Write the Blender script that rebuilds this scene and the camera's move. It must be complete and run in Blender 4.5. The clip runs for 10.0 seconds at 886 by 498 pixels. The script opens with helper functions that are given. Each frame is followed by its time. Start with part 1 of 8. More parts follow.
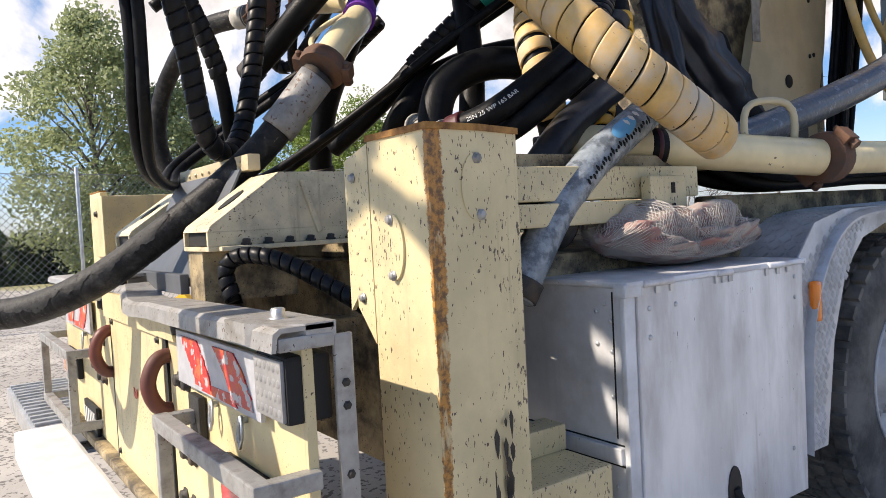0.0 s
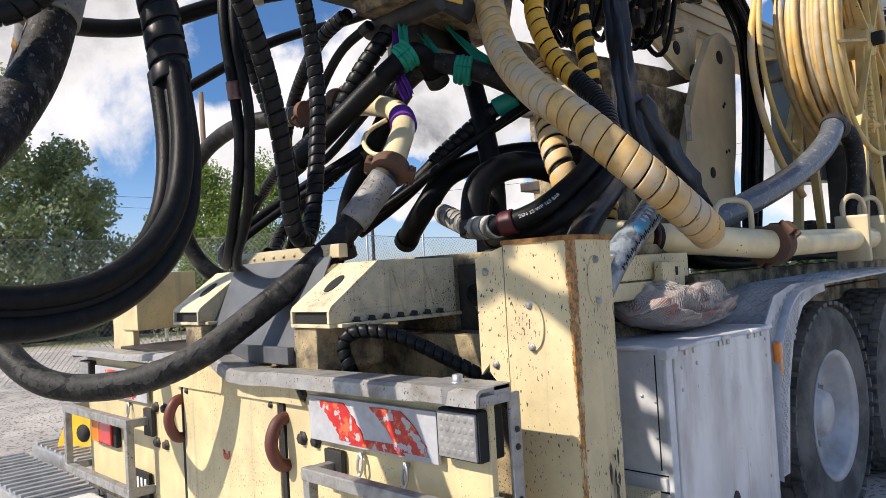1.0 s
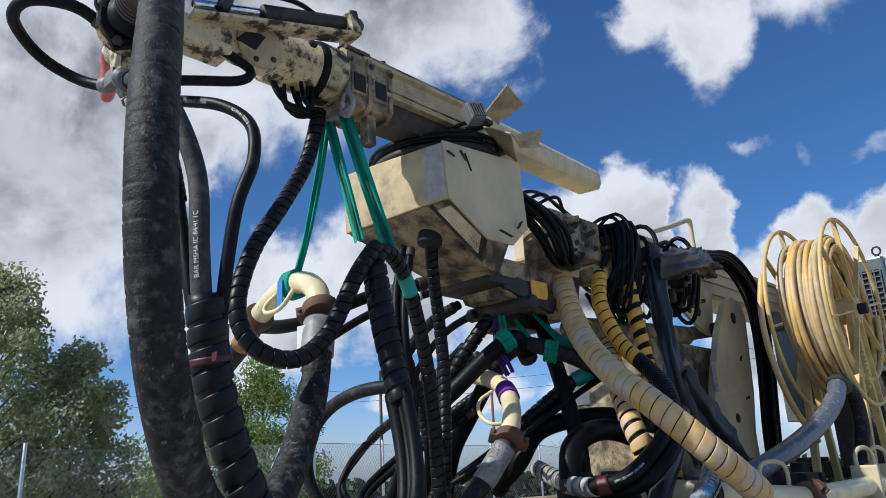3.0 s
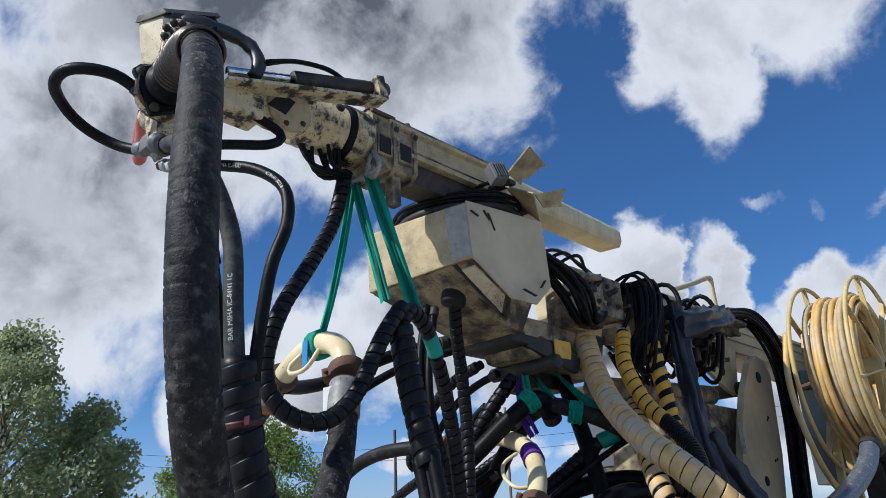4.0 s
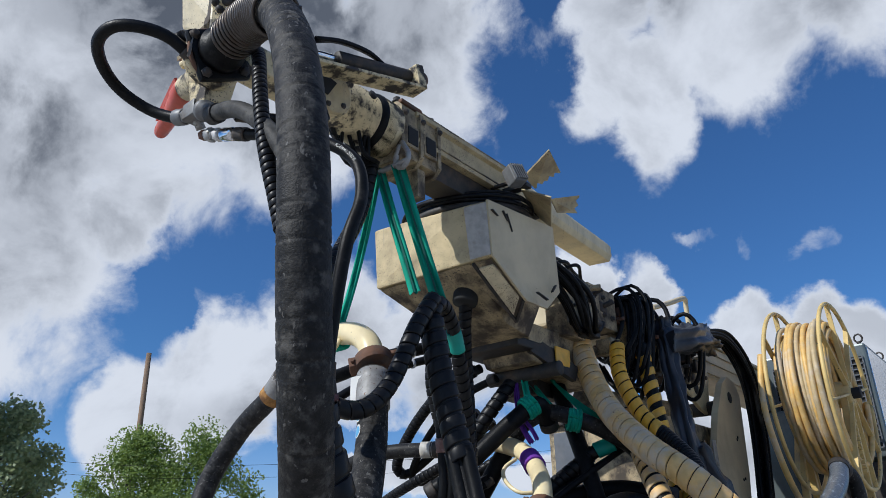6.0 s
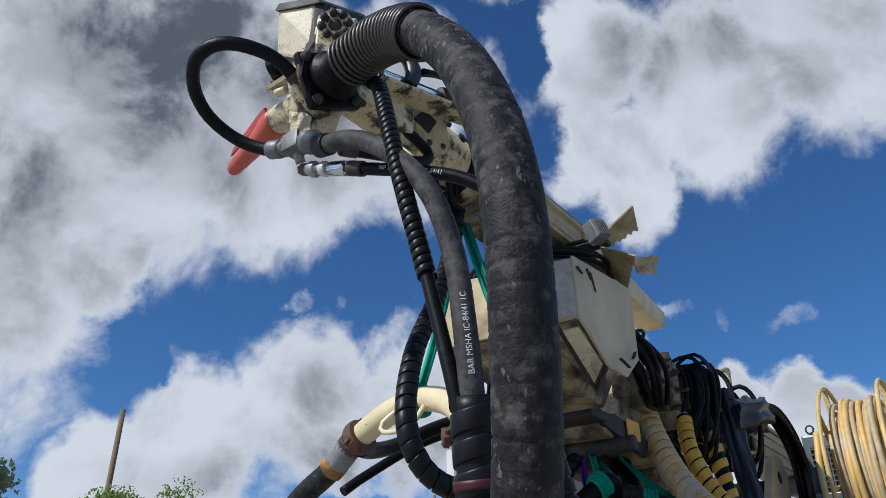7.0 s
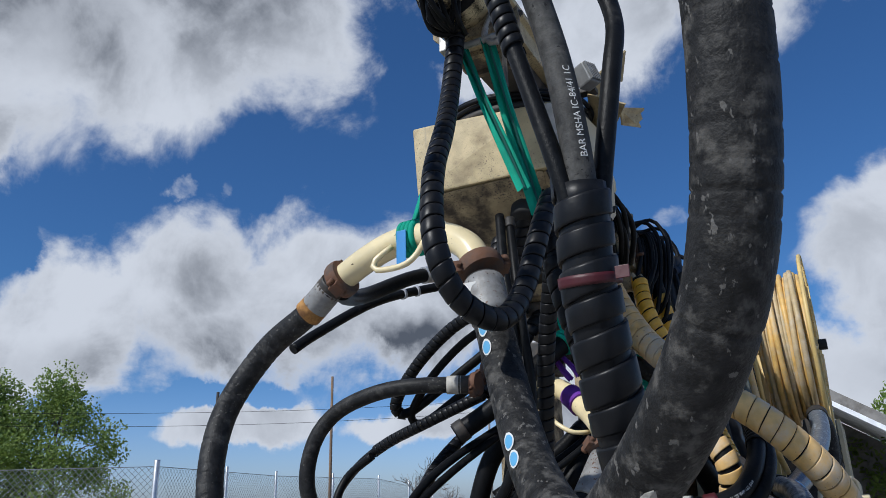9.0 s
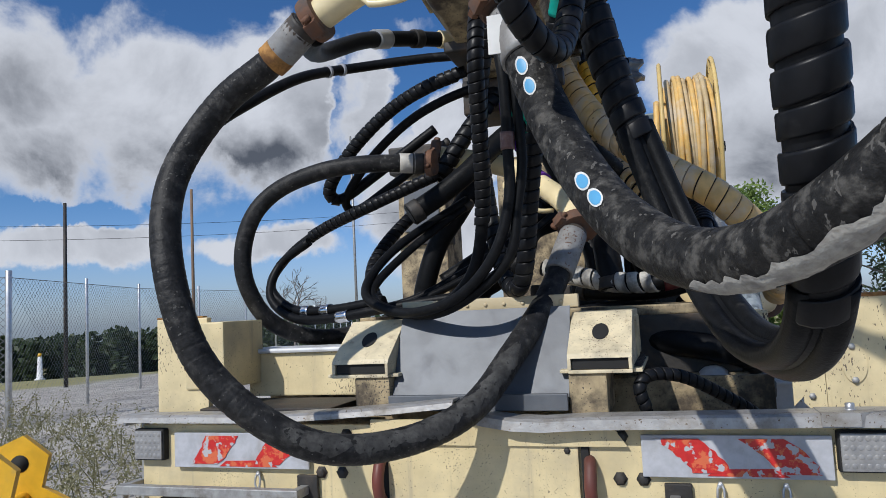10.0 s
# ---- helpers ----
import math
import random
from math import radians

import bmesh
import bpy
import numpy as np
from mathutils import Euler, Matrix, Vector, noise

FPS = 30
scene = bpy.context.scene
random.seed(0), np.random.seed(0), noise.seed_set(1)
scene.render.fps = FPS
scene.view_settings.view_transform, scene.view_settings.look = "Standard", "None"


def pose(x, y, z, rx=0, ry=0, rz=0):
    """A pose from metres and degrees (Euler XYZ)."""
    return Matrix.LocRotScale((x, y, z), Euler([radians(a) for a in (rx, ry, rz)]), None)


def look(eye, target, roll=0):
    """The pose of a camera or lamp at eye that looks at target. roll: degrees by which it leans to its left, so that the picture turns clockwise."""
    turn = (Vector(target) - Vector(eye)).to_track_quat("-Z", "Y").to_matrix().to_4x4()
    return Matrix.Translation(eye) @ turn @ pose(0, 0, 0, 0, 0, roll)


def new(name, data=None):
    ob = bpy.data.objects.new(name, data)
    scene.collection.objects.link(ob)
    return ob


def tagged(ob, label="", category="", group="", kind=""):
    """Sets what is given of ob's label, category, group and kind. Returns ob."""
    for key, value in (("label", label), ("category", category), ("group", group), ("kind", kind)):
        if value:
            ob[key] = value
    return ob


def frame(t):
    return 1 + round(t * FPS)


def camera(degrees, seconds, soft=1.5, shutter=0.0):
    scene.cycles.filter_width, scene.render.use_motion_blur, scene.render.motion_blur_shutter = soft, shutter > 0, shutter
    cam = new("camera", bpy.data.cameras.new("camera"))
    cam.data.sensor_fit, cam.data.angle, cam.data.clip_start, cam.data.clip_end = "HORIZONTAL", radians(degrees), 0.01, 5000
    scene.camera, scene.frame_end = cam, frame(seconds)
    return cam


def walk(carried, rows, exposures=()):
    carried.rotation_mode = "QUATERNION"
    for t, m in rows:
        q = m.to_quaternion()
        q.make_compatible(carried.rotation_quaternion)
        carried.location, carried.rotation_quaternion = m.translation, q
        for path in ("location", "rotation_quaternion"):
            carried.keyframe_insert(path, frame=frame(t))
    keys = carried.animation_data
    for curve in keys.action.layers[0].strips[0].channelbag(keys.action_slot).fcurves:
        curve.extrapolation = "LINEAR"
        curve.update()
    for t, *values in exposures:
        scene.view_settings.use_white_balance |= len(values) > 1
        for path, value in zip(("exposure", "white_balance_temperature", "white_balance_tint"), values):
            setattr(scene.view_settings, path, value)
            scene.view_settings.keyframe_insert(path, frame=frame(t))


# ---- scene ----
cam = camera(62.4, 10.0, soft=0.8)
PATH = [
    (0, (2.419, -0.508, 1.171), (0.79, 0.65, 1.088), -3.0),
    (0.5, (2.408, -0.863, 1.188), (0.885, 0.433, 1.167), -3.2),
    (1, (2.399, -1.221, 1.268), (0.978, 0.184, 1.331), -3.3),
    (1.5, (2.471, -1.603, 1.359), (1.118, -0.139, 1.523), -3.5),
    (2, (2.59, -1.903, 1.397), (1.272, -0.426, 1.68), -3.3),
    (2.5, (2.655, -2.111, 1.455), (1.334, -0.673, 1.886), -2.9),
    (3, (2.641, -2.234, 1.529), (1.321, -0.848, 2.108), -2.8),
    (3.2, (2.636, -2.267, 1.546), (1.316, -0.903, 2.177), -2.6),
    (4.5, (2.604, -2.276, 1.544), (1.303, -0.945, 2.277), -2.8),
    (5, (2.605, -2.292, 1.504), (1.299, -0.954, 2.213), -3.1),
    (6.3, (2.144, -2.495, 1.478), (1.001, -1.063, 2.281), -0.7),
    (6.5, (2.058, -2.447, 1.527), (0.896, -1.052, 2.365), -0.4),
    (7, (1.779, -2.534, 1.569), (0.697, -1.128, 2.492), -0.1),
    (7.5, (1.61, -2.583, 1.592), (0.591, -1.16, 2.561), 0.1),
    (8, (1.551, -2.579, 1.592), (0.568, -1.122, 2.548), 0.2),
    (8.5, (1.477, -2.582, 1.551), (0.523, -1.049, 2.413), 0.1),
    (9, (1.283, -2.488, 1.473), (0.382, -0.826, 2.125), -1.6),
    (9.5, (1.012, -2.38, 1.392), (0.234, -0.586, 1.808), -1.8),
    (9.7, (0.884, -2.358, 1.376), (0.168, -0.508, 1.676), -2.5),
    (10, (0.732, -2.38, 1.353), (0.137, -0.478, 1.516), -2.8),
]
walk(cam, [(t, look(eye, target, roll)) for t, eye, target, roll in PATH], [(0, 0.60, 7300, 15), (0.5, 0.50, 7200, 15), (1, 0.36, 7000, 14), (1.5, 0.25, 6700, 12), (2.5, 0.06, 6250, 10), (4.5, -0.10, 6050, 10), (6.5, -0.20, 6000, 10), (8, -0.33, 6000, 10), (9, -0.30, 6000, 10), (10, -0.30, 6150, 11)])
# ---- light ----
SUN_DIR = Vector((-0.33, -0.80, 0.76)).normalized()
sun = new("sun", bpy.data.lights.new("sun", "SUN"))
sun.data.energy, sun.data.angle, sun.data.color = 4.6, radians(0.6), (1.0, 0.95, 0.86)
sun.matrix_world = look(SUN_DIR * 30, (0, 0, 0))


def add(nt, kind, **values):
    n = nt.nodes.new(kind)
    for key, v in values.items():
        if key in n.inputs:
            n.inputs[key].default_value = v
    return n


def math_node(nt, op, a, b=None, clamp=False):
    n = nt.nodes.new("ShaderNodeMath")
    n.operation, n.use_clamp = op, clamp
    for i, v in enumerate((a, b)):
        if v is None:
            continue
        if isinstance(v, (int, float)):
            n.inputs[i].default_value = v
        else:
            nt.links.new(v, n.inputs[i])
    return n.outputs[0]


def vec_node(nt, op, a, b):
    n = nt.nodes.new("ShaderNodeVectorMath")
    n.operation = op
    for i, v in enumerate((a, b)):
        if isinstance(v, (tuple, Vector)):
            n.inputs[i].default_value = v
        else:
            nt.links.new(v, n.inputs[i])
    return n.outputs["Value"] if op in ("DOT_PRODUCT", "DISTANCE", "LENGTH") else n.outputs[0]


def mix(nt, fac, a, b, blend="MIX"):
    n = nt.nodes.new("ShaderNodeMix")
    n.data_type, n.blend_type = "RGBA", blend
    for sock, v in ((n.inputs[0], fac), (n.inputs[6], a), (n.inputs[7], b)):
        if isinstance(v, (int, float)):
            sock.default_value = v
        elif isinstance(v, tuple):
            sock.default_value = (*v[:3], 1)
        else:
            nt.links.new(v, sock)
    return n.outputs[2]


def ramp(nt, fac, lo, hi, a=0.0, b=1.0):
    n = nt.nodes.new("ShaderNodeMapRange")
    n.interpolation_type = "SMOOTHSTEP"
    for i, v in enumerate((lo, hi, a, b)):
        n.inputs[i + 1].default_value = v
    nt.links.new(fac, n.inputs[0])
    return n.outputs[0]


def noise_node(nt, vec, scale, detail=4.0, rough=0.55, distort=0.0):
    n = nt.nodes.new("ShaderNodeTexNoise")
    n.inputs["Scale"].default_value, n.inputs["Detail"].default_value = scale, detail
    n.inputs["Roughness"].default_value, n.inputs["Distortion"].default_value = rough, distort
    nt.links.new(vec, n.inputs["Vector"])
    return n.outputs["Fac"]


# sky: clear blue with broken cumulus
world = bpy.data.worlds.new("sky")
scene.world = world
world.use_nodes = True
wt = world.node_tree
wt.nodes.clear()
sky = wt.nodes.new("ShaderNodeTexSky")
sky.sky_type, sky.sun_disc = "NISHITA", False
sky.sun_elevation = math.asin(SUN_DIR.z)
sky.sun_rotation = math.atan2(SUN_DIR.x, SUN_DIR.y)
sky.air_density, sky.dust_density, sky.ozone_density = 1.0, 0.6, 1.6
coord = wt.nodes.new("ShaderNodeTexCoord")
direction = coord.outputs["Generated"]


# cloud masses over the left, the middle and the right of the view: azimuth, elevation, half width, half height
LEFT_CLOUDS = [(42, 37.5, 9.5, 9), (53, 36, 11, 11), (66, 36, 15, 15), (74, 22, 11, 14), (64.5, 24, 4.5, 5.5), (30, 53, 14, 6), (47, 14.5, 8, 6.8), (39, 15, 8, 7), (31, 15.5, 6.5, 6.4),
               (55.5, 12.5, 5.5, 5.6), (62, 9, 5, 4.6), (19, 8.5, 5.5, 5.6), (45, 6, 8, 1.5), (31, 5.5, 6, 1.6), (90, 25, 12, 20)]
RIGHT_CLOUDS = [(23, 41, 7.5, 6), (20.5, 32, 4.5, 6), (24.5, 35, 4.2, 5), (13, 37.5, 8, 8), (2, 40.5, 10, 9.5), (-8, 41, 9, 9), (-6.5, 14, 7.5, 8.5), (-15, 13, 8, 9), (1, 6.5, 6, 4.5), (16, 5, 7, 4)]
PUFFS = [(28, 17.4, 3.6, 4.8), (23.6, 16.8, 2.8, 4.0), (31.5, 15, 3.2, 4.6), (15.5, 13.2, 3.4, 3.6), (11, 12.6, 4, 3.4)]
FAR_CLOUDS = [(130, 25, 14, 12), (-50, 25, 15, 10), (-80, 42, 13, 9), (0, 72, 30, 8), (-140, 35, 16, 10), (170, 20, 14, 8)]
WISPS = [(18.5, 22, 1.9, 0.8), (9.5, 19.2, 2.4, 1.1), (15, 21, 1.2, 1.4), (58, 17.5, 2.0, 1.2), (50, 22.5, 1.5, 0.9), (46, 22.6, 1.0, 1.2)]
HOLES = [(29.6, 42.5, 2.2, 3.6), (46, 7.9, 6, 0.8), (24.5, 17, 1.6, 3.4), (60.5, 17.6, 2.0, 1.6), (52, 6.0, 2.4, 0.9), (84, 4.0, 4.5, 4.5)]
warp = wt.nodes.new("ShaderNodeTexNoise")
warp.inputs["Scale"].default_value, warp.inputs["Detail"].default_value, warp.inputs["Roughness"].default_value = 7.0, 7.0, 0.6
wt.links.new(direction, warp.inputs["Vector"])
axes = wt.nodes.new("ShaderNodeSeparateXYZ")
wt.links.new(direction, axes.inputs[0])
azimuth_of = math_node(wt, "MULTIPLY", math_node(wt, "ARCTAN2", math_node(wt, "MULTIPLY", axes.outputs[0], -1.0), axes.outputs[1]), 57.2958)
elevation_of = math_node(wt, "MULTIPLY", math_node(wt, "ARCSINE", axes.outputs[2]), 57.2958)
angles = wt.nodes.new("ShaderNodeCombineXYZ")
wt.links.new(azimuth_of, angles.inputs[0])
wt.links.new(elevation_of, angles.inputs[1])
shift_by = vec_node(wt, "MULTIPLY", vec_node(wt, "SUBTRACT", warp.outputs["Color"], (0.5, 0.5, 0.5)), (9.0, 7.0, 0.0))
drifted = vec_node(wt, "ADD", angles.outputs[0], shift_by)


def mass(azimuth, elevation, wide, high, inner=0.35, outer=1.45, weight=1.0):
    """A soft oval in the sky, from weight in its middle to nothing at its rim."""
    off = vec_node(wt, "MULTIPLY", vec_node(wt, "SUBTRACT", drifted, (azimuth, elevation, 0)), (1 / wide, 1 / high, 0))
    return ramp(wt, vec_node(wt, "LENGTH", off, (0, 0, 0)), inner, outer, weight, 0.0)


density = None
for weight, masses in ((1.0, LEFT_CLOUDS), (1.0, RIGHT_CLOUDS), (1.0, FAR_CLOUDS), (1.45, PUFFS), (0.42, WISPS)):
    for row in masses:
        blob = mass(*row, weight=weight)
        density = blob if density is None else math_node(wt, "MAXIMUM", density, blob)
for row in HOLES:
    density = math_node(wt, "SUBTRACT", density, mass(*row, weight=0.7))
fine = noise_node(wt, direction, 9.0, 14.0, 0.60, 0.3)
density = math_node(wt, "ADD", density, math_node(wt, "MULTIPLY", math_node(wt, "SUBTRACT", fine, 0.5), 1.5))
cover = ramp(wt, density, 0.24, 0.74)
# grey undersides: azimuth, elevation, half width, half height, depth
BASES = [(66, 39, 16, 10, 1.0), (52, 40, 11, 7, 0.9), (73, 26, 10, 9, 0.7), (60, 34, 8, 5, 0.7), (43, 41, 9, 5, 0.75), (42, 11, 10, 3.2, 0.85), (31, 11.2, 6.5, 3.0, 0.8), (52, 9.5, 7, 2.6, 0.7),
         (47, 16, 3, 2.2, 0.4), (14, 43, 9, 6, 0.65), (-2, 43, 9, 6, 0.55), (-8, 8.5, 8, 4, 0.6), (6, 36, 4, 3, 0.3), (19, 6.5, 5, 2.4, 0.45), (27, 15, 3, 2, 0.3)]
shade = None
for *row, depth in BASES:
    blob = mass(*row, inner=0.2, outer=1.5, weight=depth)
    shade = blob if shade is None else math_node(wt, "MAXIMUM", shade, blob)
billow = noise_node(wt, direction, 6.5, 12.0, 0.58, 0.35)
shade = math_node(wt, "ADD", math_node(wt, "MULTIPLY", shade, ramp(wt, billow, 0.30, 0.68, 1.1, 0.55)), ramp(wt, billow, 0.36, 0.60, 0.32, 0.0), clamp=True)
shade = math_node(wt, "MULTIPLY", shade, ramp(wt, density, 0.45, 1.05), clamp=True)
cloud_colour = mix(wt, shade, (7.9, 8.1, 8.5), (1.15, 1.3, 1.6))
height = wt.nodes.new("ShaderNodeSeparateXYZ")
wt.links.new(direction, height.inputs[0])
tint = mix(wt, ramp(wt, height.outputs[2], 0.02, 0.22), (0.80, 0.98, 1.45), (0.43, 0.74, 1.09))
tinted = mix(wt, 1.0, sky.outputs[0], tint, "MULTIPLY")
sky_colour = mix(wt, cover, tinted, cloud_colour)
bg = wt.nodes.new("ShaderNodeBackground")
bg.inputs["Strength"].default_value = 0.10
wt.links.new(sky_colour, bg.inputs["Color"])
wout = wt.nodes.new("ShaderNodeOutputWorld")
wt.links.new(bg.outputs[0], wout.inputs["Surface"])


# ---- materials ----
def material(name, base, rough=0.5, metal=0.0, dirt=None, dirt_at=(0.45, 0.75), dirt_scale=3.0, chips=None, chip_at=0.66, chip_scale=60.0, chip_stretch=(1, 1, 1),
             bump=0.15, bump_scale=90.0, vary=0.12, spec=0.5, coat=0.0, streak=None, stretch=(1, 1, 1)):
    """A worn surface: base colour with tonal variation, dirt patches, chips and fine relief."""
    m = bpy.data.materials.new(name)
    m.use_nodes = True
    nt = m.node_tree
    b = nt.nodes["Principled BSDF"]
    c = nt.nodes.new("ShaderNodeTexCoord").outputs["Object"]
    cs = vec_node(nt, "MULTIPLY", c, stretch)
    tone = noise_node(nt, cs, dirt_scale * 2.3, 5.0)
    colour = mix(nt, ramp(nt, tone, 0.3, 0.7), tuple(v * (1 - vary) for v in base), tuple(min(1, v * (1 + vary)) for v in base))
    rough_value = None
    if dirt:
        d = ramp(nt, noise_node(nt, cs, dirt_scale, 8.0, 0.65), dirt_at[0], dirt_at[1])
        colour = mix(nt, d, colour, dirt)
        rough_value = math_node(nt, "ADD", math_node(nt, "MULTIPLY", d, 0.25), rough, clamp=True)
    if streak:
        s = ramp(nt, noise_node(nt, vec_node(nt, "MULTIPLY", c, (1, 1, 0.06)), 34.0, 5.0), 0.58, 0.75)
        colour = mix(nt, math_node(nt, "MULTIPLY", s, 0.6), colour, streak)
    if chips:
        k = noise_node(nt, vec_node(nt, "MULTIPLY", c, chip_stretch), chip_scale, 3.0, 0.5)
        group = noise_node(nt, c, 4.0, 3.0)
        k = math_node(nt, "ADD", k, math_node(nt, "MULTIPLY", math_node(nt, "SUBTRACT", group, 0.5), 0.35))
        colour = mix(nt, ramp(nt, k, chip_at, chip_at + 0.03), colour, chips)
    nt.links.new(colour, b.inputs["Base Color"])
    b.inputs["Roughness"].default_value, b.inputs["Metallic"].default_value = rough, metal
    if rough_value is not None:
        nt.links.new(rough_value, b.inputs["Roughness"])
    b.inputs["Specular IOR Level"].default_value, b.inputs["Coat Weight"].default_value = spec, coat
    if bump:
        bn = nt.nodes.new("ShaderNodeBump")
        bn.inputs["Strength"].default_value, bn.inputs["Distance"].default_value = bump, 0.004
        nt.links.new(noise_node(nt, cs, bump_scale, 5.0), bn.inputs["Height"])
        nt.links.new(bn.outputs[0], b.inputs["Normal"])
    return m


cream = material("cream_paint", (0.64, 0.53, 0.30), 0.45, dirt=(0.42, 0.36, 0.24), dirt_at=(0.48, 0.8), chips=(0.10, 0.075, 0.055), chip_at=0.67, chip_scale=190, streak=(0.40, 0.34, 0.23), bump=0.08)
cream_chipped = material("chipped_cream_paint", (0.66, 0.55, 0.32), 0.45, dirt=(0.45, 0.38, 0.24), dirt_at=(0.55, 0.85), chips=(0.09, 0.065, 0.05), chip_at=0.64, chip_scale=170, chip_stretch=(1, 1, 0.4), bump=0.12, streak=(0.5, 0.42, 0.27))
# dark brown cream: real grime plus the shade of undersides, put into the colour
cream_grime_shade = material("grimy_shaded_cream_paint", (0.42, 0.33, 0.19), 0.55, dirt=(0.06, 0.047, 0.035), dirt_at=(0.36, 0.64), dirt_scale=7, chips=(0.05, 0.04, 0.035), chip_at=0.63, chip_scale=150, streak=(0.10, 0.075, 0.05), bump=0.2)
cream_oily = material("oil_stained_cream_paint", (0.62, 0.52, 0.31), 0.42, dirt=(0.035, 0.029, 0.024), dirt_at=(0.48, 0.60), dirt_scale=11, chips=(0.06, 0.045, 0.035), chip_at=0.64, chip_scale=110, bump=0.2, streak=(0.20, 0.155, 0.09))
cream_clean = material("glossy_cream_pipe_paint", (0.76, 0.64, 0.38), 0.3, dirt=(0.45, 0.36, 0.22), dirt_at=(0.62, 0.9), chips=(0.08, 0.05, 0.03), chip_at=0.74, bump=0.04, coat=0.2)
beige_grit = material("gritty_beige_turret_paint", (0.50, 0.40, 0.22), 0.55, dirt=(0.20, 0.155, 0.095), dirt_at=(0.42, 0.78), dirt_scale=6, chips=(0.07, 0.055, 0.045), chip_at=0.655, chip_scale=220, bump=0.3, bump_scale=220, streak=(0.28, 0.24, 0.18))
spring_steel = material("dark_spring_steel", (0.085, 0.075, 0.068), 0.38, 0.75, dirt=(0.08, 0.06, 0.045), dirt_at=(0.45, 0.7), dirt_scale=30, bump=0.1)
elbow_grey = material("cast_grey_steel", (0.17, 0.175, 0.18), 0.5, 0.4, dirt=(0.14, 0.13, 0.12), dirt_at=(0.45, 0.75), dirt_scale=14, bump=0.15)
sleeve_grey = material("scraped_grey_sleeve", (0.25, 0.25, 0.245), 0.55, 0.15, dirt=(0.19, 0.18, 0.17), dirt_at=(0.42, 0.72), dirt_scale=18, chips=(0.12, 0.07, 0.05), chip_at=0.68, chip_scale=90, bump=0.2)
sleeve_beige = material("matt_beige_sleeve", (0.42, 0.40, 0.36), 0.6, dirt=(0.28, 0.26, 0.23), dirt_at=(0.45, 0.8), dirt_scale=14, bump=0.1)
cream_sooty = material("sooty_cream_paint", (0.66, 0.57, 0.38), 0.5, dirt=(0.24, 0.21, 0.16), dirt_at=(0.47, 0.85), dirt_scale=8, chips=(0.10, 0.06, 0.04), chip_at=0.645, chip_scale=170, bump=0.2, streak=(0.30, 0.22, 0.14))
bare_bar = material("scuffed_bare_metal", (0.40, 0.39, 0.375), 0.45, 0.5, dirt=(0.24, 0.22, 0.19), dirt_at=(0.42, 0.75), dirt_scale=12, chips=(0.14, 0.10, 0.07), chip_at=0.67, chip_scale=110, bump=0.25)
cream_pale = material("pale_weathered_paint", (0.55, 0.46, 0.29), 0.5, dirt=(0.38, 0.31, 0.20), dirt_at=(0.5, 0.8), dirt_scale=2.0, chips=(0.2, 0.17, 0.12), chip_at=0.75, bump=0.08)
rubber = material("black_rubber", (0.0065, 0.007, 0.008), 0.44, dirt=(0.055, 0.053, 0.05), dirt_at=(0.56, 0.9), dirt_scale=16, bump=0.25, bump_scale=160, vary=0.25, spec=0.14)
rubber_dusty = material("dusty_rubber", (0.016, 0.016, 0.0165), 0.48, dirt=(0.085, 0.082, 0.077), dirt_at=(0.47, 0.80), dirt_scale=18, chips=(0.10, 0.097, 0.09), chip_at=0.69, chip_scale=80, bump=0.4, bump_scale=150, vary=0.35, spec=0.18)
rubber_caked = material("cement_caked_rubber", (0.014, 0.0137, 0.0135), 0.55, dirt=(0.085, 0.081, 0.074), dirt_at=(0.47, 0.68), dirt_scale=24, chips=(0.105, 0.10, 0.092), chip_at=0.64, chip_scale=80, chip_stretch=(1, 1, 0.5), bump=0.5, bump_scale=180, vary=0.4, spec=0.2)
# paler rubber for dust and for the highlight painted on the loop hose
rubber_smear = material("dust_and_highlight_rubber", (0.042, 0.0415, 0.040), 0.55, dirt=(0.09, 0.088, 0.083), dirt_at=(0.42, 0.72), dirt_scale=22, chips=(0.015, 0.015, 0.015), chip_at=0.60, chip_scale=60, bump=0.4, bump_scale=150, vary=0.3, spec=0.18)
rubber_chalky = material("chalky_grey_rubber", (0.042, 0.0415, 0.040), 0.6, dirt=(0.11, 0.108, 0.102), dirt_at=(0.42, 0.72), dirt_scale=20, chips=(0.02, 0.02, 0.02), chip_at=0.66, chip_scale=90, bump=0.3, bump_scale=150, vary=0.3, spec=0.2)
guard_black = material("black_plastic_guard", (0.0075, 0.008, 0.0095), 0.40, dirt=(0.05, 0.048, 0.045), dirt_at=(0.56, 0.9), dirt_scale=14, bump=0.1, vary=0.2, spec=0.22)
guard_tan = material("tan_plastic_guard", (0.66, 0.42, 0.15), 0.5, dirt=(0.55, 0.47, 0.36), dirt_at=(0.40, 0.7), dirt_scale=7, chips=(0.2, 0.13, 0.07), chip_at=0.72, bump=0.12, vary=0.15)
guard_yellow = material("yellow_plastic_guard", (0.74, 0.40, 0.035), 0.45, dirt=(0.45, 0.33, 0.17), dirt_at=(0.5, 0.85), dirt_scale=9, bump=0.1)
guard_grey = material("grey_dusty_guard", (0.16, 0.155, 0.145), 0.6, dirt=(0.50, 0.48, 0.43), dirt_at=(0.40, 0.62), dirt_scale=9, bump=0.15)
galvanised = material("galvanised_steel", (0.55, 0.56, 0.57), 0.38, 0.75, dirt=(0.30, 0.29, 0.27), dirt_at=(0.5, 0.8), dirt_scale=6, bump=0.1)
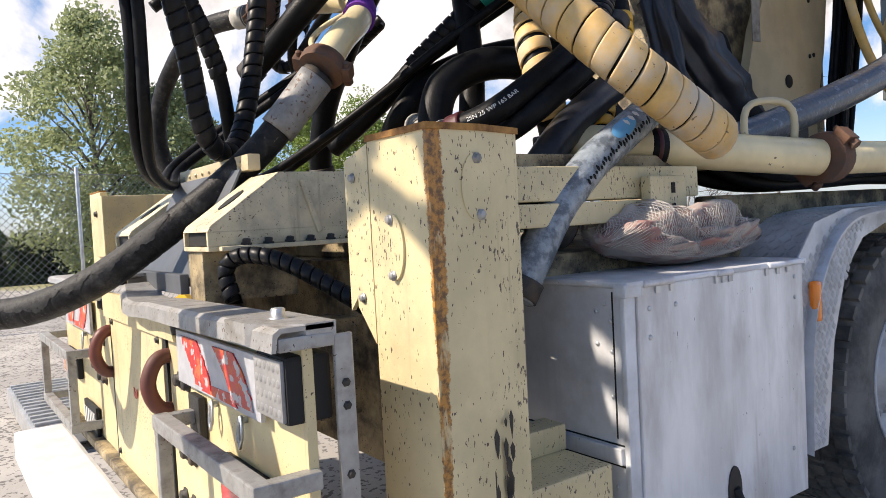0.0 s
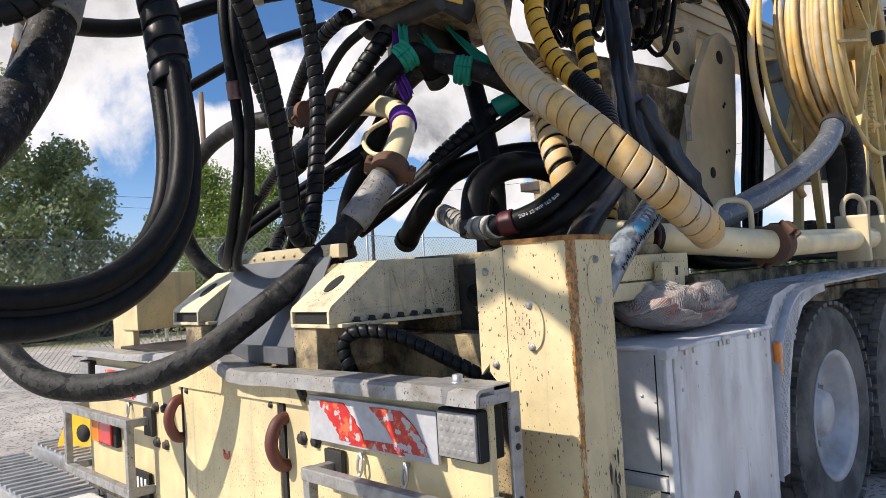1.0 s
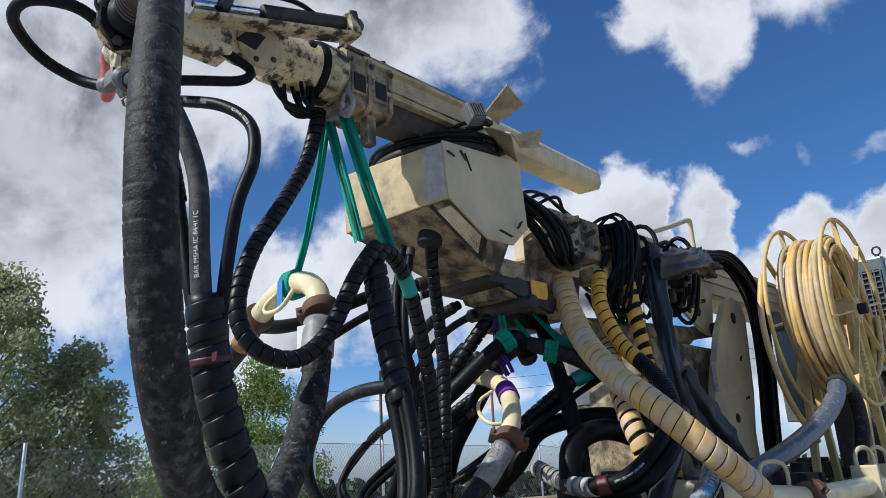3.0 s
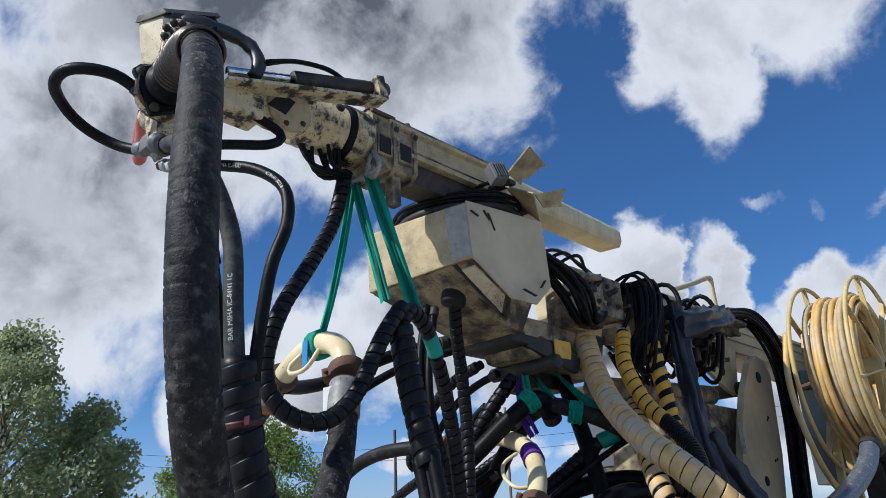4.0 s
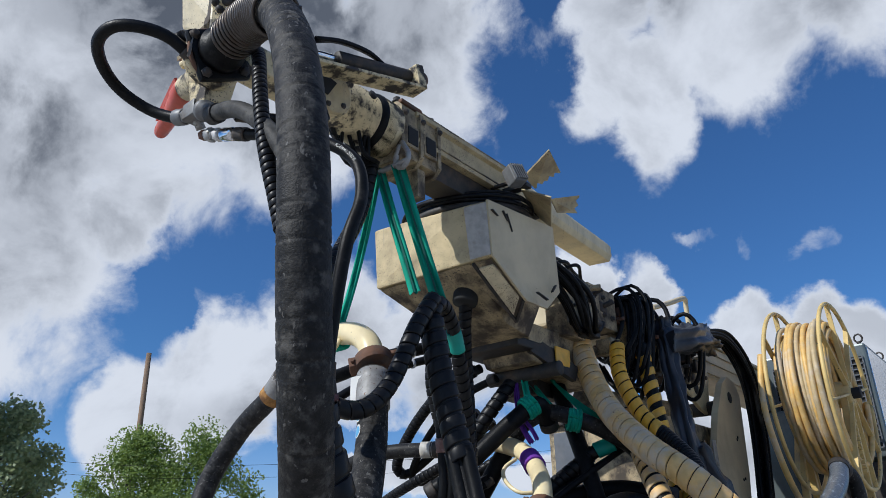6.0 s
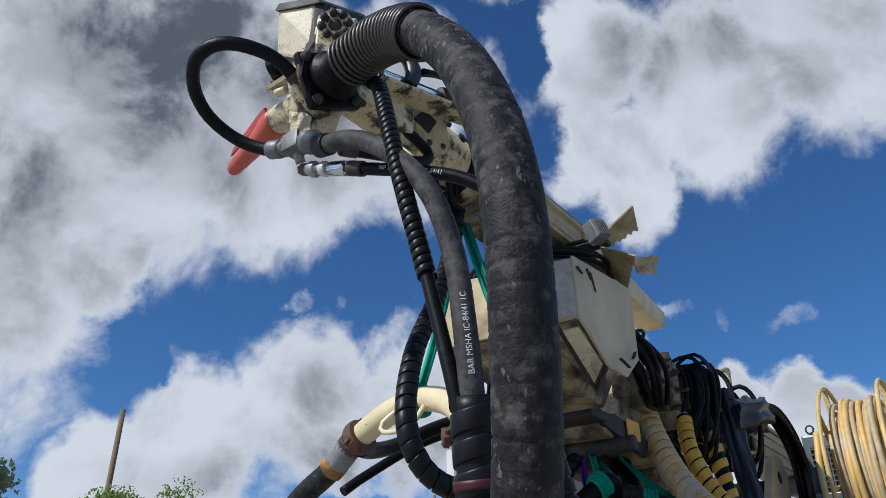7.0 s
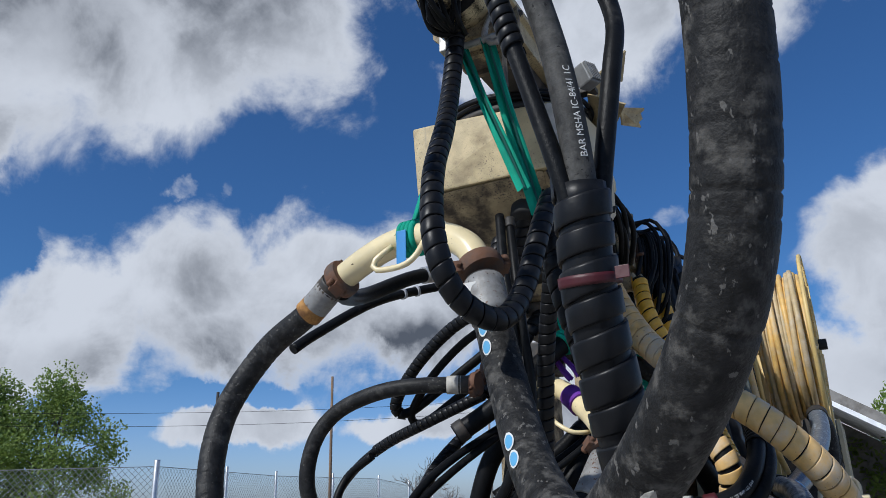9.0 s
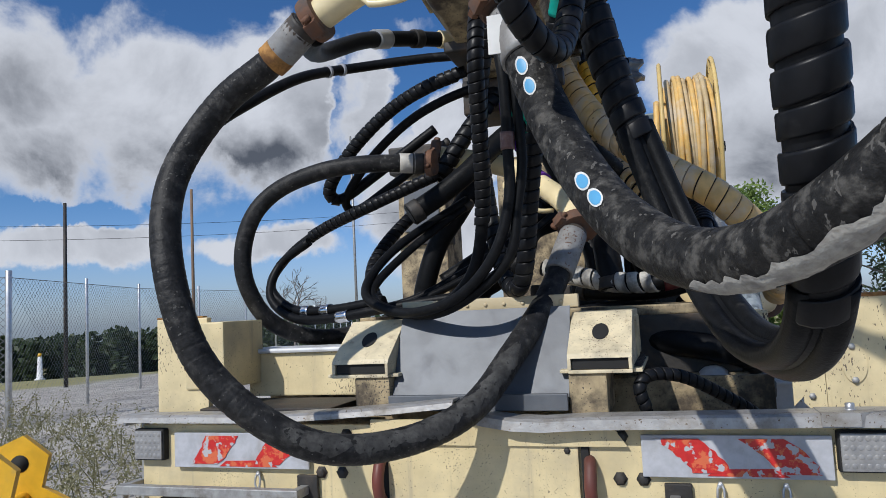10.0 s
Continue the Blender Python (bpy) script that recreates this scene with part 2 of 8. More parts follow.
aluminium = material("brushed_aluminium", (0.76, 0.77, 0.79), 0.40, 0.25, dirt=(0.47, 0.44, 0.42), dirt_at=(0.42, 0.72), dirt_scale=4.0, chips=(0.22, 0.20, 0.19), chip_at=0.735, chip_scale=130, chip_stretch=(1, 1, 0.3), bump=0.06, stretch=(1, 1, 0.30), vary=0.14, streak=(0.58, 0.57, 0.57))
alu_white = material("oxidised_aluminium_sheet", (0.66, 0.68, 0.71), 0.5, 0.2, dirt=(0.42, 0.41, 0.40), dirt_at=(0.45, 0.8), dirt_scale=3.0, chips=(0.10, 0.09, 0.085), chip_at=0.745, chip_scale=120, chip_stretch=(1, 1, 0.4), bump=0.08, streak=(0.52, 0.52, 0.53))
steel_dark = material("dark_grimy_steel", (0.030, 0.028, 0.026), 0.6, 0.15, dirt=(0.11, 0.082, 0.06), dirt_at=(0.45, 0.75), dirt_scale=9, bump=0.3)
sheet_grey = material("weathered_grey_sheet", (0.10, 0.11, 0.125), 0.5, 0.2, dirt=(0.15, 0.15, 0.155), dirt_at=(0.45, 0.8), dirt_scale=4, bump=0.08)
steel_worn = material("worn_grey_steel", (0.36, 0.36, 0.35), 0.5, 0.5, dirt=(0.18, 0.16, 0.14), dirt_at=(0.45, 0.75), dirt_scale=14, chips=(0.09, 0.06, 0.045), chip_at=0.70, chip_scale=150, bump=0.2)
rust = material("brown_rusty_steel", (0.14, 0.065, 0.035), 0.75, 0.1, dirt=(0.10, 0.08, 0.07), dirt_at=(0.4, 0.7), dirt_scale=12, bump=0.4)
rust_orange = material("orange_rust_stain", (0.40, 0.20, 0.05), 0.75, 0.0, dirt=(0.17, 0.08, 0.03), dirt_at=(0.4, 0.65), dirt_scale=18, bump=0.3)
oxide_red = material("red_oxide_hook_paint", (0.13, 0.035, 0.025), 0.5, dirt=(0.09, 0.04, 0.03), bump=0.1)
chrome = material("bright_chrome", (0.75, 0.76, 0.78), 0.16, 1.0, dirt=(0.35, 0.34, 0.32), dirt_at=(0.6, 0.9), dirt_scale=12, bump=0.02)
sling_green = material("green_polyester_webbing", (0.012, 0.30, 0.20), 0.75, bump=0.4, bump_scale=300, vary=0.2, spec=0.2)
sling_dark = material("dark_green_webbing_stripe", (0.01, 0.10, 0.08), 0.8, bump=0.3, bump_scale=300)
sling_purple = material("violet_polyester_webbing", (0.13, 0.035, 0.28), 0.75, bump=0.4, bump_scale=300, vary=0.2, spec=0.2)
red_plastic = material("red_rubber_nozzle", (0.52, 0.085, 0.05), 0.45, dirt=(0.30, 0.10, 0.07), dirt_at=(0.5, 0.8), dirt_scale=10, bump=0.1)
# near-black colour: paints the shade inside openings, and covers black fittings
black_void = material("black_parts_and_painted_shade", (0.012, 0.012, 0.012), 0.8, bump=0)
white_paint = material("white_bumper_paint", (0.66, 0.67, 0.68), 0.4, dirt=(0.48, 0.46, 0.42), dirt_at=(0.5, 0.8), bump=0.05)
sign_grey = material("faded_white_reflective_film", (0.42, 0.43, 0.46), 0.35, dirt=(0.30, 0.29, 0.28), dirt_at=(0.5, 0.8), dirt_scale=9, bump=0.05)
sign_red = material("peeling_red_reflective_film", (0.50, 0.022, 0.02), 0.35, dirt=(0.60, 0.13, 0.05), dirt_at=(0.50, 0.56), dirt_scale=26, chips=(0.42, 0.42, 0.44), chip_at=0.555, chip_scale=34, bump=0.1)
lens_clear = material("clear_ribbed_lens", (0.24, 0.24, 0.24), 0.35, 0.0, dirt=(0.34, 0.33, 0.31), dirt_scale=20, bump=0.1, coat=0.1)
lens_red = material("red_lens", (0.6, 0.015, 0.02), 0.15, bump=0.02, coat=0.8)
lens_orange = material("orange_lens", (0.85, 0.22, 0.01), 0.15, bump=0.02, coat=0.8)
blue_tape = material("blue_tape", (0.02, 0.22, 0.55), 0.5, bump=0.1)
sky_tape = material("pale_blue_film", (0.10, 0.34, 0.58), 0.4, bump=0.05)
teal_tape = material("green_adhesive_tape", (0.0, 0.30, 0.24), 0.5, bump=0.15)
brown_tape = material("brown_film_tape", (0.13, 0.065, 0.055), 0.35, dirt=(0.25, 0.18, 0.16), dirt_at=(0.5, 0.7), dirt_scale=40, bump=0.3)
red_tape = material("red_printed_tape", (0.062, 0.005, 0.009), 0.5, bump=0.15)
wrap_grey = material("grey_plastic_wrap", (0.10, 0.115, 0.135), 0.3, dirt=(0.25, 0.28, 0.31), dirt_at=(0.56, 0.66), dirt_scale=34, bump=0.9, bump_scale=55, coat=0.4)
wrap_film = material("pale_film_wrapped_hose", (0.27, 0.31, 0.34), 0.28, dirt=(0.10, 0.12, 0.14), dirt_at=(0.42, 0.62), dirt_scale=26, bump=0.9, bump_scale=55, coat=0.4)
tarp = material("black_tarpaulin", (0.02, 0.022, 0.028), 0.4, bump=0.5, bump_scale=25, vary=0.3)
net_white = material("white_knitted_net", (0.52, 0.49, 0.46), 0.8, bump=0.3, bump_scale=200)
bag_red = material("dull_red_sack_filling", (0.30, 0.15, 0.13), 0.8, dirt=(0.40, 0.36, 0.32), dirt_at=(0.35, 0.6), dirt_scale=12, bump=0.5, bump_scale=40)
cement = material("dried_cement_crust", (0.40, 0.385, 0.345), 0.85, dirt=(0.24, 0.23, 0.21), dirt_at=(0.4, 0.7), dirt_scale=25, bump=0.9, bump_scale=70)
print_white = material("white_ink", (0.62, 0.62, 0.6), 0.6, bump=0)
tyre_mat = material("dusty_tyre", (0.045, 0.045, 0.045), 0.75, dirt=(0.17, 0.165, 0.155), dirt_at=(0.35, 0.65), dirt_scale=5, bump=0.3)
rim_mat = material("dusty_wheel_rim", (0.50, 0.51, 0.53), 0.5, 0.3, dirt=(0.32, 0.31, 0.30), dirt_at=(0.4, 0.7), bump=0.1)
checker = material("aluminium_tread_plate", (0.58, 0.60, 0.63), 0.42, 0.4, dirt=(0.30, 0.30, 0.30), dirt_at=(0.45, 0.8), dirt_scale=3, bump=0.1)
hose_tan = material("faded_tan_hose", (0.50, 0.38, 0.20), 0.55, dirt=(0.58, 0.52, 0.42), dirt_at=(0.45, 0.75), dirt_scale=6, bump=0.1, vary=0.15)
hose_yellow = material("yellow_reel_hose", (0.66, 0.42, 0.13), 0.5, dirt=(0.60, 0.50, 0.36), dirt_at=(0.45, 0.75), dirt_scale=6, bump=0.1, vary=0.15)
reel_paint = material("faded_yellow_reel_paint", (0.62, 0.45, 0.17), 0.5, dirt=(0.35, 0.28, 0.18), dirt_at=(0.5, 0.8), chips=(0.1, 0.06, 0.04), chip_at=0.7, bump=0.1)
cabinet_dark = material("dark_green_grey_cabinet", (0.10, 0.12, 0.12), 0.35, 0.3, dirt=(0.2, 0.2, 0.19), dirt_at=(0.5, 0.8), bump=0.05)
wood_pole = material("weathered_wood_pole", (0.20, 0.13, 0.08), 0.8, dirt=(0.12, 0.09, 0.07), dirt_scale=2, bump=0.3, stretch=(8, 8, 1))


def rust_run(m, x0, y0, top):
    """Adds a ragged orange rust run down a folded edge, wide at the top and broken further down."""
    nt = m.node_tree
    b = nt.nodes["Principled BSDF"]
    old = b.inputs["Base Color"].links[0].from_socket
    c = nt.nodes.new("ShaderNodeTexCoord").outputs["Object"]
    xyz = nt.nodes.new("ShaderNodeSeparateXYZ")
    nt.links.new(c, xyz.inputs[0])
    front = math_node(nt, "MULTIPLY", math_node(nt, "SUBTRACT", x0, xyz.outputs[0]), -1.0)
    side = math_node(nt, "SUBTRACT", xyz.outputs[1], y0)
    along = math_node(nt, "ADD", math_node(nt, "MINIMUM", front, 0.0), math_node(nt, "MAXIMUM", side, 0.0))
    drift = noise_node(nt, vec_node(nt, "MULTIPLY", c, (0, 0, 1)), 9.0, 5.0)
    centre = math_node(nt, "ADD", math_node(nt, "MULTIPLY", math_node(nt, "SUBTRACT", drift, 0.5), 0.014), 0.010)
    off = math_node(nt, "ABSOLUTE", math_node(nt, "SUBTRACT", along, centre))
    width = math_node(nt, "ADD", ramp(nt, xyz.outputs[2], top - 0.75, top, 0.010, 0.022), math_node(nt, "MULTIPLY", math_node(nt, "SUBTRACT", noise_node(nt, c, 60.0, 6.0, 0.7), 0.5), 0.024))
    mask = ramp(nt, math_node(nt, "SUBTRACT", width, off), -0.001, 0.003)
    mottled = mix(nt, ramp(nt, noise_node(nt, c, 70.0, 6.0, 0.65), 0.40, 0.62), (0.48, 0.22, 0.045), (0.15, 0.075, 0.03))
    mask = math_node(nt, "MULTIPLY", mask, ramp(nt, noise_node(nt, vec_node(nt, "MULTIPLY", c, (1, 1, 0.3)), 45.0, 5.0), 0.34, 0.46, 0.25, 1.0))
    nt.links.new(mix(nt, mask, old, mottled), b.inputs["Base Color"])
    return m


post_paint = rust_run(material("post_paint", (0.66, 0.55, 0.32), 0.45, dirt=(0.45, 0.38, 0.24), dirt_at=(0.52, 0.85), chips=(0.10, 0.07, 0.05), chip_at=0.635, chip_scale=150, chip_stretch=(1, 1, 0.45), bump=0.14, streak=(0.42, 0.33, 0.20)), 1.373, 0.212, 1.33)


# ---- builders ----
def part(name, bm, mat, parent=None, label=""):
    """Links a bmesh, in world coordinates, as one mesh object under a thing or a part."""
    me = bpy.data.meshes.new(name)
    bm.normal_update()
    bm.to_mesh(me)
    bm.free()
    me.materials.append(mat)
    ob = new(name, me)
    if parent is not None:
        ob.parent = parent
        ob.matrix_parent_inverse = Matrix.Translation(-parent.location)
    return tagged(ob, label)


def pieces(name, bm, mat, parent, label=""):
    """Links every separate piece of a bmesh as a part of its own."""
    bm.verts.index_update()
    seen, out = set(), []
    for v0 in bm.verts:
        if v0 in seen:
            continue
        stack, group = [v0], []
        seen.add(v0)
        while stack:
            v = stack.pop()
            group.append(v)
            for e in v.link_edges:
                w = e.other_vert(v)
                if w not in seen:
                    seen.add(w)
                    stack.append(w)
        one, new_of = bmesh.new(), {}
        for v in group:
            new_of[v] = one.verts.new(v.co)
        for f in {f for v in group for f in v.link_faces}:
            one.faces.new([new_of[v] for v in f.verts]).smooth = f.smooth
        out.append(part(name, one, mat, parent, label))
    bm.free()
    return out


def thing(name, base, label, category, group="", kind=""):
    ob = new(name)
    ob.location = base
    ob.empty_display_size = 0.1
    return tagged(ob, label, category, group, kind)


def smooth(bm, angle=40):
    for f in bm.faces:
        f.smooth = True
    for e in bm.edges:
        if len(e.link_faces) == 2 and e.calc_face_angle(0) > radians(angle):
            e.smooth = False
    return bm


def box(bm, lo, hi, bevel=0.004, m=None):
    c = (Vector(lo) + Vector(hi)) / 2
    s = Vector(hi) - Vector(lo)
    r = bmesh.ops.create_cube(bm, size=1, matrix=(m or Matrix()) @ Matrix.Translation(c) @ Matrix.Diagonal((*s, 1)))
    if bevel:
        es = list({e for v in r["verts"] for e in v.link_edges})
        bmesh.ops.bevel(bm, geom=es, offset=min(bevel, min(s) * 0.4), segments=2, affect="EDGES", profile=0.6)
    return bm


def boxed(lo, hi, bevel=0.004, m=None):
    return box(bmesh.new(), lo, hi, bevel, m)


def axis_frame(p, q):
    """Matrix at p whose z points to q."""
    d = (Vector(q) - Vector(p))
    return Matrix.Translation(p) @ d.to_track_quat("Z", "Y").to_matrix().to_4x4(), d.length


def lathe(bm, p, q, profile, seg=24):
    """Turns a profile of (share of the way from p to q, radius) about the axis."""
    m, length = axis_frame(p, q)
    rings = []
    for s, r in profile:
        rings.append([bm.verts.new(m @ Vector((r * math.cos(2 * math.pi * k / seg), r * math.sin(2 * math.pi * k / seg), s * length))) for k in range(seg)])
    for a, b in zip(rings, rings[1:]):
        for k in range(seg):
            bm.faces.new((a[k], a[(k + 1) % seg], b[(k + 1) % seg], b[k]))
    bm.faces.new(list(reversed(rings[0])))
    bm.faces.new(rings[-1])
    return smooth(bm, 35)


def rod(bm, p, q, r, seg=16, bevel=0.1):
    length = (Vector(q) - Vector(p)).length
    e = min(0.3, r * bevel / max(length, 1e-6))
    return lathe(bm, p, q, [(0, r * 0.93), (e, r), (1 - e, r), (1, r * 0.93)], seg)


def prism(bm, outline, origin, u, v, depth):
    """A flat shape of outline points (along u, v) with thickness depth along u x v, centred."""
    u, v = Vector(u).normalized(), Vector(v).normalized()
    n = u.cross(v)
    o = Vector(origin)
    a = [bm.verts.new(o + u * x + v * y - n * depth / 2) for x, y in outline]
    b = [bm.verts.new(o + u * x + v * y + n * depth / 2) for x, y in outline]
    k = len(outline)
    bm.faces.new(list(reversed(a)))
    bm.faces.new(b)
    for i in range(k):
        bm.faces.new((a[i], a[(i + 1) % k], b[(i + 1) % k], b[i]))
    return bm


def hull(bm, points):
    vs = [bm.verts.new(p) for p in points]
    bmesh.ops.convex_hull(bm, input=vs)
    loose = [v for v in bm.verts if not v.link_faces]
    bmesh.ops.delete(bm, geom=loose, context="VERTS")
    bmesh.ops.dissolve_limit(bm, angle_limit=radians(2), verts=bm.verts[:], edges=bm.edges[:])
    return bm


def bevelled(bm, offset=0.006, angle=25):
    es = [e for e in bm.edges if len(e.link_faces) == 2 and e.calc_face_angle(0) > radians(angle)]
    bmesh.ops.bevel(bm, geom=es, offset=offset, segments=2, affect="EDGES", profile=0.6)
    return bm


def bolt(bm, p, n, r=0.012, h=0.01):
    """A hexagon bolt head with a washer."""
    n = Vector(n).normalized()
    p = Vector(p)
    return lathe(bm, p, p + n * h, [(0, r * 1.4), (0.22, r * 1.4), (0.24, r), (0.88, r), (1, r * 0.85)], 6)


def spline(points, step=0.02):
    """A smooth line through the points, at even steps."""
    c = [Vector(p) for p in points]
    c = [2 * c[0] - c[1]] + c + [2 * c[-1] - c[-2]]
    fine_line = []
    for i in range(1, len(c) - 2):
        a, b, d, e = c[i - 1:i + 3]
        for k in range(16):
            t = k / 16
            fine_line.append(0.5 * (2 * b + (d - a) * t + (2 * a - 5 * b + 4 * d - e) * t * t + (3 * b - a - 3 * d + e) * t ** 3))
    fine_line.append(c[-2])
    for _ in range(6):
        fine_line = [fine_line[0]] + [(p + 2 * q + r) / 4 for p, q, r in zip(fine_line, fine_line[1:], fine_line[2:])] + [fine_line[-1]]
    s = [0.0]
    for p, q in zip(fine_line, fine_line[1:]):
        s.append(s[-1] + (q - p).length)
    n = max(2, round(s[-1] / step))
    out, j = [], 0
    for k in range(n + 1):
        w = s[-1] * k / n
        while j < len(s) - 2 and s[j + 1] < w:
            j += 1
        t = (w - s[j]) / max(s[j + 1] - s[j], 1e-9)
        out.append(fine_line[j].lerp(fine_line[j + 1], t))
    return out, s[-1]


class Line:
    """A smooth line with frames that do not twist."""

    def __init__(self, points, step=0.02):
        self.p, self.length = spline(points, step)
        n = len(self.p)
        self.t = [(self.p[min(i + 1, n - 1)] - self.p[max(i - 1, 0)]).normalized() for i in range(n)]
        u = self.t[0].orthogonal().normalized()
        self.u = []
        for t in self.t:
            u = (u - t * u.dot(t)).normalized()
            self.u.append(u)

    def at(self, s):
        x = min(max(s / self.length, 0), 1) * (len(self.p) - 1)
        i = min(int(x), len(self.p) - 2)
        f = x - i
        over = s - min(max(s, 0), self.length)
        t = self.t[i].lerp(self.t[i + 1], f).normalized()
        u = self.u[i].lerp(self.u[i + 1], f)
        u = (u - t * u.dot(t)).normalized()
        return self.p[i].lerp(self.p[i + 1], f) + t * over, t, u, t.cross(u)

    def out(self, s, angle, r):
        p, t, u, v = self.at(s)
        return p + (u * math.cos(angle) + v * math.sin(angle)) * r


def tube(bm, line, r, s0=0.0, s1=None, seg=14, step=0.025, swell=None, cap=True):
    s1 = line.length if s1 is None else s1
    n = max(2, round((s1 - s0) / step))
    rings = []
    for i in range(n + 1):
        s = s0 + (s1 - s0) * i / n
        rr = r * (swell(s) if swell else 1)
        rings.append([bm.verts.new(line.out(s, 2 * math.pi * k / seg, rr)) for k in range(seg)])
    for a, b in zip(rings, rings[1:]):
        for k in range(seg):
            f = bm.faces.new((a[k], a[(k + 1) % seg], b[(k + 1) % seg], b[k]))
            f.smooth = True
    if cap:
        bm.faces.new(list(reversed(rings[0])))
        bm.faces.new(rings[-1])
    return bm


def guard(bm, line, r, s0, s1, pitch, fill=0.86, thick=0.005, seg=16, rough=0.12, seed=1):
    """A plastic strip wound in a helix round a hose, with narrow uneven gaps."""
    turns = (s1 - s0) / pitch
    n = max(4, round(turns * seg))
    rng = random.Random(seed)
    wob = [rng.uniform(-rough, rough) for _ in range(int(turns) + 4)]
    rows = []
    for i in range(n + 1):
        x = i / seg
        j = int(x)
        w = wob[j] * (1 - (x - j)) + wob[j + 1] * (x - j)
        s, a = s0 + (x + 0.25 * w) * pitch, 2 * math.pi * x
        half = pitch * fill * (1 + 0.5 * w) / 2
        h = r + thick * (1 + 0.6 * w)
        rows.append([bm.verts.new(line.out(s + d * half, a, q)) for d, q in ((-1, r * 0.97), (-1, h - thick * 0.25), (-0.8, h), (0.8, h), (1, h - thick * 0.25), (1, r * 0.97))])
    for a, b in zip(rows, rows[1:]):
        for k in range(5):
            f = bm.faces.new((a[k], a[k + 1], b[k + 1], b[k]))
            f.smooth = k in (1, 2, 3)
    return bm


def band(line, r, s, width, thick=0.003):
    return tube(bmesh.new(), line, r + thick, s - width / 2, s + width / 2, 18, 0.01, lambda q: 1 + 0.01 * math.sin(q * 400))


def hose(name, label, points, r, mat, guards=(), bands=(), seg=14, category="hose", group="rubber hoses of the rig", swell=None):
    """A hose along a smooth line. guards: (start, end, pitch, fill, material), bands: (place, width, material, label), as shares of the length."""
    line = Line(points)
    base = min(line.p, key=lambda p: p.z)
    h = thing(name, base, label, category, group)
    part("hose_body", tube(bmesh.new(), line, r, seg=seg, step=0.0045 if swell else 0.025, swell=swell), mat, h)
    for k, (a, b, pitch, fill, gm) in enumerate(guards):
        part("spiral_guard", guard(bmesh.new(), line, r * 1.06, a * line.length, b * line.length, pitch, fill, seed=k + len(points) * 7), gm, h, "wound plastic protective spiral")
    if not guards and not bands:
        for s in (0.03, line.length - 0.03):
            part("hose_end", band(line, r * 1.06, s, 0.05), steel_dark, h, "dark crimped steel hose end")
    for at, width, bmat, blabel in bands:
        part("band", band(line, r * 1.12, at * line.length, width), bmat, h, blabel)
    return h, line


def coupling(p, axis, r, parent, mat=None, length=0.05):
    """A two-part clamp coupling with lugs and a lever."""
    mat = mat or rust
    p, axis = Vector(p), Vector(axis).normalized()
    bm = bmesh.new()
    lathe(bm, p - axis * length / 2, p + axis * length / 2, [(0, r * 1.0), (0.05, r * 1.28), (0.3, r * 1.36), (0.7, r * 1.36), (0.95, r * 1.28), (1, r * 1.0)], 22)
    side = axis.orthogonal().normalized()
    up = axis.cross(side)
    for sgn in (1, -1):
        c = p + side * sgn * r * 1.42
        m = Matrix.Translation(c) @ Matrix((side, up, axis)).transposed().to_4x4()
        box(bm, (-r * 0.28, -r * 0.45, -length * 0.42), (r * 0.28, r * 0.45, length * 0.42), 0.004, m)
        rod(bm, c - up * r * 0.7, c + up * r * 0.7, r * 0.16, 10)
        lathe(bm, c + up * r * 0.55, c + up * r * 0.78, [(0, r * 0.3), (1, r * 0.3)], 6)
    return part("clamp_coupling", bm, mat, parent, "rusty cast clamp coupling")


# ---- ground ----
def ground_z(x, y):
    """Level yard that falls away beyond the fence."""
    d = math.hypot(x, y)
    return -0.062 * max(0.0, d - 20) if d < 300 else -17.4 - 0.01 * (d - 300)


bm = bmesh.new()
R = 90
grid = [[None] * (R + 1) for _ in range(R + 1)]
for i in range(R + 1):
    for j in range(R + 1):
        fx, fy = (i / R * 2 - 1), (j / R * 2 - 1)
        x, y = math.copysign(abs(fx) ** 3, fx) * 900 - 6, math.copysign(abs(fy) ** 3, fy) * 900 + 6
        z = 0.05 * noise.noise((x * 0.15, y * 0.15, 0)) if abs(x) < 60 and abs(y) < 60 and (abs(x) > 3 or y < -4 or y > 9) else 0
        grid[i][j] = bm.verts.new((x, y, z + ground_z(x, y)))
for i in range(R):
    for j in range(R):
        bm.faces.new((grid[i][j], grid[i + 1][j], grid[i + 1][j + 1], grid[i][j + 1])).smooth = True
ground_mat = material("yard_ground", (0.44, 0.415, 0.38), 0.95, dirt=(0.33, 0.31, 0.285), dirt_at=(0.35, 0.7), dirt_scale=0.5, chips=(0.16, 0.15, 0.14), chip_at=0.56, chip_scale=28, bump=1.0, bump_scale=30, vary=0.2)
nt = ground_mat.node_tree
pb = nt.nodes["Principled BSDF"]
old = pb.inputs["Base Color"].links[0].from_socket
c = nt.nodes.new("ShaderNodeTexCoord").outputs["Object"]
line_side = math_node(nt, "ADD", vec_node(nt, "DOT_PRODUCT", c, (-0.90, 0.42, 0)), math_node(nt, "MULTIPLY", noise_node(nt, c, 0.3, 4), 6.0))
grass_fac = ramp(nt, line_side, 19.0, 20.5)
grass_col = mix(nt, noise_node(nt, c, 1.2, 6), (0.17, 0.18, 0.06), (0.34, 0.30, 0.15))
nt.links.new(mix(nt, grass_fac, old, grass_col), pb.inputs["Base Color"])
tagged(part("ground", bm, ground_mat), "pale gravel yard turning to dry grass", "ground", kind="structure")

# ---- truck: rear end ----
truck = thing("truck", (0, 2.5, 0), "cream painted heavy truck carrying a concrete spraying rig", "truck")

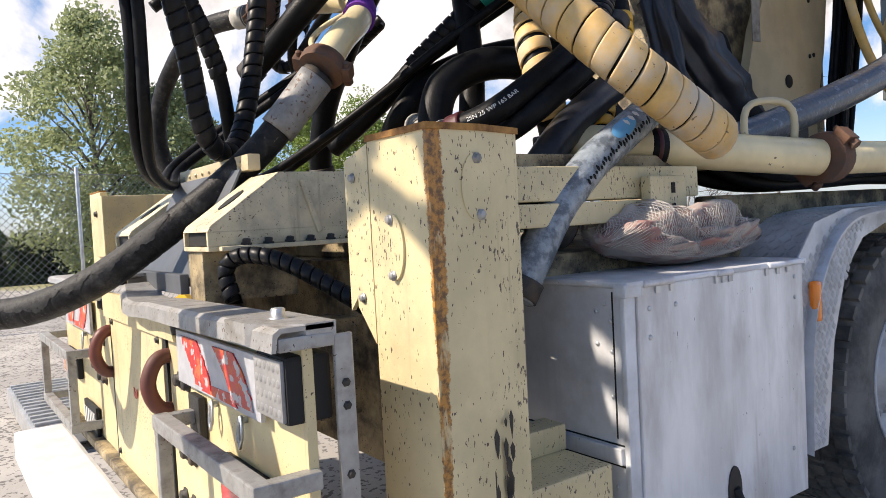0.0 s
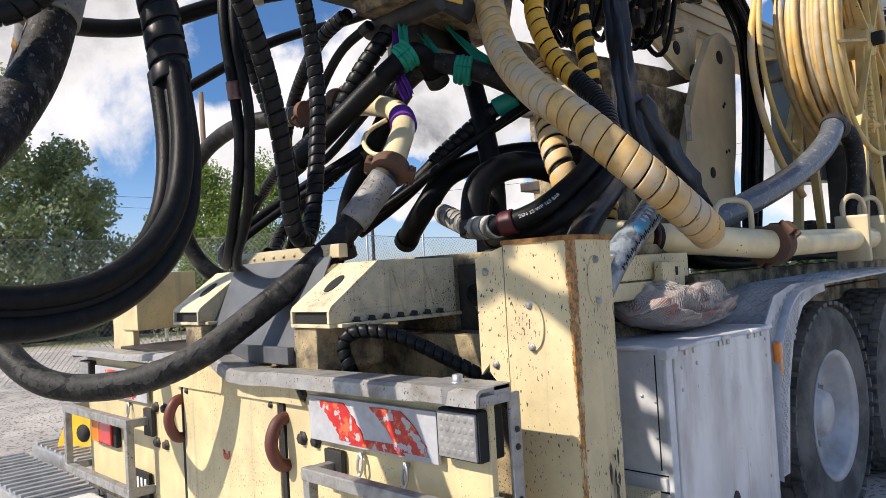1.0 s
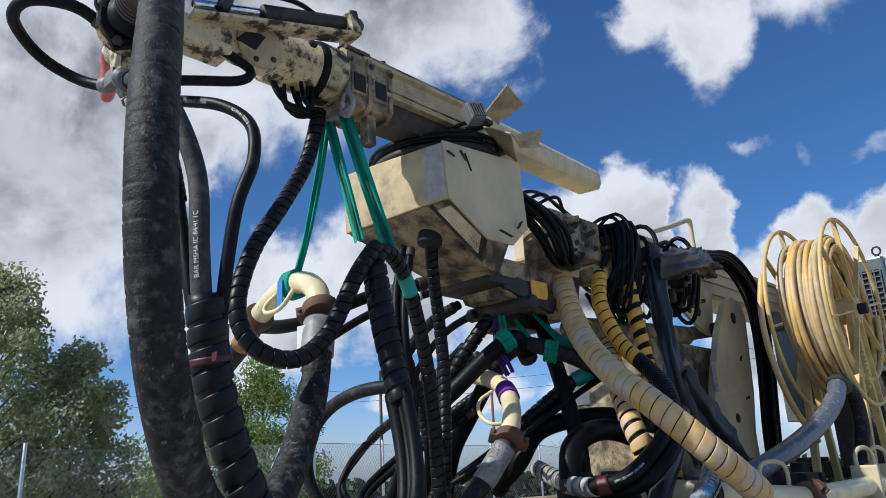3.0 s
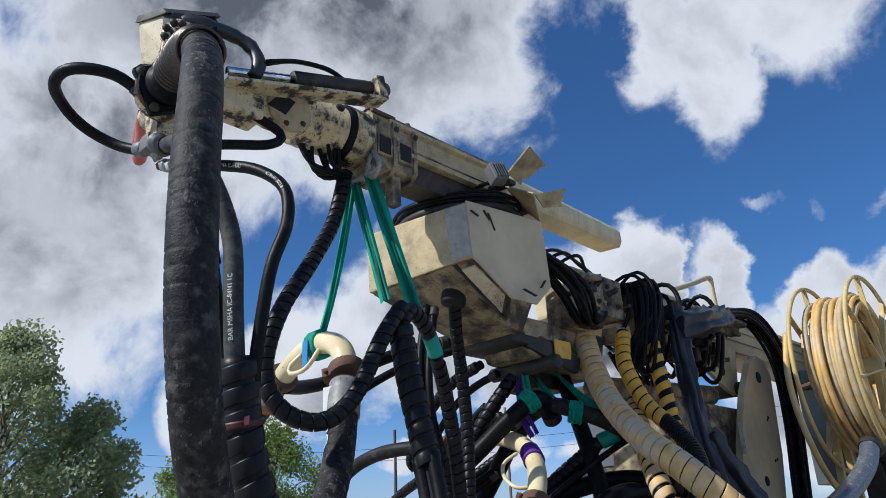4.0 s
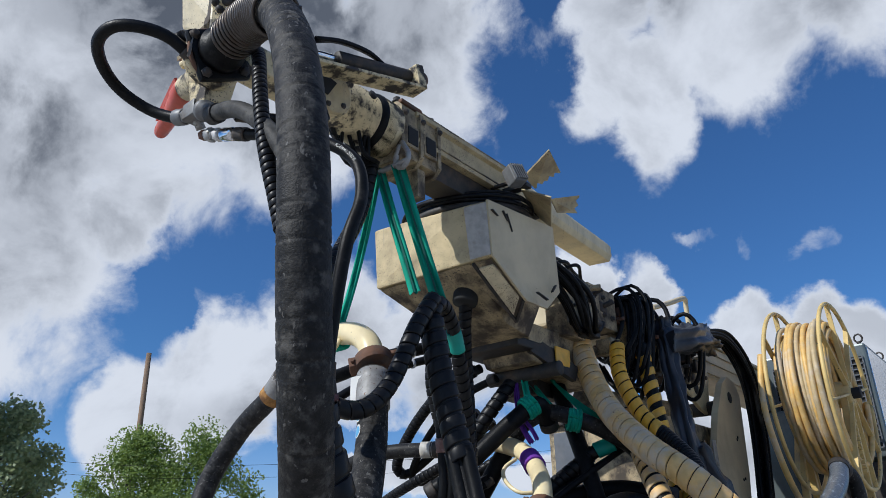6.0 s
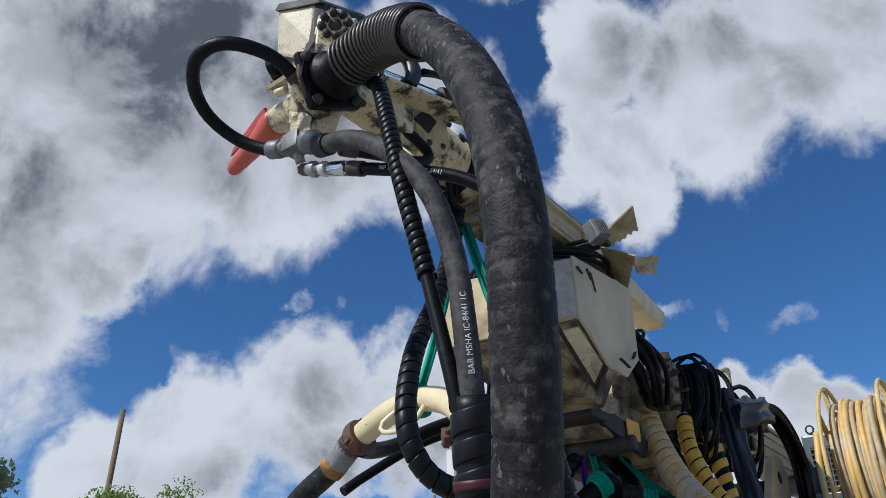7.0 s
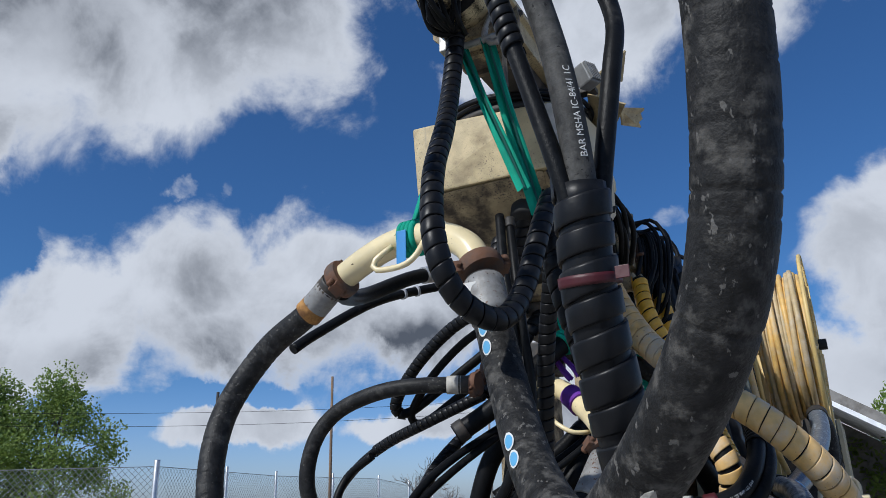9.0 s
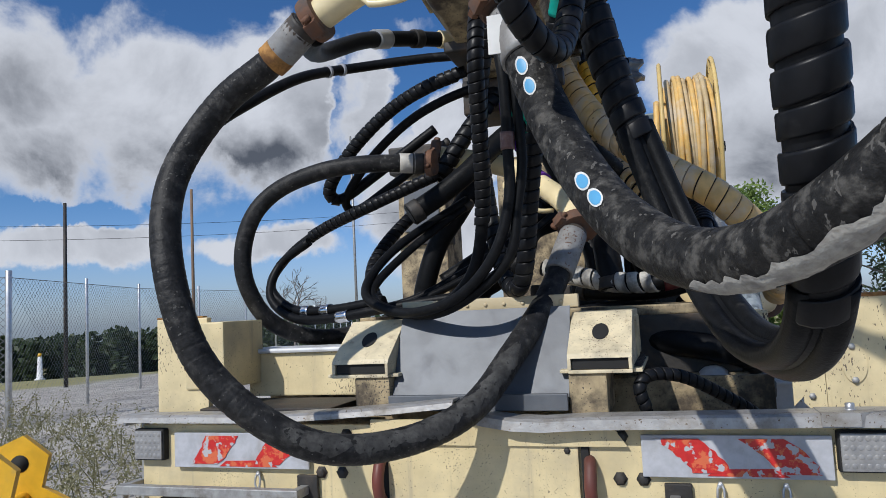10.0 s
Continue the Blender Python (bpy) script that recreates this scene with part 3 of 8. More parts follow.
# chassis and deck
part("chassis_frame", box(boxed((-0.55, 0.05, 0.62), (-0.40, 8.0, 0.90)), (0.40, 0.05, 0.62), (0.55, 8.0, 0.90)), cream_grime_shade, truck)
part("deck", box(boxed((-1.05, 0.62, 0.98), (0.98, 7.5, 1.06), 0.01), (-1.15, 0.55, 1.06), (-0.95, 1.0, 1.12)), cream_grime_shade, truck)
part("inner_bulkhead", boxed((-1.0, 0.50, 0.50), (1.05, 0.54, 1.06), 0.004), cream_grime_shade, truck)

# rear panel with door between two hooks
part("rear_panel", boxed((-1.26, 0.0, 0.42), (-0.27, 0.02, 0.965), 0.003), cream, truck)
rear = part("rear_panel", boxed((0.44, 0.0, 0.42), (1.28, 0.02, 0.965), 0.003), cream, truck)
part("door_recess", boxed((-0.27, 0.012, 0.42), (0.44, 0.03, 0.965), 0.003), cream, truck)
door = part("panel_door", boxed((-0.245, -0.008, 0.40), (0.405, 0.010, 0.905), 0.005), cream, truck, "flat cream steel rear door")
bm = bmesh.new()
for x in (-0.255, 0.425):
    box(bm, (x - 0.012, -0.006, 0.42), (x + 0.012, 0.011, 0.905), 0.001)
pieces("door_slot", bm, black_void, rear)
bm = bmesh.new()
for x in (-0.21, 0.37):
    for z in (0.885, 0.45):
        bolt(bm, (x, -0.008, z), (0, -1, 0), 0.008, 0.008)
pieces("door_bolt", bm, steel_dark, door)
for x, sgn in ((-0.27, -1), (0.437, -1)):
    bm = bmesh.new()
    arc = Line([(x, 0.015, 0.853), (x + 0.006, -0.034, 0.842), (x + 0.006, -0.058, 0.78), (x + 0.006, -0.034, 0.718), (x, 0.015, 0.707)], 0.008)
    tube(bm, arc, 0.02, seg=12, step=0.01)
    part("tow_hook", bm, oxide_red, truck, "red oxide painted half-round tow hook")
bm = bmesh.new()
for x, z in ((-0.50, 0.80), (-0.42, 0.80), (-0.50, 0.66), (-0.42, 0.66), (0.53, 0.80), (0.60, 0.80), (0.55, 0.62), (0.62, 0.62), (0.54, 0.93), (-0.40, 0.93), (0.52, 0.50), (0.59, 0.50)):
    bolt(bm, (x, 0.0, z), (0, -1, 0), 0.016, 0.016)
pieces("panel_bolt", bm, steel_dark, rear)

# apron above the door and folded bumper bar
bm = bmesh.new()
prism(bm, [(-0.30, 0.90), (0.56, 0.90), (0.50, 0.985), (-0.30, 0.985)], (0, -0.012, 0), (1, 0, 0), (0, 0, 1), 0.012)
part("apron", bm, cream, truck)


def bar(points, depth, lip, name, label):
    """A folded sheet bar: a top face with a turned-down front lip, along points."""
    bm = bmesh.new()
    rows = []
    n = len(points)
    for i, (x, y, z) in enumerate(points):
        o = Vector((x, y, z))
        prof = [(0, depth, -0.004), (0, depth, 0.004), (0, 0.012, 0.004), (0, 0.0, -0.004), (0, -0.004, -lip), (0, 0.004, -lip), (0, 0.008, -0.01), (0, 0.016, -0.004)]
        rows.append([bm.verts.new(o + Vector(p)) for p in prof])
    for a, b in zip(rows, rows[1:]):
        for k in range(8):
            bm.faces.new((a[k], a[(k + 1) % 8], b[(k + 1) % 8], b[k]))
    bm.faces.new(rows[0])
    bm.faces.new(list(reversed(rows[-1])))
    bmesh.ops.recalc_face_normals(bm, faces=bm.faces)
    return part(name, smooth(bm, 30), bare_bar, truck, label)


bar_right = bar([(0.02, -0.02, 1.018), (0.10, -0.035, 1.0), (0.20, -0.055, 0.988), (0.30, -0.06, 0.985), (0.45, -0.055, 0.992), (0.70, -0.06, 0.996), (0.98, -0.06, 1.0), (1.10, -0.06, 1.002), (1.30, -0.058, 1.002)], 0.11, 0.035, "bumper_bar", "dented bare metal bumper cap")
bar([(-1.33, -0.05, 1.0), (-1.0, -0.055, 1.004), (-0.7, -0.05, 1.0), (-0.45, -0.05, 1.012), (-0.20, -0.035, 1.028), (0.0, -0.02, 1.045)], 0.10, 0.022, "bumper_bar", "bent bare metal bumper cap")
part("cap_bolt", bolt(bmesh.new(), (1.187, 0.0, 1.006), (0, 0, 1), 0.013, 0.022), galvanised, bar_right)
part("end_cap", bevelled(prism(bmesh.new(), [(1.10, -0.068), (1.20, -0.068), (1.300, 0.0), (1.300, 0.056), (1.10, 0.056)], (0, 0, 0.990), (1, 0, 0), (0, 1, 0), 0.038), 0.006), bare_bar, bar_right)


def warning_board(x0, x1, z0, z1, lean):
    b = part("warning_board", boxed((x0, -0.022, z0), (x1, -0.012, z1), 0.002), sign_grey, truck, "faded red and white striped warning board")
    w, h = x1 - x0, z1 - z0
    for k in range(2):
        c0 = x0 + w * (0.09 + 0.46 * k) if lean > 0 else x1 - w * (0.25 + 0.46 * k)
        bm = bmesh.new()
        s = h * 0.8 * lean
        rng3 = random.Random(int(40 + x0 * 10 + k))
        a0, a1 = (c0 - w * 0.04, z1 - 0.004), (c0 + w * 0.01 + s, z0 + 0.008)
        b0, b1 = (c0 + w * 0.20, z1 - 0.004), (c0 + w * 0.21 + s, z0 + 0.008)
        edge = lambda p, q, n, bulge: [(p[0] + (q[0] - p[0]) * f + bulge * math.sin(math.pi * f) + rng3.uniform(-0.005, 0.005), p[1] + (q[1] - p[1]) * f) for f in [(i + 0.5) / n for i in range(n)]]
        pts = edge(a0, a1, 9, 0.012) + edge(b1, b0, 9, 0.016)
        prism(bm, pts, (0, -0.0235, 0), (1, 0, 0), (0, 0, 1), 0.003)
        part("red_stripe", bm, sign_red, b)
    bm = bmesh.new()
    prism(bm, [(x0 + w * 0.35, z0 + 0.006), (x0 + w * 0.78, z0 + 0.006), (x0 + w * 0.70, z0 + 0.03), (x0 + w * 0.40, z0 + 0.026)], (0, -0.023, 0), (1, 0, 0), (0, 0, 1), 0.0015)
    part("torn_edge", bm, sign_red, b)
    return b


warning_board(0.60, 1.13, 0.812, 0.938, 1)
warning_board(-1.10, -0.54, 0.812, 0.938, -1)


def lamp(x0, x1, z0, z1):
    l = part("work_lamp", boxed((x0, -0.03, z0), (x1, 0.055, z1), 0.008), black_void, truck, "square black work lamp")
    bm = boxed((x0 + 0.006, -0.037, z0 + 0.006), (x1 - 0.006, -0.029, z1 - 0.006), 0.003)
    for i in range(6):
        for j in range(4):
            cx, cz = x0 + 0.008 + (x1 - x0 - 0.016) * (i + 0.5) / 6, z0 + 0.008 + (z1 - z0 - 0.016) * (j + 0.5) / 4
            lathe(bm, (cx, -0.036, cz), (cx, -0.0385, cz), [(0, 0.0095), (0.5, 0.008), (0.85, 0.005), (1, 0.001)], 8)
    part("lens", bm, lens_clear, l, "ribbed clear lamp lens")
    return l


lamp(1.142, 1.275, 0.835, 0.953)
lamp(-1.275, -1.142, 0.835, 0.953)

# end plates
for x in (1.296, -1.304):
    bm = bmesh.new()
    box(bm, (x - 0.006, 0.05, 0.30), (x + 0.006, 0.086, 0.985), 0.004)
    box(bm, (x - 0.006, -0.05, 0.966), (x + 0.006, 0.051, 0.99), 0.004)
    ep = part("end_plate", bm, steel_worn, truck)
    bm = bmesh.new()
    for z in (0.9, 0.86, 0.6, 0.74):
        bolt(bm, (x + 0.006, 0.068, z), (1, 0, 0), 0.006, 0.006)
    pieces("end_bolt", bm, steel_dark, ep)


def square_tube(bm, p, q, w=0.035):
    m, length = axis_frame(p, q)
    return box(bm, (-w / 2, -w / 2, -w / 2), (w / 2, w / 2, length + w / 2), 0.004, m)


def lamp_guard(x0, x1):
    y0, y1, z0, z1 = -0.09, 0.0, 0.47, 0.742
    bm = bmesh.new()
    for z in (z0, z1):
        square_tube(bm, (x0, y0, z), (x1, y0, z), 0.035)
        square_tube(bm, (x0, y0 + 0.02, z), (x0, y1, z), 0.032)
        square_tube(bm, (x1, y0 + 0.02, z), (x1, y1, z), 0.032)
    for x in (x0, x1):
        square_tube(bm, (x, y0, z0 + 0.018), (x, y0, z1 - 0.018), 0.030)
    g = pieces("lamp_guard", bm, steel_worn, truck, "welded square tube lamp guard")[0]
    bm = bmesh.new()
    inner = x0 if abs(x0) < abs(x1) else x1
    box(bm, (inner - 0.03, -0.02, z1 - 0.06), (inner + 0.05, -0.002, z1 + 0.05), 0.004)
    part("guard_foot", bm, steel_dark, g)
    return g


lamp_guard(0.69, 1.285)
lamp_guard(-1.28, -0.56)
for sgn in (1, -1):
    xs = sorted((sgn * 0.91, sgn * 1.14))
    tl = part("tail_light", boxed((xs[0] - 0.03, -0.024, 0.59), (xs[1] + 0.03, 0.0, 0.70), 0.008), black_void, truck, "red and amber tail light")
    a, b = (xs[0], xs[0] + 0.15) if sgn > 0 else (xs[0] + 0.09, xs[1])
    part("red_lens", boxed((a, -0.036, 0.598), (b, -0.020, 0.692), 0.006), lens_red, tl)
    a, b = (xs[0] + 0.152, xs[1]) if sgn > 0 else (xs[0], xs[0] + 0.088)
    part("amber_lens", boxed((a, -0.036, 0.598), (b, -0.020, 0.692), 0.006), lens_orange, tl)
bm = bmesh.new()
for x in (0.82, -0.75, 1.0):
    rod(bm, (x, -0.002, 0.79), (x, -0.02, 0.79), 0.007, 8)
    tube(bm, Line([(x, -0.014, 0.80), (x - 0.012, -0.018, 0.765), (x, -0.02, 0.735), (x + 0.012, -0.018, 0.765), (x + 0.002, -0.014, 0.80)], 0.01), 0.004, seg=6)
pieces("lashing_eye", bm, galvanised, rear)

# white underrun bumper and lower sill
bm = boxed((-1.10, -0.25, 0.25), (1.10, -0.055, 0.38), 0.018)
part("underrun_bumper", bm, white_paint, truck, "white painted underrun bumper beam")
bm = boxed((-1.2, -0.04, 0.385), (1.25, 0.03, 0.42), 0.012)
part("sill", bm, cream_grime_shade, truck)
bm = boxed((-0.80, -0.02, 0.42), (-0.56, -0.006, 0.53), 0.003)
plate = part("number_plate", bm, black_void, truck, "dirty number plate with plain bars")
bm = bmesh.new()
for k in range(6):
    box(bm, (-0.785 + 0.037 * k, -0.0235, 0.445), (-0.765 + 0.037 * k, -0.0195, 0.505), 0.0)
pieces("plate_bar", bm, print_white, plate)
bm = bmesh.new()
prism(bm, [(0.0, 0.0), (0.012, -0.01), (0.032, -0.01), (0.044, 0.0), (0.044, 0.022), (0.034, 0.018), (0.034, 0.008), (0.010, 0.008), (0.010, 0.018), (0.0, 0.022)], (0.05, -0.010, 0.685), (1, 0, 0), (0, 0, 1), 0.002)
part("red_mark", bm, red_plastic, door)


# two folded channel brackets on the deck edge
def channel(x0, x1):
    c = part("channel_bracket", bmesh_channel(x0, x1), cream_sooty, truck, "folded cream steel channel bracket")
    bm = bmesh.new()
    box(bm, (x1, 0.10, 1.118), (x1 + 0.03, 0.62, 1.130), 0.003)
    box(bm, (x0 - 0.03, 0.10, 1.118), (x0, 0.62, 1.130), 0.003)
    pieces("bracket_flange", bm, cream_sooty, c)
    part("mouth_floor", boxed((x0, 0.075, 1.118), (x1, 0.62, 1.130), 0.003), cream_sooty, c)
    part("mouth_side", boxed((x0, 0.075, 1.130), (x0 + 0.012, 0.62, 1.168), 0.003), cream_sooty, c)
    part("mouth_side", boxed((x1 - 0.012, 0.075, 1.130), (x1, 0.62, 1.168), 0.003), cream_sooty, c)
    bm = bmesh.new()
    for y in (0.36, 0.50):
        m = Matrix.Translation((x1, y, 1.225)) @ Euler((radians(18), 0, 0)).to_matrix().to_4x4()
        box(bm, (-0.004, -0.008, -0.075), (0.010, 0.008, 0.075), 0.004, m)
    pieces("stiffening_rib", bm, cream_sooty, c)
    # solid black filling and disc paint the shade inside the mouth and the oval hole
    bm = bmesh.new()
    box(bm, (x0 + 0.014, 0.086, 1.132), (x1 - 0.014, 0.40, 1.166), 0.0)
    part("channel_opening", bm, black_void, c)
    cx, cy, cz = (x0 + x1) / 2, 0.178, 1.2505
    bm = bmesh.new()
    n = Vector((0, -0.576, 0.817)).normalized()
    m = Matrix.Translation((cx, cy, cz)) @ n.to_track_quat("Z", "Y").to_matrix().to_4x4()
    rr = bmesh.ops.create_cone(bm, cap_ends=True, segments=20, radius1=0.035, radius2=0.035, depth=0.004, matrix=m @ Matrix.Diagonal((0.8, 1.25, 1, 1)))
    part("oval_hole", bm, black_void, c)
    bm = bmesh.new()
    for k in range(7):
        bolt(bm, (x1 + 0.012, 0.17 + 0.06 * k, 1.132), (0.2, 0, 1), 0.011, 0.014)
    pieces("flange_bolt", bm, steel_dark, c)
    return c


def bmesh_channel(x0, x1):
    bm = bmesh.new()
    t = 0.012
    # sloping top and sides
    prism(bm, [(0.075, 1.168), (0.62, 1.168), (0.62, 1.318), (0.275, 1.318), (0.085, 1.184)], ((x0 + x1) / 2, 0, 0), (0, 1, 0), (0, 0, 1), x1 - x0)
    return bm


channel(0.375, 0.585)
channel(-0.485, -0.265)
for x0, x1 in ((0.375, 0.50), (-0.40, -0.265)):
    part("bracket_leg", boxed((x0, 0.085, 0.98), (x1, 0.35, 1.117), 0.006), cream_grime_shade, truck)

# sloping sheet between the brackets and the pale plate behind it
bm = bmesh.new()
prism(bm, [(-0.262, 0), (0.372, 0), (0.372, 0.36), (-0.262, 0.36)], (0, 0.09, 1.02), (1, 0, 0), (0, 0.45, 0.9), 0.006)
chute = part("sloping_sheet", bm, sheet_grey, truck, "weathered grey sheet metal apron")
bm = boxed((-0.27, 0.262, 1.338), (0.40, 0.30, 1.385), 0.004)
for k in range(9):
    bolt(bm, (-0.22 + 0.07 * k, 0.262, 1.36), (0, -1, 0), 0.006, 0.006)
part("sheet_edge", bm, cream_pale, chute)
part("front_strip", boxed((-0.262, 0.06, 1.0), (0.372, 0.085, 1.055), 0.003), sheet_grey, chute)
part("deck_plate", boxed((-0.62, 0.64, 1.29), (0.98, 2.4, 1.33), 0.006), cream_grime_shade, truck)
part("upper_hopper_rim", boxed((-0.60, 0.62, 1.06), (0.58, 0.66, 1.29), 0.004), cream_grime_shade, truck)
part("hopper_side", boxed((0.584, 0.64, 1.06), (0.96, 0.68, 1.29), 0.004), steel_dark, truck)

# left corner box and walls behind it
lbox = part("corner_box", boxed((-1.16, 0.13, 1.08), (-0.98, 0.42, 1.345), 0.006), cream, truck, "small cream steel corner box")
part("corner_bolt", bolt(bmesh.new(), (-1.10, 0.13, 1.27), (0, -1, 0), 0.012, 0.012), steel_dark, lbox)
bm = boxed((-1.30, 0.14, 0.97), (-1.06, 0.17, 1.365), 0.005)
part("corner_plate", bm, cream_chipped, truck)
part("rusty_lip", boxed((-1.30, 0.139, 1.365), (-1.08, 0.171, 1.372), 0.002), rust_orange, truck)
part("side_trough", boxed((-1.04, 0.40, 1.02), (-0.45, 0.44, 1.20), 0.006), cream_chipped, truck)
part("side_trough_cap", boxed((-1.05, 0.38, 1.20), (-0.45, 0.60, 1.22), 0.008), alu_white, truck)
part("side_trough_floor", boxed((-1.06, 0.08, 0.985), (-0.50, 0.40, 1.012), 0.004), steel_dark, truck)

# right corner post, folded at the rust streak
post = part("corner_post", bmesh.new(), post_paint, truck, "tall chipped cream steel corner post with a rust streak")
bm = bmesh.new()
prism(bm, [(1.168, 0.212), (1.373, 0.212), (1.368, 0.33), (1.335, 0.45), (1.168, 0.45)], (0, 0, 0.82), (1, 0, 0), (0, 1, 0), 1.02)
bevelled(bm, 0.005)
bm.to_mesh(post.data)
bm.free()
bm = bmesh.new()
prism(bm, [(1.164, 0.208), (1.377, 0.208), (1.372, 0.332), (1.338, 0.454), (1.164, 0.454)], (0, 0, 1.334), (1, 0, 0), (0, 1, 0), 0.012)
part("rusty_top_rim", bevelled(bm, 0.003), rust_orange, post)
bm = bmesh.new()
prism(bm, [(1.07, 0.99), (1.10, 1.02), (1.10, 1.0), (1.166, 0.93), (1.166, 1.325), (1.07, 1.298)], (0, 0.216, 0), (1, 0, 0), (0, 0, 1), 0.01)
wing = part("side_wing", bm, cream_chipped, post)
bm = bmesh.new()
bolt(bm, (1.105, 0.210, 1.262), (0, -1, 0), 0.008, 0.008)
bolt(bm, (1.125, 0.210, 1.02), (0, -1, 0), 0.008, 0.008)
pieces("wing_bolt", bm, steel_worn, wing)
ALONG = Vector((-0.06, 1.0, 0)).normalized()
NORMAL = Vector((ALONG.y, -ALONG.x, 0))


def on_fold(u, z, out=0.0):
    """A point on the folded face: u from the fold, height z."""
    if u < 0:
        return Vector((1.373 + u, 0.212 - out, z))
    return Vector((1.373, 0.212, z)) + ALONG * u + NORMAL * out


rng = random.Random(3)
bm = bmesh.new()
for k in range(26):
    zz, u = rng.uniform(0.35, 0.82), rng.choice((0.125, 0.15, 0.158, 0.165, 0.17)) + rng.uniform(-0.006, 0.006)
    h, w = rng.uniform(0.012, 0.06), rng.uniform(0.003, 0.009)
    pts = [on_fold(u, zz, 0.0016), on_fold(u + w, zz - h * 0.3, 0.0016), on_fold(u + w * 0.6, zz - h * 0.8, 0.0016), on_fold(u, zz - h, 0.0016), on_fold(u - w * 0.8, zz - h * 0.6, 0.0016), on_fold(u - w, zz - h * 0.25, 0.0016)]
    bm.faces.new([bm.verts.new(p) for p in pts])
tagged(part("paint_loss", bm, steel_dark, post, "dark scraped paint loss"), kind="stuff")
# two oval cover plates held by bolts
bm = bmesh.new()
ov = [(0.036 * math.cos(a), 0.062 * math.sin(a)) for a in [2 * math.pi * k / 24 for k in range(24)]]
prism(bm, [(1.252 + a, 1.122 + b) for a, b in ov], (0, 0.2095, 0), (1, 0, 0), (0, 0, 1), 0.005)
c1 = part("oval_cover", bm, cream_chipped, post)
bm = bolt(bolt(bmesh.new(), (1.247, 0.207, 1.174), (0, -1, 0), 0.008, 0.008), (1.25, 0.207, 1.069), (0, -1, 0), 0.008, 0.008)
pieces("cover_bolt", bm, steel_worn, c1)
bm = bmesh.new()
prism(bm, ov, on_fold(0.108, 1.226, 0.0015), ALONG, (0, 0, 1), 0.005)
c2 = part("oval_cover", bm, cream_chipped, post)
bm = bolt(bolt(bmesh.new(), on_fold(0.11, 1.278, 0.004), NORMAL, 0.008, 0.008), on_fold(0.115, 1.175, 0.004), NORMAL, 0.008, 0.008)
pieces("cover_bolt", bm, steel_worn, c2)
# low stub beam behind the post
part("stub_beam", box(boxed((1.02, 0.50, 0.35), (1.25, 0.78, 0.575), 0.008), (1.02, 0.50, 0.575), (1.10, 0.78, 0.64), 0.004), cream_chipped, truck)

# ---- aluminium tool box ----
tool_box = thing("tool_box", (1.0, 1.2, 0.33), "riveted aluminium tool box with a hinged side door", "tool box")
part("box_body", boxed((0.62, 0.825, 0.33), (1.262, 1.60, 0.99), 0.008), alu_white, tool_box)
part("box_door", boxed((1.264, 0.86, 0.31), (1.278, 1.595, 0.985), 0.004), aluminium, tool_box, "brushed aluminium door panel")
part("corner_angle", boxed((1.255, 0.818, 0.31), (1.272, 0.858, 0.985), 0.005), alu_white, tool_box)
part("box_lid", boxed((0.61, 0.815, 0.985), (1.285, 1.61, 1.0), 0.005), alu_white, tool_box)
part("lid_gap", boxed((1.2635, 0.862, 0.978), (1.2665, 1.592, 0.9865), 0.0), black_void, tool_box, "dark gap under the lid")
for y, l in ((0.93, 0.055), (1.20, 0.03), (1.46, 0.055)):
    hg = part("hinge", rod(bmesh.new(), (1.284, y - l, 0.991), (1.284, y + l, 0.991), 0.009, 12), aluminium, tool_box)
    bm = bmesh.new()
    for o in (-l, 0.0, l):
        box(bm, (1.279, y + o - 0.008, 0.965), (1.2835, y + o + 0.008, 0.990), 0.001)
    pieces("knuckle", bm, galvanised, hg)
part("corner_cap", boxed((1.246, 0.808, 0.962), (1.284, 0.872, 0.996), 0.008), alu_white, tool_box, "rounded corner cap")
bm = bmesh.new()
for x0, x1, y, z in ((1.228, 1.232, 0.8235, 0.62),):
    box(bm, (x0, y, z), (x1, y + 0.003, 0.975), 0.0)
box(bm, (0.63, 0.8235, 0.603), (1.252, 0.8265, 0.607), 0.0)
box(bm, (0.63, 0.8235, 0.552), (1.252, 0.8265, 0.557), 0.0)
box(bm, (1.2635, 0.8585, 0.32), (1.2665, 0.8615, 0.98), 0.0)
pieces("seam", bm, black_void, tool_box)
bm = bmesh.new()
for y, z in ((0.90, 0.93), (0.90, 0.86), (1.55, 0.95), (1.55, 0.89), (1.52, 0.45), (1.0, 0.93)):
    lathe(bm, (1.278, y, z), (1.282, y, z), [(0, 0.007), (0.6, 0.006), (1, 0.002)], 10)
for x, z in ((1.205, 0.945), (1.178, 0.925), (1.222, 0.905), (1.178, 0.845), (1.224, 0.83), (1.222, 0.72), (1.224, 0.50), (1.20, 0.47), (1.225, 0.44), (1.20, 0.41), (1.225, 0.38)):
    lathe(bm, (x, 0.825, z), (x, 0.820, z), [(0, 0.006), (0.6, 0.005), (1, 0.002)], 10)
pieces("rivet", bm, galvanised, tool_box)
bm = bmesh.new()
ovl = [(0.03 * math.cos(a), 0.07 * math.sin(a)) for a in [2 * math.pi * k / 24 for k in range(24)]]
prism(bm, ovl, (1.279, 1.22, 0.40), (0, 1, 0), (0, 0, 1), 0.006)
lk = part("latch", bm, steel_dark, tool_box, "recessed black paddle latch")
rod(bm := bmesh.new(), (1.282, 1.22, 0.41), (1.292, 1.235, 0.36), 0.012, 10)
part("latch_paddle", bm, black_void, lk)
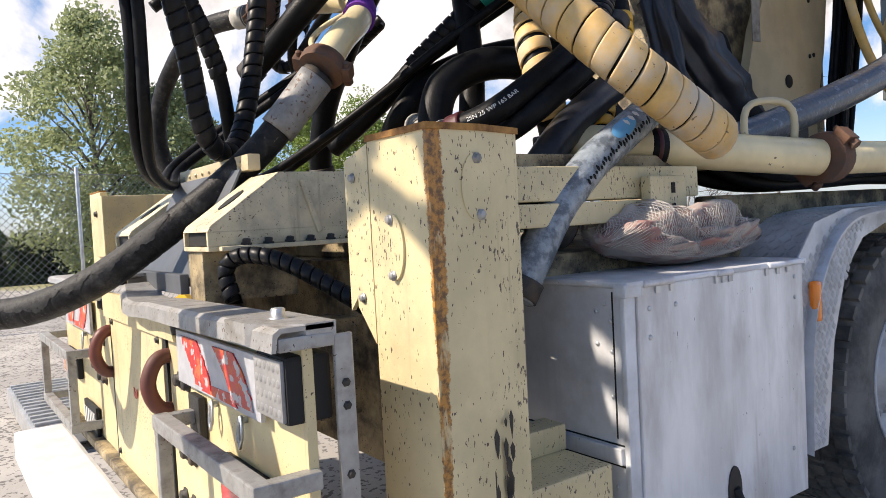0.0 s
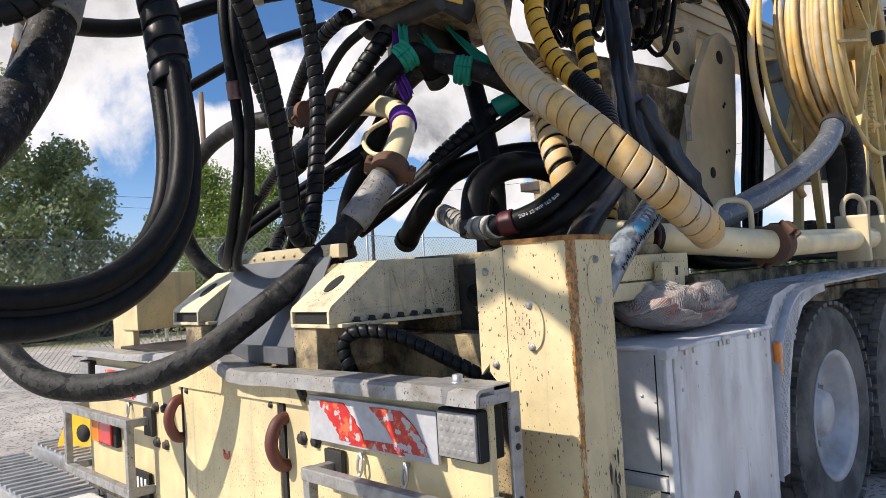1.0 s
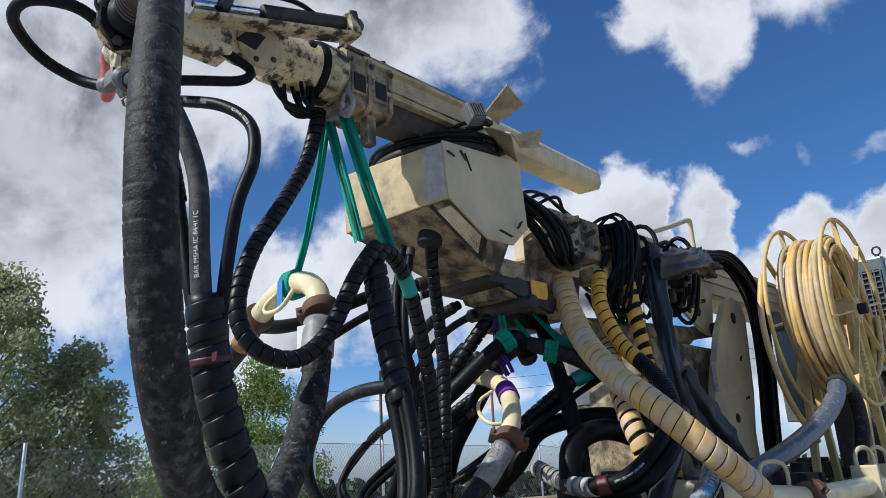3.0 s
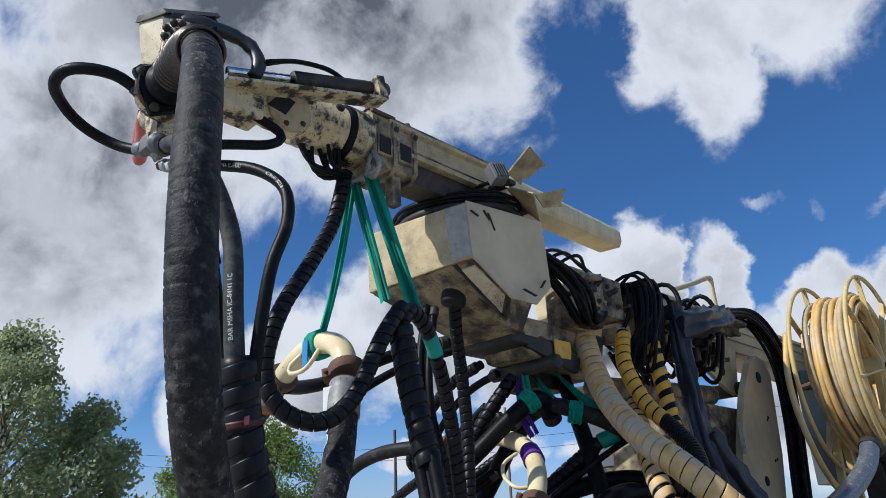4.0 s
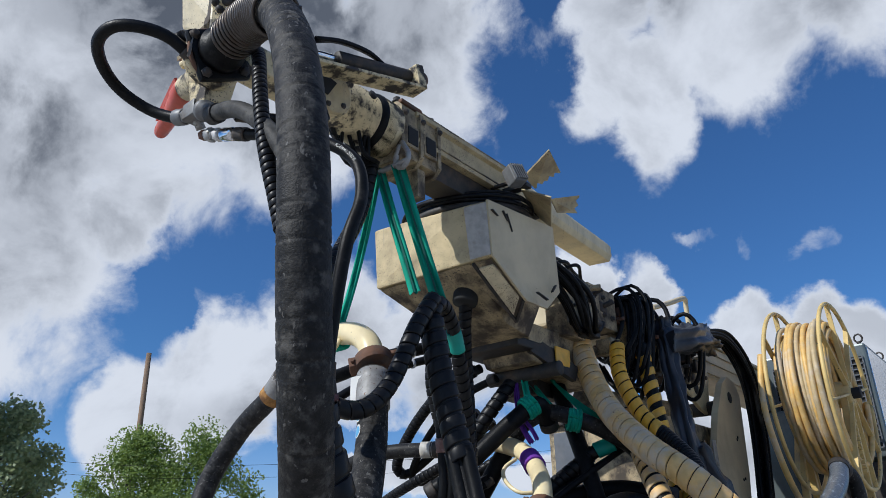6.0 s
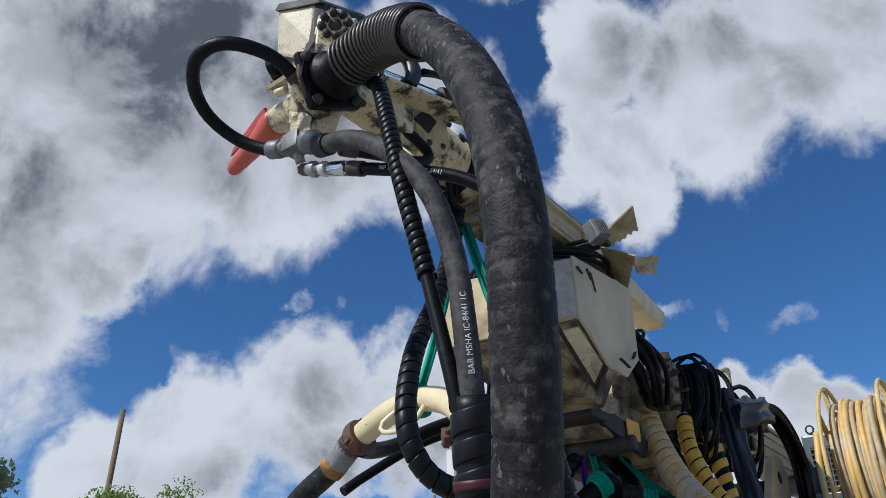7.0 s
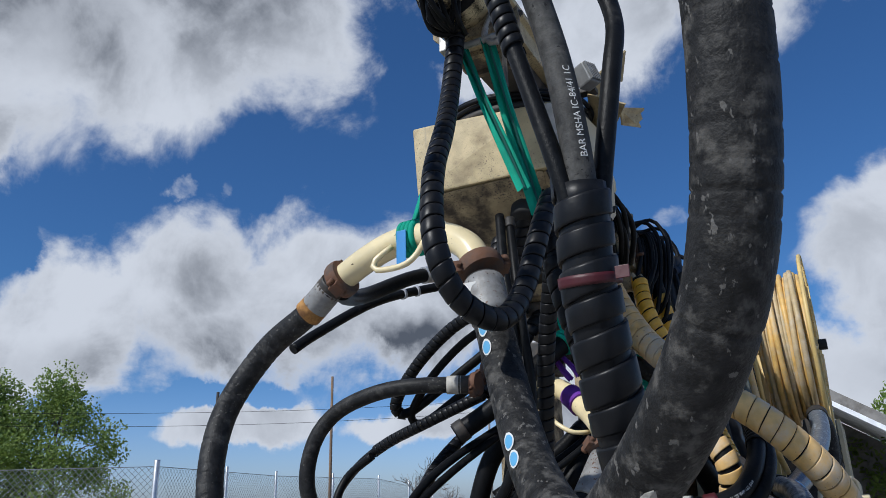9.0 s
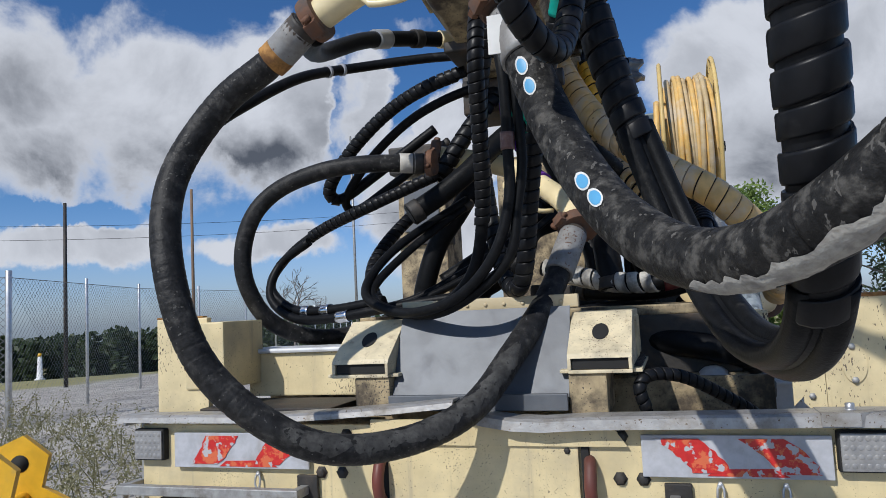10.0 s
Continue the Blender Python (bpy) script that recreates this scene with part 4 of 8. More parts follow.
part("seam_strip", boxed((0.64, 0.812, 0.56), (1.25, 0.826, 0.60), 0.003), alu_white, tool_box)

# ---- fender and wheels ----
fender = thing("fender", (1.1, 2.9, 0.6), "dusty aluminium tread plate fender over twin wheels", "fender")
prof = [(1.62, 0.42), (1.64, 0.75), (1.72, 0.96), (1.86, 1.09), (2.06, 1.13), (2.5, 1.14), (3.5, 1.15), (4.0, 1.13), (4.22, 1.03), (4.33, 0.85), (4.36, 0.5)]
sh, _l = spline([(0, y, z) for y, z in prof], 0.05)
bm = bmesh.new()
rows = []
for p in sh:
    rows.append([bm.verts.new((x, p.y, p.z + dz)) for x, dz in ((0.72, 0), (1.262, 0), (1.285, -0.010), (1.285, -0.018), (1.25, -0.012), (0.72, -0.012))])
for a, b in zip(rows, rows[1:]):
    for k in range(6):
        bm.faces.new((a[k], a[(k + 1) % 6], b[(k + 1) % 6], b[k]))
bm.faces.new(rows[0]); bm.faces.new(list(reversed(rows[-1])))
bmesh.ops.recalc_face_normals(bm, faces=bm.faces)
# flat side skirt towards the wheel arch
part("fender_shell", smooth(bm, 30), checker, fender)


def skirt(y_face, z_top):
    bm = bmesh.new()
    pts = [(1.60, 0.40), (1.60, 0.98), (1.72, 1.10), (1.90, 1.135), (2.3, 1.14), (2.30, 1.085), (2.18, 1.077), (2.023, 1.037), (1.904, 0.935), (1.819, 0.727), (1.76, 0.40)]
    prism(bm, pts, (1.252, 0, 0), (0, 1, 0), (0, 0, 1), 0.006)
    return bm


side = part("side_skirt", skirt(0, 0), checker, fender)
# raised bars of the tread plate on the skirt and the crown
bm = bmesh.new()
for i in range(16):
    for j in range(30):
        y, zz = 1.62 + 0.028 * i + 0.014 * (j % 2), 0.42 + 0.025 * j
        inner = 1.755 + max(0, zz - 0.48) ** 2 * 0.75
        if y > inner or zz > 1.10 - max(0, 1.86 - y) * 0.55:
            continue
        a = 1 if (i + j) % 2 else -1
        m = Matrix.Translation((1.2555, y, zz)) @ Euler((radians(45 * a), 0, 0)).to_matrix().to_4x4()
        for o in (-0.0065, 0.0, 0.0065):
            box(bm, (-0.0005, o - 0.0018, -0.010), (0.0026, o + 0.0018, 0.010), 0, m)
tagged(part("tread_pattern", bm, checker, side), kind="stuff")
bm = bmesh.new()
for i in range(20):
    for j in range(60):
        s = 0.30 + 0.03 * j
        p = sh[min(len(sh) - 1, int(s / 0.05))].lerp(sh[min(len(sh) - 1, int(s / 0.05) + 1)], (s / 0.05) % 1)
        q = sh[min(len(sh) - 1, int(s / 0.05) + 1)] - sh[max(0, int(s / 0.05) - 1)]
        n = Vector((0, -q.z, q.y)).normalized()
        x = 0.75 + 0.027 * i
        a = 45 if (i + j) % 2 else -45
        m = Matrix.Translation(Vector((x, p.y, p.z)) + n * 0.001) @ n.to_track_quat("Z", "Y").to_matrix().to_4x4() @ Euler((0, 0, radians(a))).to_matrix().to_4x4()
        box(bm, (-0.003, -0.011, 0), (0.003, 0.011, 0.0025), 0, m)
tagged(part("crown_pattern", bm, checker, fender), kind="stuff")
part("side_marker", boxed((1.256, 1.665, 0.80), (1.285, 1.70, 0.925), 0.012), lens_orange, fender, "amber side marker lamp")


def wheel(y):
    w = part("wheel", bmesh.new(), tyre_mat, truck, "dusty truck wheel")
    x0, x1, r = 0.93, 1.235, 0.525
    bm = bmesh.new()
    prof = [(x0, 0.30), (x0, 0.42), (x0 + 0.02, 0.49), (x0 + 0.05, 0.515), (x1 - 0.05, 0.515), (x1 - 0.02, 0.49), (x1 - 0.008, 0.44), (x1 - 0.004, 0.40), (x1 - 0.012, 0.34), (x1 - 0.02, 0.30)]
    seg = 48
    rings = [[bm.verts.new((x, y + q * math.cos(2 * math.pi * k / seg), 0.50 + q * math.sin(2 * math.pi * k / seg))) for k in range(seg)] for x, q in prof]
    for a, b in zip(rings, rings[1:]):
        for k in range(seg):
            bm.faces.new((a[k], a[(k + 1) % seg], b[(k + 1) % seg], b[k]))
    bmesh.ops.recalc_face_normals(bm, faces=bm.faces)
    smooth(bm, 40)
    bm.to_mesh(w.data)
    bm.free()
    bm = bmesh.new()
    for k in range(44):
        a = 2 * math.pi * k / 44
        for j, xx in enumerate((x0 + 0.035, x0 + 0.095, x0 + 0.155, x0 + 0.215, x0 + 0.27)):
            b = a + (0.07 if j % 2 else 0)
            m = Matrix.Translation((xx, y + 0.515 * math.cos(b), 0.50 + 0.515 * math.sin(b))) @ Euler((b - math.pi / 2, 0, 0)).to_matrix().to_4x4()
            box(bm, (-0.024, -0.024, -0.004), (0.024, 0.024, 0.014), 0, m)
    tagged(part("tread", bm, tyre_mat, w), kind="stuff")
    bm = bmesh.new()
    lathe(bm, (x1 - 0.20, y, 0.50), (x1 - 0.012, y, 0.50), [(0, 0.28), (0.55, 0.275), (0.80, 0.285), (0.97, 0.302), (1, 0.297), (0.86, 0.272), (0.45, 0.255), (0.30, 0.20), (0.36, 0.13), (0.75, 0.10), (0.78, 0.06)], 40)
    part("rim", bm, rim_mat, w, "dusty silver rim")
    bm = bmesh.new()
    for k in range(10):
        a = 2 * math.pi * k / 10
        bolt(bm, (x1 - 0.145, y + 0.165 * math.cos(a), 0.50 + 0.165 * math.sin(a)), (1, 0, 0), 0.016, 0.03)
    pieces("wheel_nut", bm, steel_worn, w)
    return w


for y in (2.46, 3.60):
    wheel(y)
part("axle", rod(bmesh.new(), (-0.9, 2.46, 0.5), (0.95, 2.46, 0.5), 0.08), steel_dark, truck)
part("mud_wall", boxed((0.70, 1.62, 0.35), (0.90, 4.4, 1.12), 0.005), steel_dark, truck)

# ---- spraying boom ----
boom = thing("spray_boom", (0.15, 1.6, 1.33), "cream telescopic concrete spraying boom with slewing turret", "boom")

# slewing turret casing
bm = hull(bmesh.new(), [(-0.215, 0.02, 3.05), (0.378, 0.026, 3.0), (0.484, 0.052, 3.005), (0.49, 0.62, 3.03), (-0.26, 0.75, 3.09), (0.30, 0.75, 3.06),
                        (-0.195, 0.022, 2.722), (0.382, 0.057, 2.727), (0.476, 0.084, 2.737), (0.468, 0.66, 2.70), (-0.24, 0.70, 2.69)])
turret = part("turret_casing", bevelled(bm, 0.008), beige_grit, boom, "faceted gritty beige turret casing")
bm = bmesh.new()
face = [(0.500, 0.048, 3.008), (0.516, 0.603, 3.042), (0.488, 0.668, 2.703), (0.463, 0.574, 2.600), (0.478, 0.363, 2.588), (0.490, 0.082, 2.738)]
fa = [bm.verts.new(p) for p in face]
fb = [bm.verts.new(Vector(p) - Vector((0.013, 0.0, 0))) for p in face]
bm.faces.new(fa); bm.faces.new(list(reversed(fb)))
for k in range(6):
    bm.faces.new((fa[k], fb[k], fb[(k + 1) % 6], fa[(k + 1) % 6]))
bmesh.ops.recalc_face_normals(bm, faces=bm.faces)
side_plate = part("side_plate", bevelled(bm, 0.003), cream_pale, turret, "flat pale side plate")
# dark lines on the plate; the upper ones paint the brackets' shadow
bm = bmesh.new()
for y0, z0, y1, z1, w in ((0.16, 2.985, 0.20, 2.945, 0.004), (0.19, 2.98, 0.235, 2.90, 0.002), (0.07, 2.96, 0.12, 2.945, 0.0025), (0.60, 2.72, 0.57, 2.68, 0.003), (0.42, 2.64, 0.52, 2.625, 0.002)):
    sheet_x = 0.5035
    a0, a1 = Vector((sheet_x, y0, z0)), Vector((sheet_x - 0.004, y1, z1))
    m, l = axis_frame(a0, a1)
    box(bm, (-0.008, -w, 0), (0.008, w, l), 0.0, m)
pieces("rub_shade_mark", bm, steel_dark, side_plate)
part("weld_cover", bevelled(hull(bmesh.new(), [(0.376, 0.02, 2.992), (0.489, 0.046, 2.997), (0.381, 0.05, 2.732), (0.483, 0.077, 2.742), (0.40, 0.05, 2.99), (0.48, 0.07, 2.99), (0.40, 0.07, 2.75), (0.475, 0.09, 2.75)]), 0.003), sleeve_beige, turret, "worn grey corner facet")
# pan and ledge under the turret: underside shade painted in with the grime
bm = hull(bmesh.new(), [(-0.185, 0.035, 2.715), (0.365, 0.062, 2.722), (-0.22, 0.70, 2.69), (0.37, 0.68, 2.69), (-0.10, 0.45, 2.545), (0.30, 0.44, 2.53), (0.30, 0.64, 2.50), (-0.10, 0.64, 2.50)])
part("lower_pan", bevelled(bm, 0.006), cream_grime_shade, turret)
bm = hull(bmesh.new(), [(0.385, 0.07, 2.722), (0.470, 0.095, 2.730), (0.462, 0.36, 2.598), (0.368, 0.43, 2.525), (0.30, 0.44, 2.60), (0.30, 0.10, 2.71)])
ledge = part("bottom_ledge", bevelled(bm, 0.004), cream_grime_shade, turret)
q0, q1, q2, q3 = (Vector(p) for p in ((0.385, 0.07, 2.722), (0.470, 0.095, 2.730), (0.462, 0.36, 2.598), (0.368, 0.43, 2.525)))
qn = (q1 - q0).cross(q3 - q0).normalized()
qn = qn if qn.z < 0 else -qn
qm = (q0 + q1 + q2 + q3) / 4
bm = hull(bmesh.new(), [qm + (q - qm) * 0.80 + qn * o for q in (q0, q1, q2, q3) for o in (-0.004, 0.010)])
part("ledge_cover", bevelled(bm, 0.002), cream_sooty, ledge, "scraped cream cover plate")
bm = bmesh.new()
for p, q in ((q0, q3), (q3, q2)):
    m, l = axis_frame(p + qn * 0.006, q + qn * 0.006)
    box(bm, (-0.007, -0.007, 0), (0.007, 0.007, l), 0.002, m)
pieces("ledge_rim", bm, steel_dark, ledge)
# closed black plug paints the dark inside of the cable hole
bm = bmesh.new()
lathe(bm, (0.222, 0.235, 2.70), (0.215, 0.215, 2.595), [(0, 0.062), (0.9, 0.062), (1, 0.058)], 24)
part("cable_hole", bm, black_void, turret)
# slew ring with a coil of cable round it
m_ring = Matrix.Translation((0.15, 0.36, 3.085)) @ Euler((radians(5), 0, 0)).to_matrix().to_4x4()
top = m_ring @ Vector((0, 0, 0.06))
part("slew_ring", lathe(bmesh.new(), m_ring @ Vector((0, 0, -0.03)), top, [(0, 0.33), (0.3, 0.335), (0.4, 0.31), (0.9, 0.31), (1, 0.30)], 48), steel_dark, boom)
bm = bmesh.new()
for k in range(3):
    ring = [m_ring @ Vector(((0.335 + 0.012 * (k == 1)) * math.cos(a), (0.335 + 0.012 * (k == 1)) * math.sin(a), 0.012 + 0.017 * k + 0.006 * math.sin(3 * a + k))) for a in [2 * math.pi * j / 28 for j in range(29)]]
    tube(bm, Line(ring, 0.04), 0.010, seg=8, step=0.04)
part("wound_cable", bm, rubber, boom, "black cable wound round the slew ring")

# telescopic boom over the turret: an octagonal sheet profile
DIRB = Vector((-0.02, 1.0, 0.012)).normalized()
SIDE = Vector((DIRB.y, -DIRB.x, 0)).normalized()
UPB = SIDE.cross(DIRB)


def on_boom(s, a, b):
    """s along the boom from its front yoke, a to its right, b up."""
    return Vector((0.285, -0.50, 3.235)) + DIRB * s + SIDE * a + UPB * b


def profile_beam(bm, s0, s1, outline):
    a = [bm.verts.new(on_boom(s0, x, y)) for x, y in outline]
    b = [bm.verts.new(on_boom(s1, x, y)) for x, y in outline]
    k = len(outline)
    bm.faces.new(a); bm.faces.new(list(reversed(b)))
    for i in range(k):
        bm.faces.new((a[i], b[i], b[(i + 1) % k], a[(i + 1) % k]))
    bmesh.ops.recalc_face_normals(bm, faces=bm.faces)
    return bm


outer = [(-0.115, -0.05), (0.125, -0.05), (0.125, -0.028), (0.102, -0.02), (0.102, 0.078), (0.122, 0.088), (0.122, 0.108), (-0.115, 0.108)]
beam = part("boom_beam", bevelled(profile_beam(bmesh.new(), 0.16, 0.93, outer), 0.003), beige_grit, boom)
part("top_rail", bevelled(profile_beam(bmesh.new(), 0.18, 0.95, [(-0.11, 0.109), (0.118, 0.109), (0.118, 0.121), (-0.11, 0.121)]), 0.002), cream_grime_shade, beam)
bm = bmesh.new()
for k in range(8):
    bolt(bm, on_boom(0.23 + 0.095 * k, 0.095, 0.121), UPB, 0.010, 0.012)
pieces("rail_bolt", bm, steel_dark, beam)
bm = profile_beam(bmesh.new(), 0.30, 0.90, [(-0.07, -0.15), (0.07, -0.15), (0.085, -0.06), (0.085, -0.052), (-0.095, -0.052), (-0.095, -0.06)])
part("slide_rail", bm, steel_dark, beam)
part("weld_seam", rod(bmesh.new(), on_boom(0.25, 0.104, 0.0), on_boom(0.92, 0.104, -0.005), 0.004, 8), cream_grime_shade, beam)
inner = [(-0.075, -0.07), (0.075, -0.07), (0.095, -0.03), (0.095, 0.035), (0.06, 0.08), (-0.06, 0.08), (-0.095, 0.035), (-0.095, -0.03)]
bm = bmesh.new()
p0, p1 = Vector((0.325, 0.45, 3.265)), Vector((0.085, 1.96, 3.415))
d = (p1 - p0).normalized()
sd = Vector((d.y, -d.x, 0)).normalized()
up = sd.cross(d)
ra = [bm.verts.new(p0 + sd * x + up * y) for x, y in inner]
rb = [bm.verts.new(p1 + sd * x + up * y) for x, y in inner]
bm.faces.new(ra); bm.faces.new(list(reversed(rb)))
for i in range(8):
    bm.faces.new((ra[i], rb[i], rb[(i + 1) % 8], ra[(i + 1) % 8]))
bmesh.ops.recalc_face_normals(bm, faces=bm.faces)
part("inner_beam", bevelled(bm, 0.006), cream, boom)
# yokes and brackets at the front of the beam
bm = bmesh.new()
for s, w in ((0.065, 0.125), (0.185, 0.13), (0.315, 0.125)):
    prism(bm, [(-w, -0.13), (-w * 0.7, -0.17), (w * 0.7, -0.17), (w, -0.13), (w, 0.09), (w * 0.75, 0.125), (-w * 0.75, 0.125), (-w, 0.09)], on_boom(s, 0, 0), SIDE, UPB, 0.022)
prism(bm, [(-0.02, -0.30), (0.03, -0.30), (0.03, -0.16), (-0.02, -0.16)], on_boom(0.22, 0.06, 0.0), SIDE, UPB, 0.05)
yokes = pieces("front_yoke", bevelled(bm, 0.004), cream_grime_shade, boom)
yoke = yokes[0]
M_BOOM = Matrix((SIDE, DIRB, UPB)).transposed().to_4x4()
part("yoke_core", box(bmesh.new(), (-0.11, 0.06, -0.15), (0.11, 0.32, 0.11), 0.008, Matrix.Translation(on_boom(0, 0, 0)) @ M_BOOM), cream_grime_shade, yoke)
for s in (0.125, 0.25):
    at = Matrix.Translation(on_boom(s, 0.11, -0.045)) @ M_BOOM
    holder = part("wear_pad_holder", box(bmesh.new(), (-0.01, -0.045, -0.055), (0.016, 0.045, 0.055), 0.006, at), cream_grime_shade, yoke)
    part("wear_pad", box(bmesh.new(), (0.012, -0.033, -0.042), (0.020, 0.033, 0.042), 0.003, at), black_void, holder, "black wear pad in a steel frame")
bm = bmesh.new()
for s in (0.07, 0.19, 0.31):
    bolt(bm, on_boom(s, 0.08, 0.125), UPB, 0.018, 0.026)
    bolt(bm, on_boom(s, 0.132, 0.055), SIDE, 0.011, 0.012)
pieces("yoke_bolt", bm, steel_dark, yoke)
part("copper_stain", box(bmesh.new(), (-0.02, -0.06, 0.112), (0.09, 0.08, 0.130), 0.004, Matrix.Translation(on_boom(0.12, 0.03, 0)) @ M_BOOM), rust, yoke, "rust brown clamp plate")
# sling shackle under the yoke
SHACKLE = Vector((0.345, -0.44, 3.035))
bm = rod(bmesh.new(), SHACKLE + Vector((-0.14, 0.0, 0.0)), SHACKLE + Vector((0.09, 0.0, 0.0)), 0.013, 12)
tube(bm, Line([SHACKLE + Vector((0.06, 0, 0.10)), SHACKLE + Vector((0.10, 0, 0.02)), SHACKLE + Vector((0.06, 0, -0.03)), SHACKLE + Vector((0.02, 0, 0.02)), SHACKLE + Vector((0.05, 0, 0.09))], 0.01), 0.012, seg=10)
box(bm, SHACKLE + Vector((-0.15, -0.03, -0.01)), SHACKLE + Vector((-0.12, 0.03, 0.09)), 0.004)
part("shackle", bm, steel_worn, boom)
# torn guide plates and a light on brackets beside the beam
def sheet(bm, corners, thick=0.008):
    n = (Vector(corners[1]) - Vector(corners[0])).cross(Vector(corners[2]) - Vector(corners[0])).normalized() * thick
    fa = [bm.verts.new(p) for p in corners]
    fb = [bm.verts.new(Vector(p) + n) for p in corners]
    bm.faces.new(fa); bm.faces.new(list(reversed(fb)))
    for k in range(len(corners)):
        bm.faces.new((fa[k], fb[k], fb[(k + 1) % len(corners)], fa[(k + 1) % len(corners)]))
    bmesh.ops.recalc_face_normals(bm, faces=bm.faces)


def jag(a, b, n, depth, inward, seed):
    rng2 = random.Random(seed)
    return [Vector(a).lerp(Vector(b), (k + 0.5) / n) + Vector(inward) * depth * (k % 2) * rng2.uniform(0.5, 1.2) for k in range(n)]


gp_a, gp_b, gp_c, gp_d = (0.698, 0.317, 3.311), (0.615, 0.560, 3.315), (0.522, 0.446, 3.206), (0.536, 0.328, 3.225)
bm = bmesh.new()
sheet(bm, [gp_a, gp_b] + jag(gp_b, gp_c, 9, 0.03, (0.2, -0.9, 0.1), 3) + [gp_c, gp_d])
sheet(bm, [(0.50, 0.345, 3.171), (0.658, 0.359, 3.078), (0.50, 0.612, 3.05), (0.44, 0.56, 3.12)])
sheet(bm, [(0.62, 0.43, 3.11), (0.69, 0.60, 3.17)] + jag((0.69, 0.60, 3.17), (0.66, 0.61, 3.07), 5, 0.02, (-0.4, -0.8, 0), 5) + [(0.60, 0.52, 3.07)])
pieces("guide_plate", bm, beige_grit, boom, "bent and torn steel guide plate")
bm = bmesh.new()
m, l = axis_frame((0.30, 0.36, 3.20), (0.54, 0.36, 3.19))
box(bm, (-0.025, -0.012, 0), (0.025, 0.012, l), 0.004, m)
m, l = axis_frame((0.36, 0.28, 3.20), (0.52, 0.25, 3.17))
box(bm, (-0.012, -0.006, 0), (0.012, 0.006, l), 0.002, m)
m, l = axis_frame((0.32, 0.55, 3.12), (0.46, 0.55, 3.11))
box(bm, (-0.03, -0.008, 0), (0.03, 0.008, l), 0.003, m)
pieces("plate_bracket", bm, steel_dark, boom)
m_light = Matrix.Translation((0.53, 0.253, 3.20)) @ Euler((radians(12), radians(-15), radians(-20))).to_matrix().to_4x4()
bm = boxed((-0.035, -0.045, -0.05), (0.035, 0.035, 0.05), 0.008, m_light)
fins = bmesh.new()
for k in range(6):
    box(fins, (0.034, -0.042 + 0.014 * k, -0.045), (0.046, -0.036 + 0.014 * k, 0.045), 0.001, m_light)
fl = part("flood_light", bm, elbow_grey, boom, "finned grey boom light")
pieces("fin", fins, elbow_grey, fl)

# swivel joint, cylinder and disc bracket between yoke and head
bm = lathe(bmesh.new(), on_boom(-0.29, 0.0, 0.0), on_boom(0.06, 0, 0), [(0, 0.09), (0.06, 0.122), (0.70, 0.122), (0.72, 0.138), (1, 0.138)], 36)
swivel = part("swivel_joint", bm, cream_oily, boom)
part("rubber_collar", lathe(bmesh.new(), on_boom(-0.07, 0, 0), on_boom(0.05, 0, 0), [(0, 0.130), (0.2, 0.138), (0.8, 0.138), (1, 0.130)], 36), rubber, swivel)
part("bore", lathe(bmesh.new(), on_boom(-0.123, 0.108, 0.05), on_boom(-0.123, 0.122, 0.055), [(0, 0.020), (1, 0.020)], 18), black_void, swivel)
bm = bmesh.new()
arc_pts = [(0.10 * math.cos(a), 0.10 * math.sin(a)) for a in [radians(-115 + 12 * k) for k in range(13)]]
disc_at = Vector((0.455, -0.92, 3.115))
prism(bm, [(-0.235, -0.01), (-0.18, -0.07), (-0.09, -0.09)] + arc_pts + [(0.11, 0.11), (-0.25, 0.045)], disc_at, (0, 1, 0), (0, 0, 1), 0.06)
disc = part("disc_bracket", bevelled(bm, 0.006), cream_oily, boom)
part("disc_rim", lathe(bmesh.new(), disc_at + Vector((0.028, -0.01, -0.005)), disc_at + Vector((0.046, -0.01, -0.005)), [(0, 0.098), (0.7, 0.098), (1, 0.09)], 32), beige_grit, disc)
bm = bmesh.new()
prism(bm, [(-0.06, -0.025), (-0.005, 0.045), (0.06, 0.03), (0.02, -0.04)], disc_at + Vector((0.048, -0.055, -0.005)), (0, 1, 0), (0, 0, 1), 0.008)
part("window", bm, black_void, disc)
part("pivot_pin", lathe(bmesh.new(), disc_at + Vector((-0.05, -0.23, 0.01)), disc_at + Vector((0.065, -0.23, 0.01)), [(0, 0.04), (0.8, 0.04), (0.85, 0.028), (1, 0.026)], 24), steel_dark, disc)
bm = bmesh.new()
for y, z in ((-0.10, -0.095), (-0.03, -0.08), (0.045, -0.055), (-0.15, 0.02), (0.08, 0.06)):
    bolt(bm, disc_at + Vector((0.046, y, z)), (1, 0, 0), 0.009, 0.010)
pieces("disc_bolt", bm, steel_dark, disc)
CYL0, CYL1 = Vector((0.525, -1.22, 3.135)), Vector((0.60, -0.575, 3.295))
cyl = part("cylinder", rod(bmesh.new(), CYL0.lerp(CYL1, 0.40), CYL1, 0.034, 20), steel_dark, boom, "black hydraulic cylinder")
part("piston_rod", rod(bmesh.new(), CYL0, CYL0.lerp(CYL1, 0.42), 0.017, 16), chrome, cyl)
bm = bmesh.new()
q = axis_frame(CYL0 + Vector((0.02, 0, -0.065)), CYL1 + Vector((0.02, 0.01, -0.065)))[0]
box(bm, (-0.045, -0.006, -0.02), (0.045, 0.008, 0.68), 0.004, q)
box(bm, (-0.045, -0.006, 0.64), (0.045, 0.10, 0.68), 0.004, q)
part("cylinder_channel", bm, cream_oily, cyl)
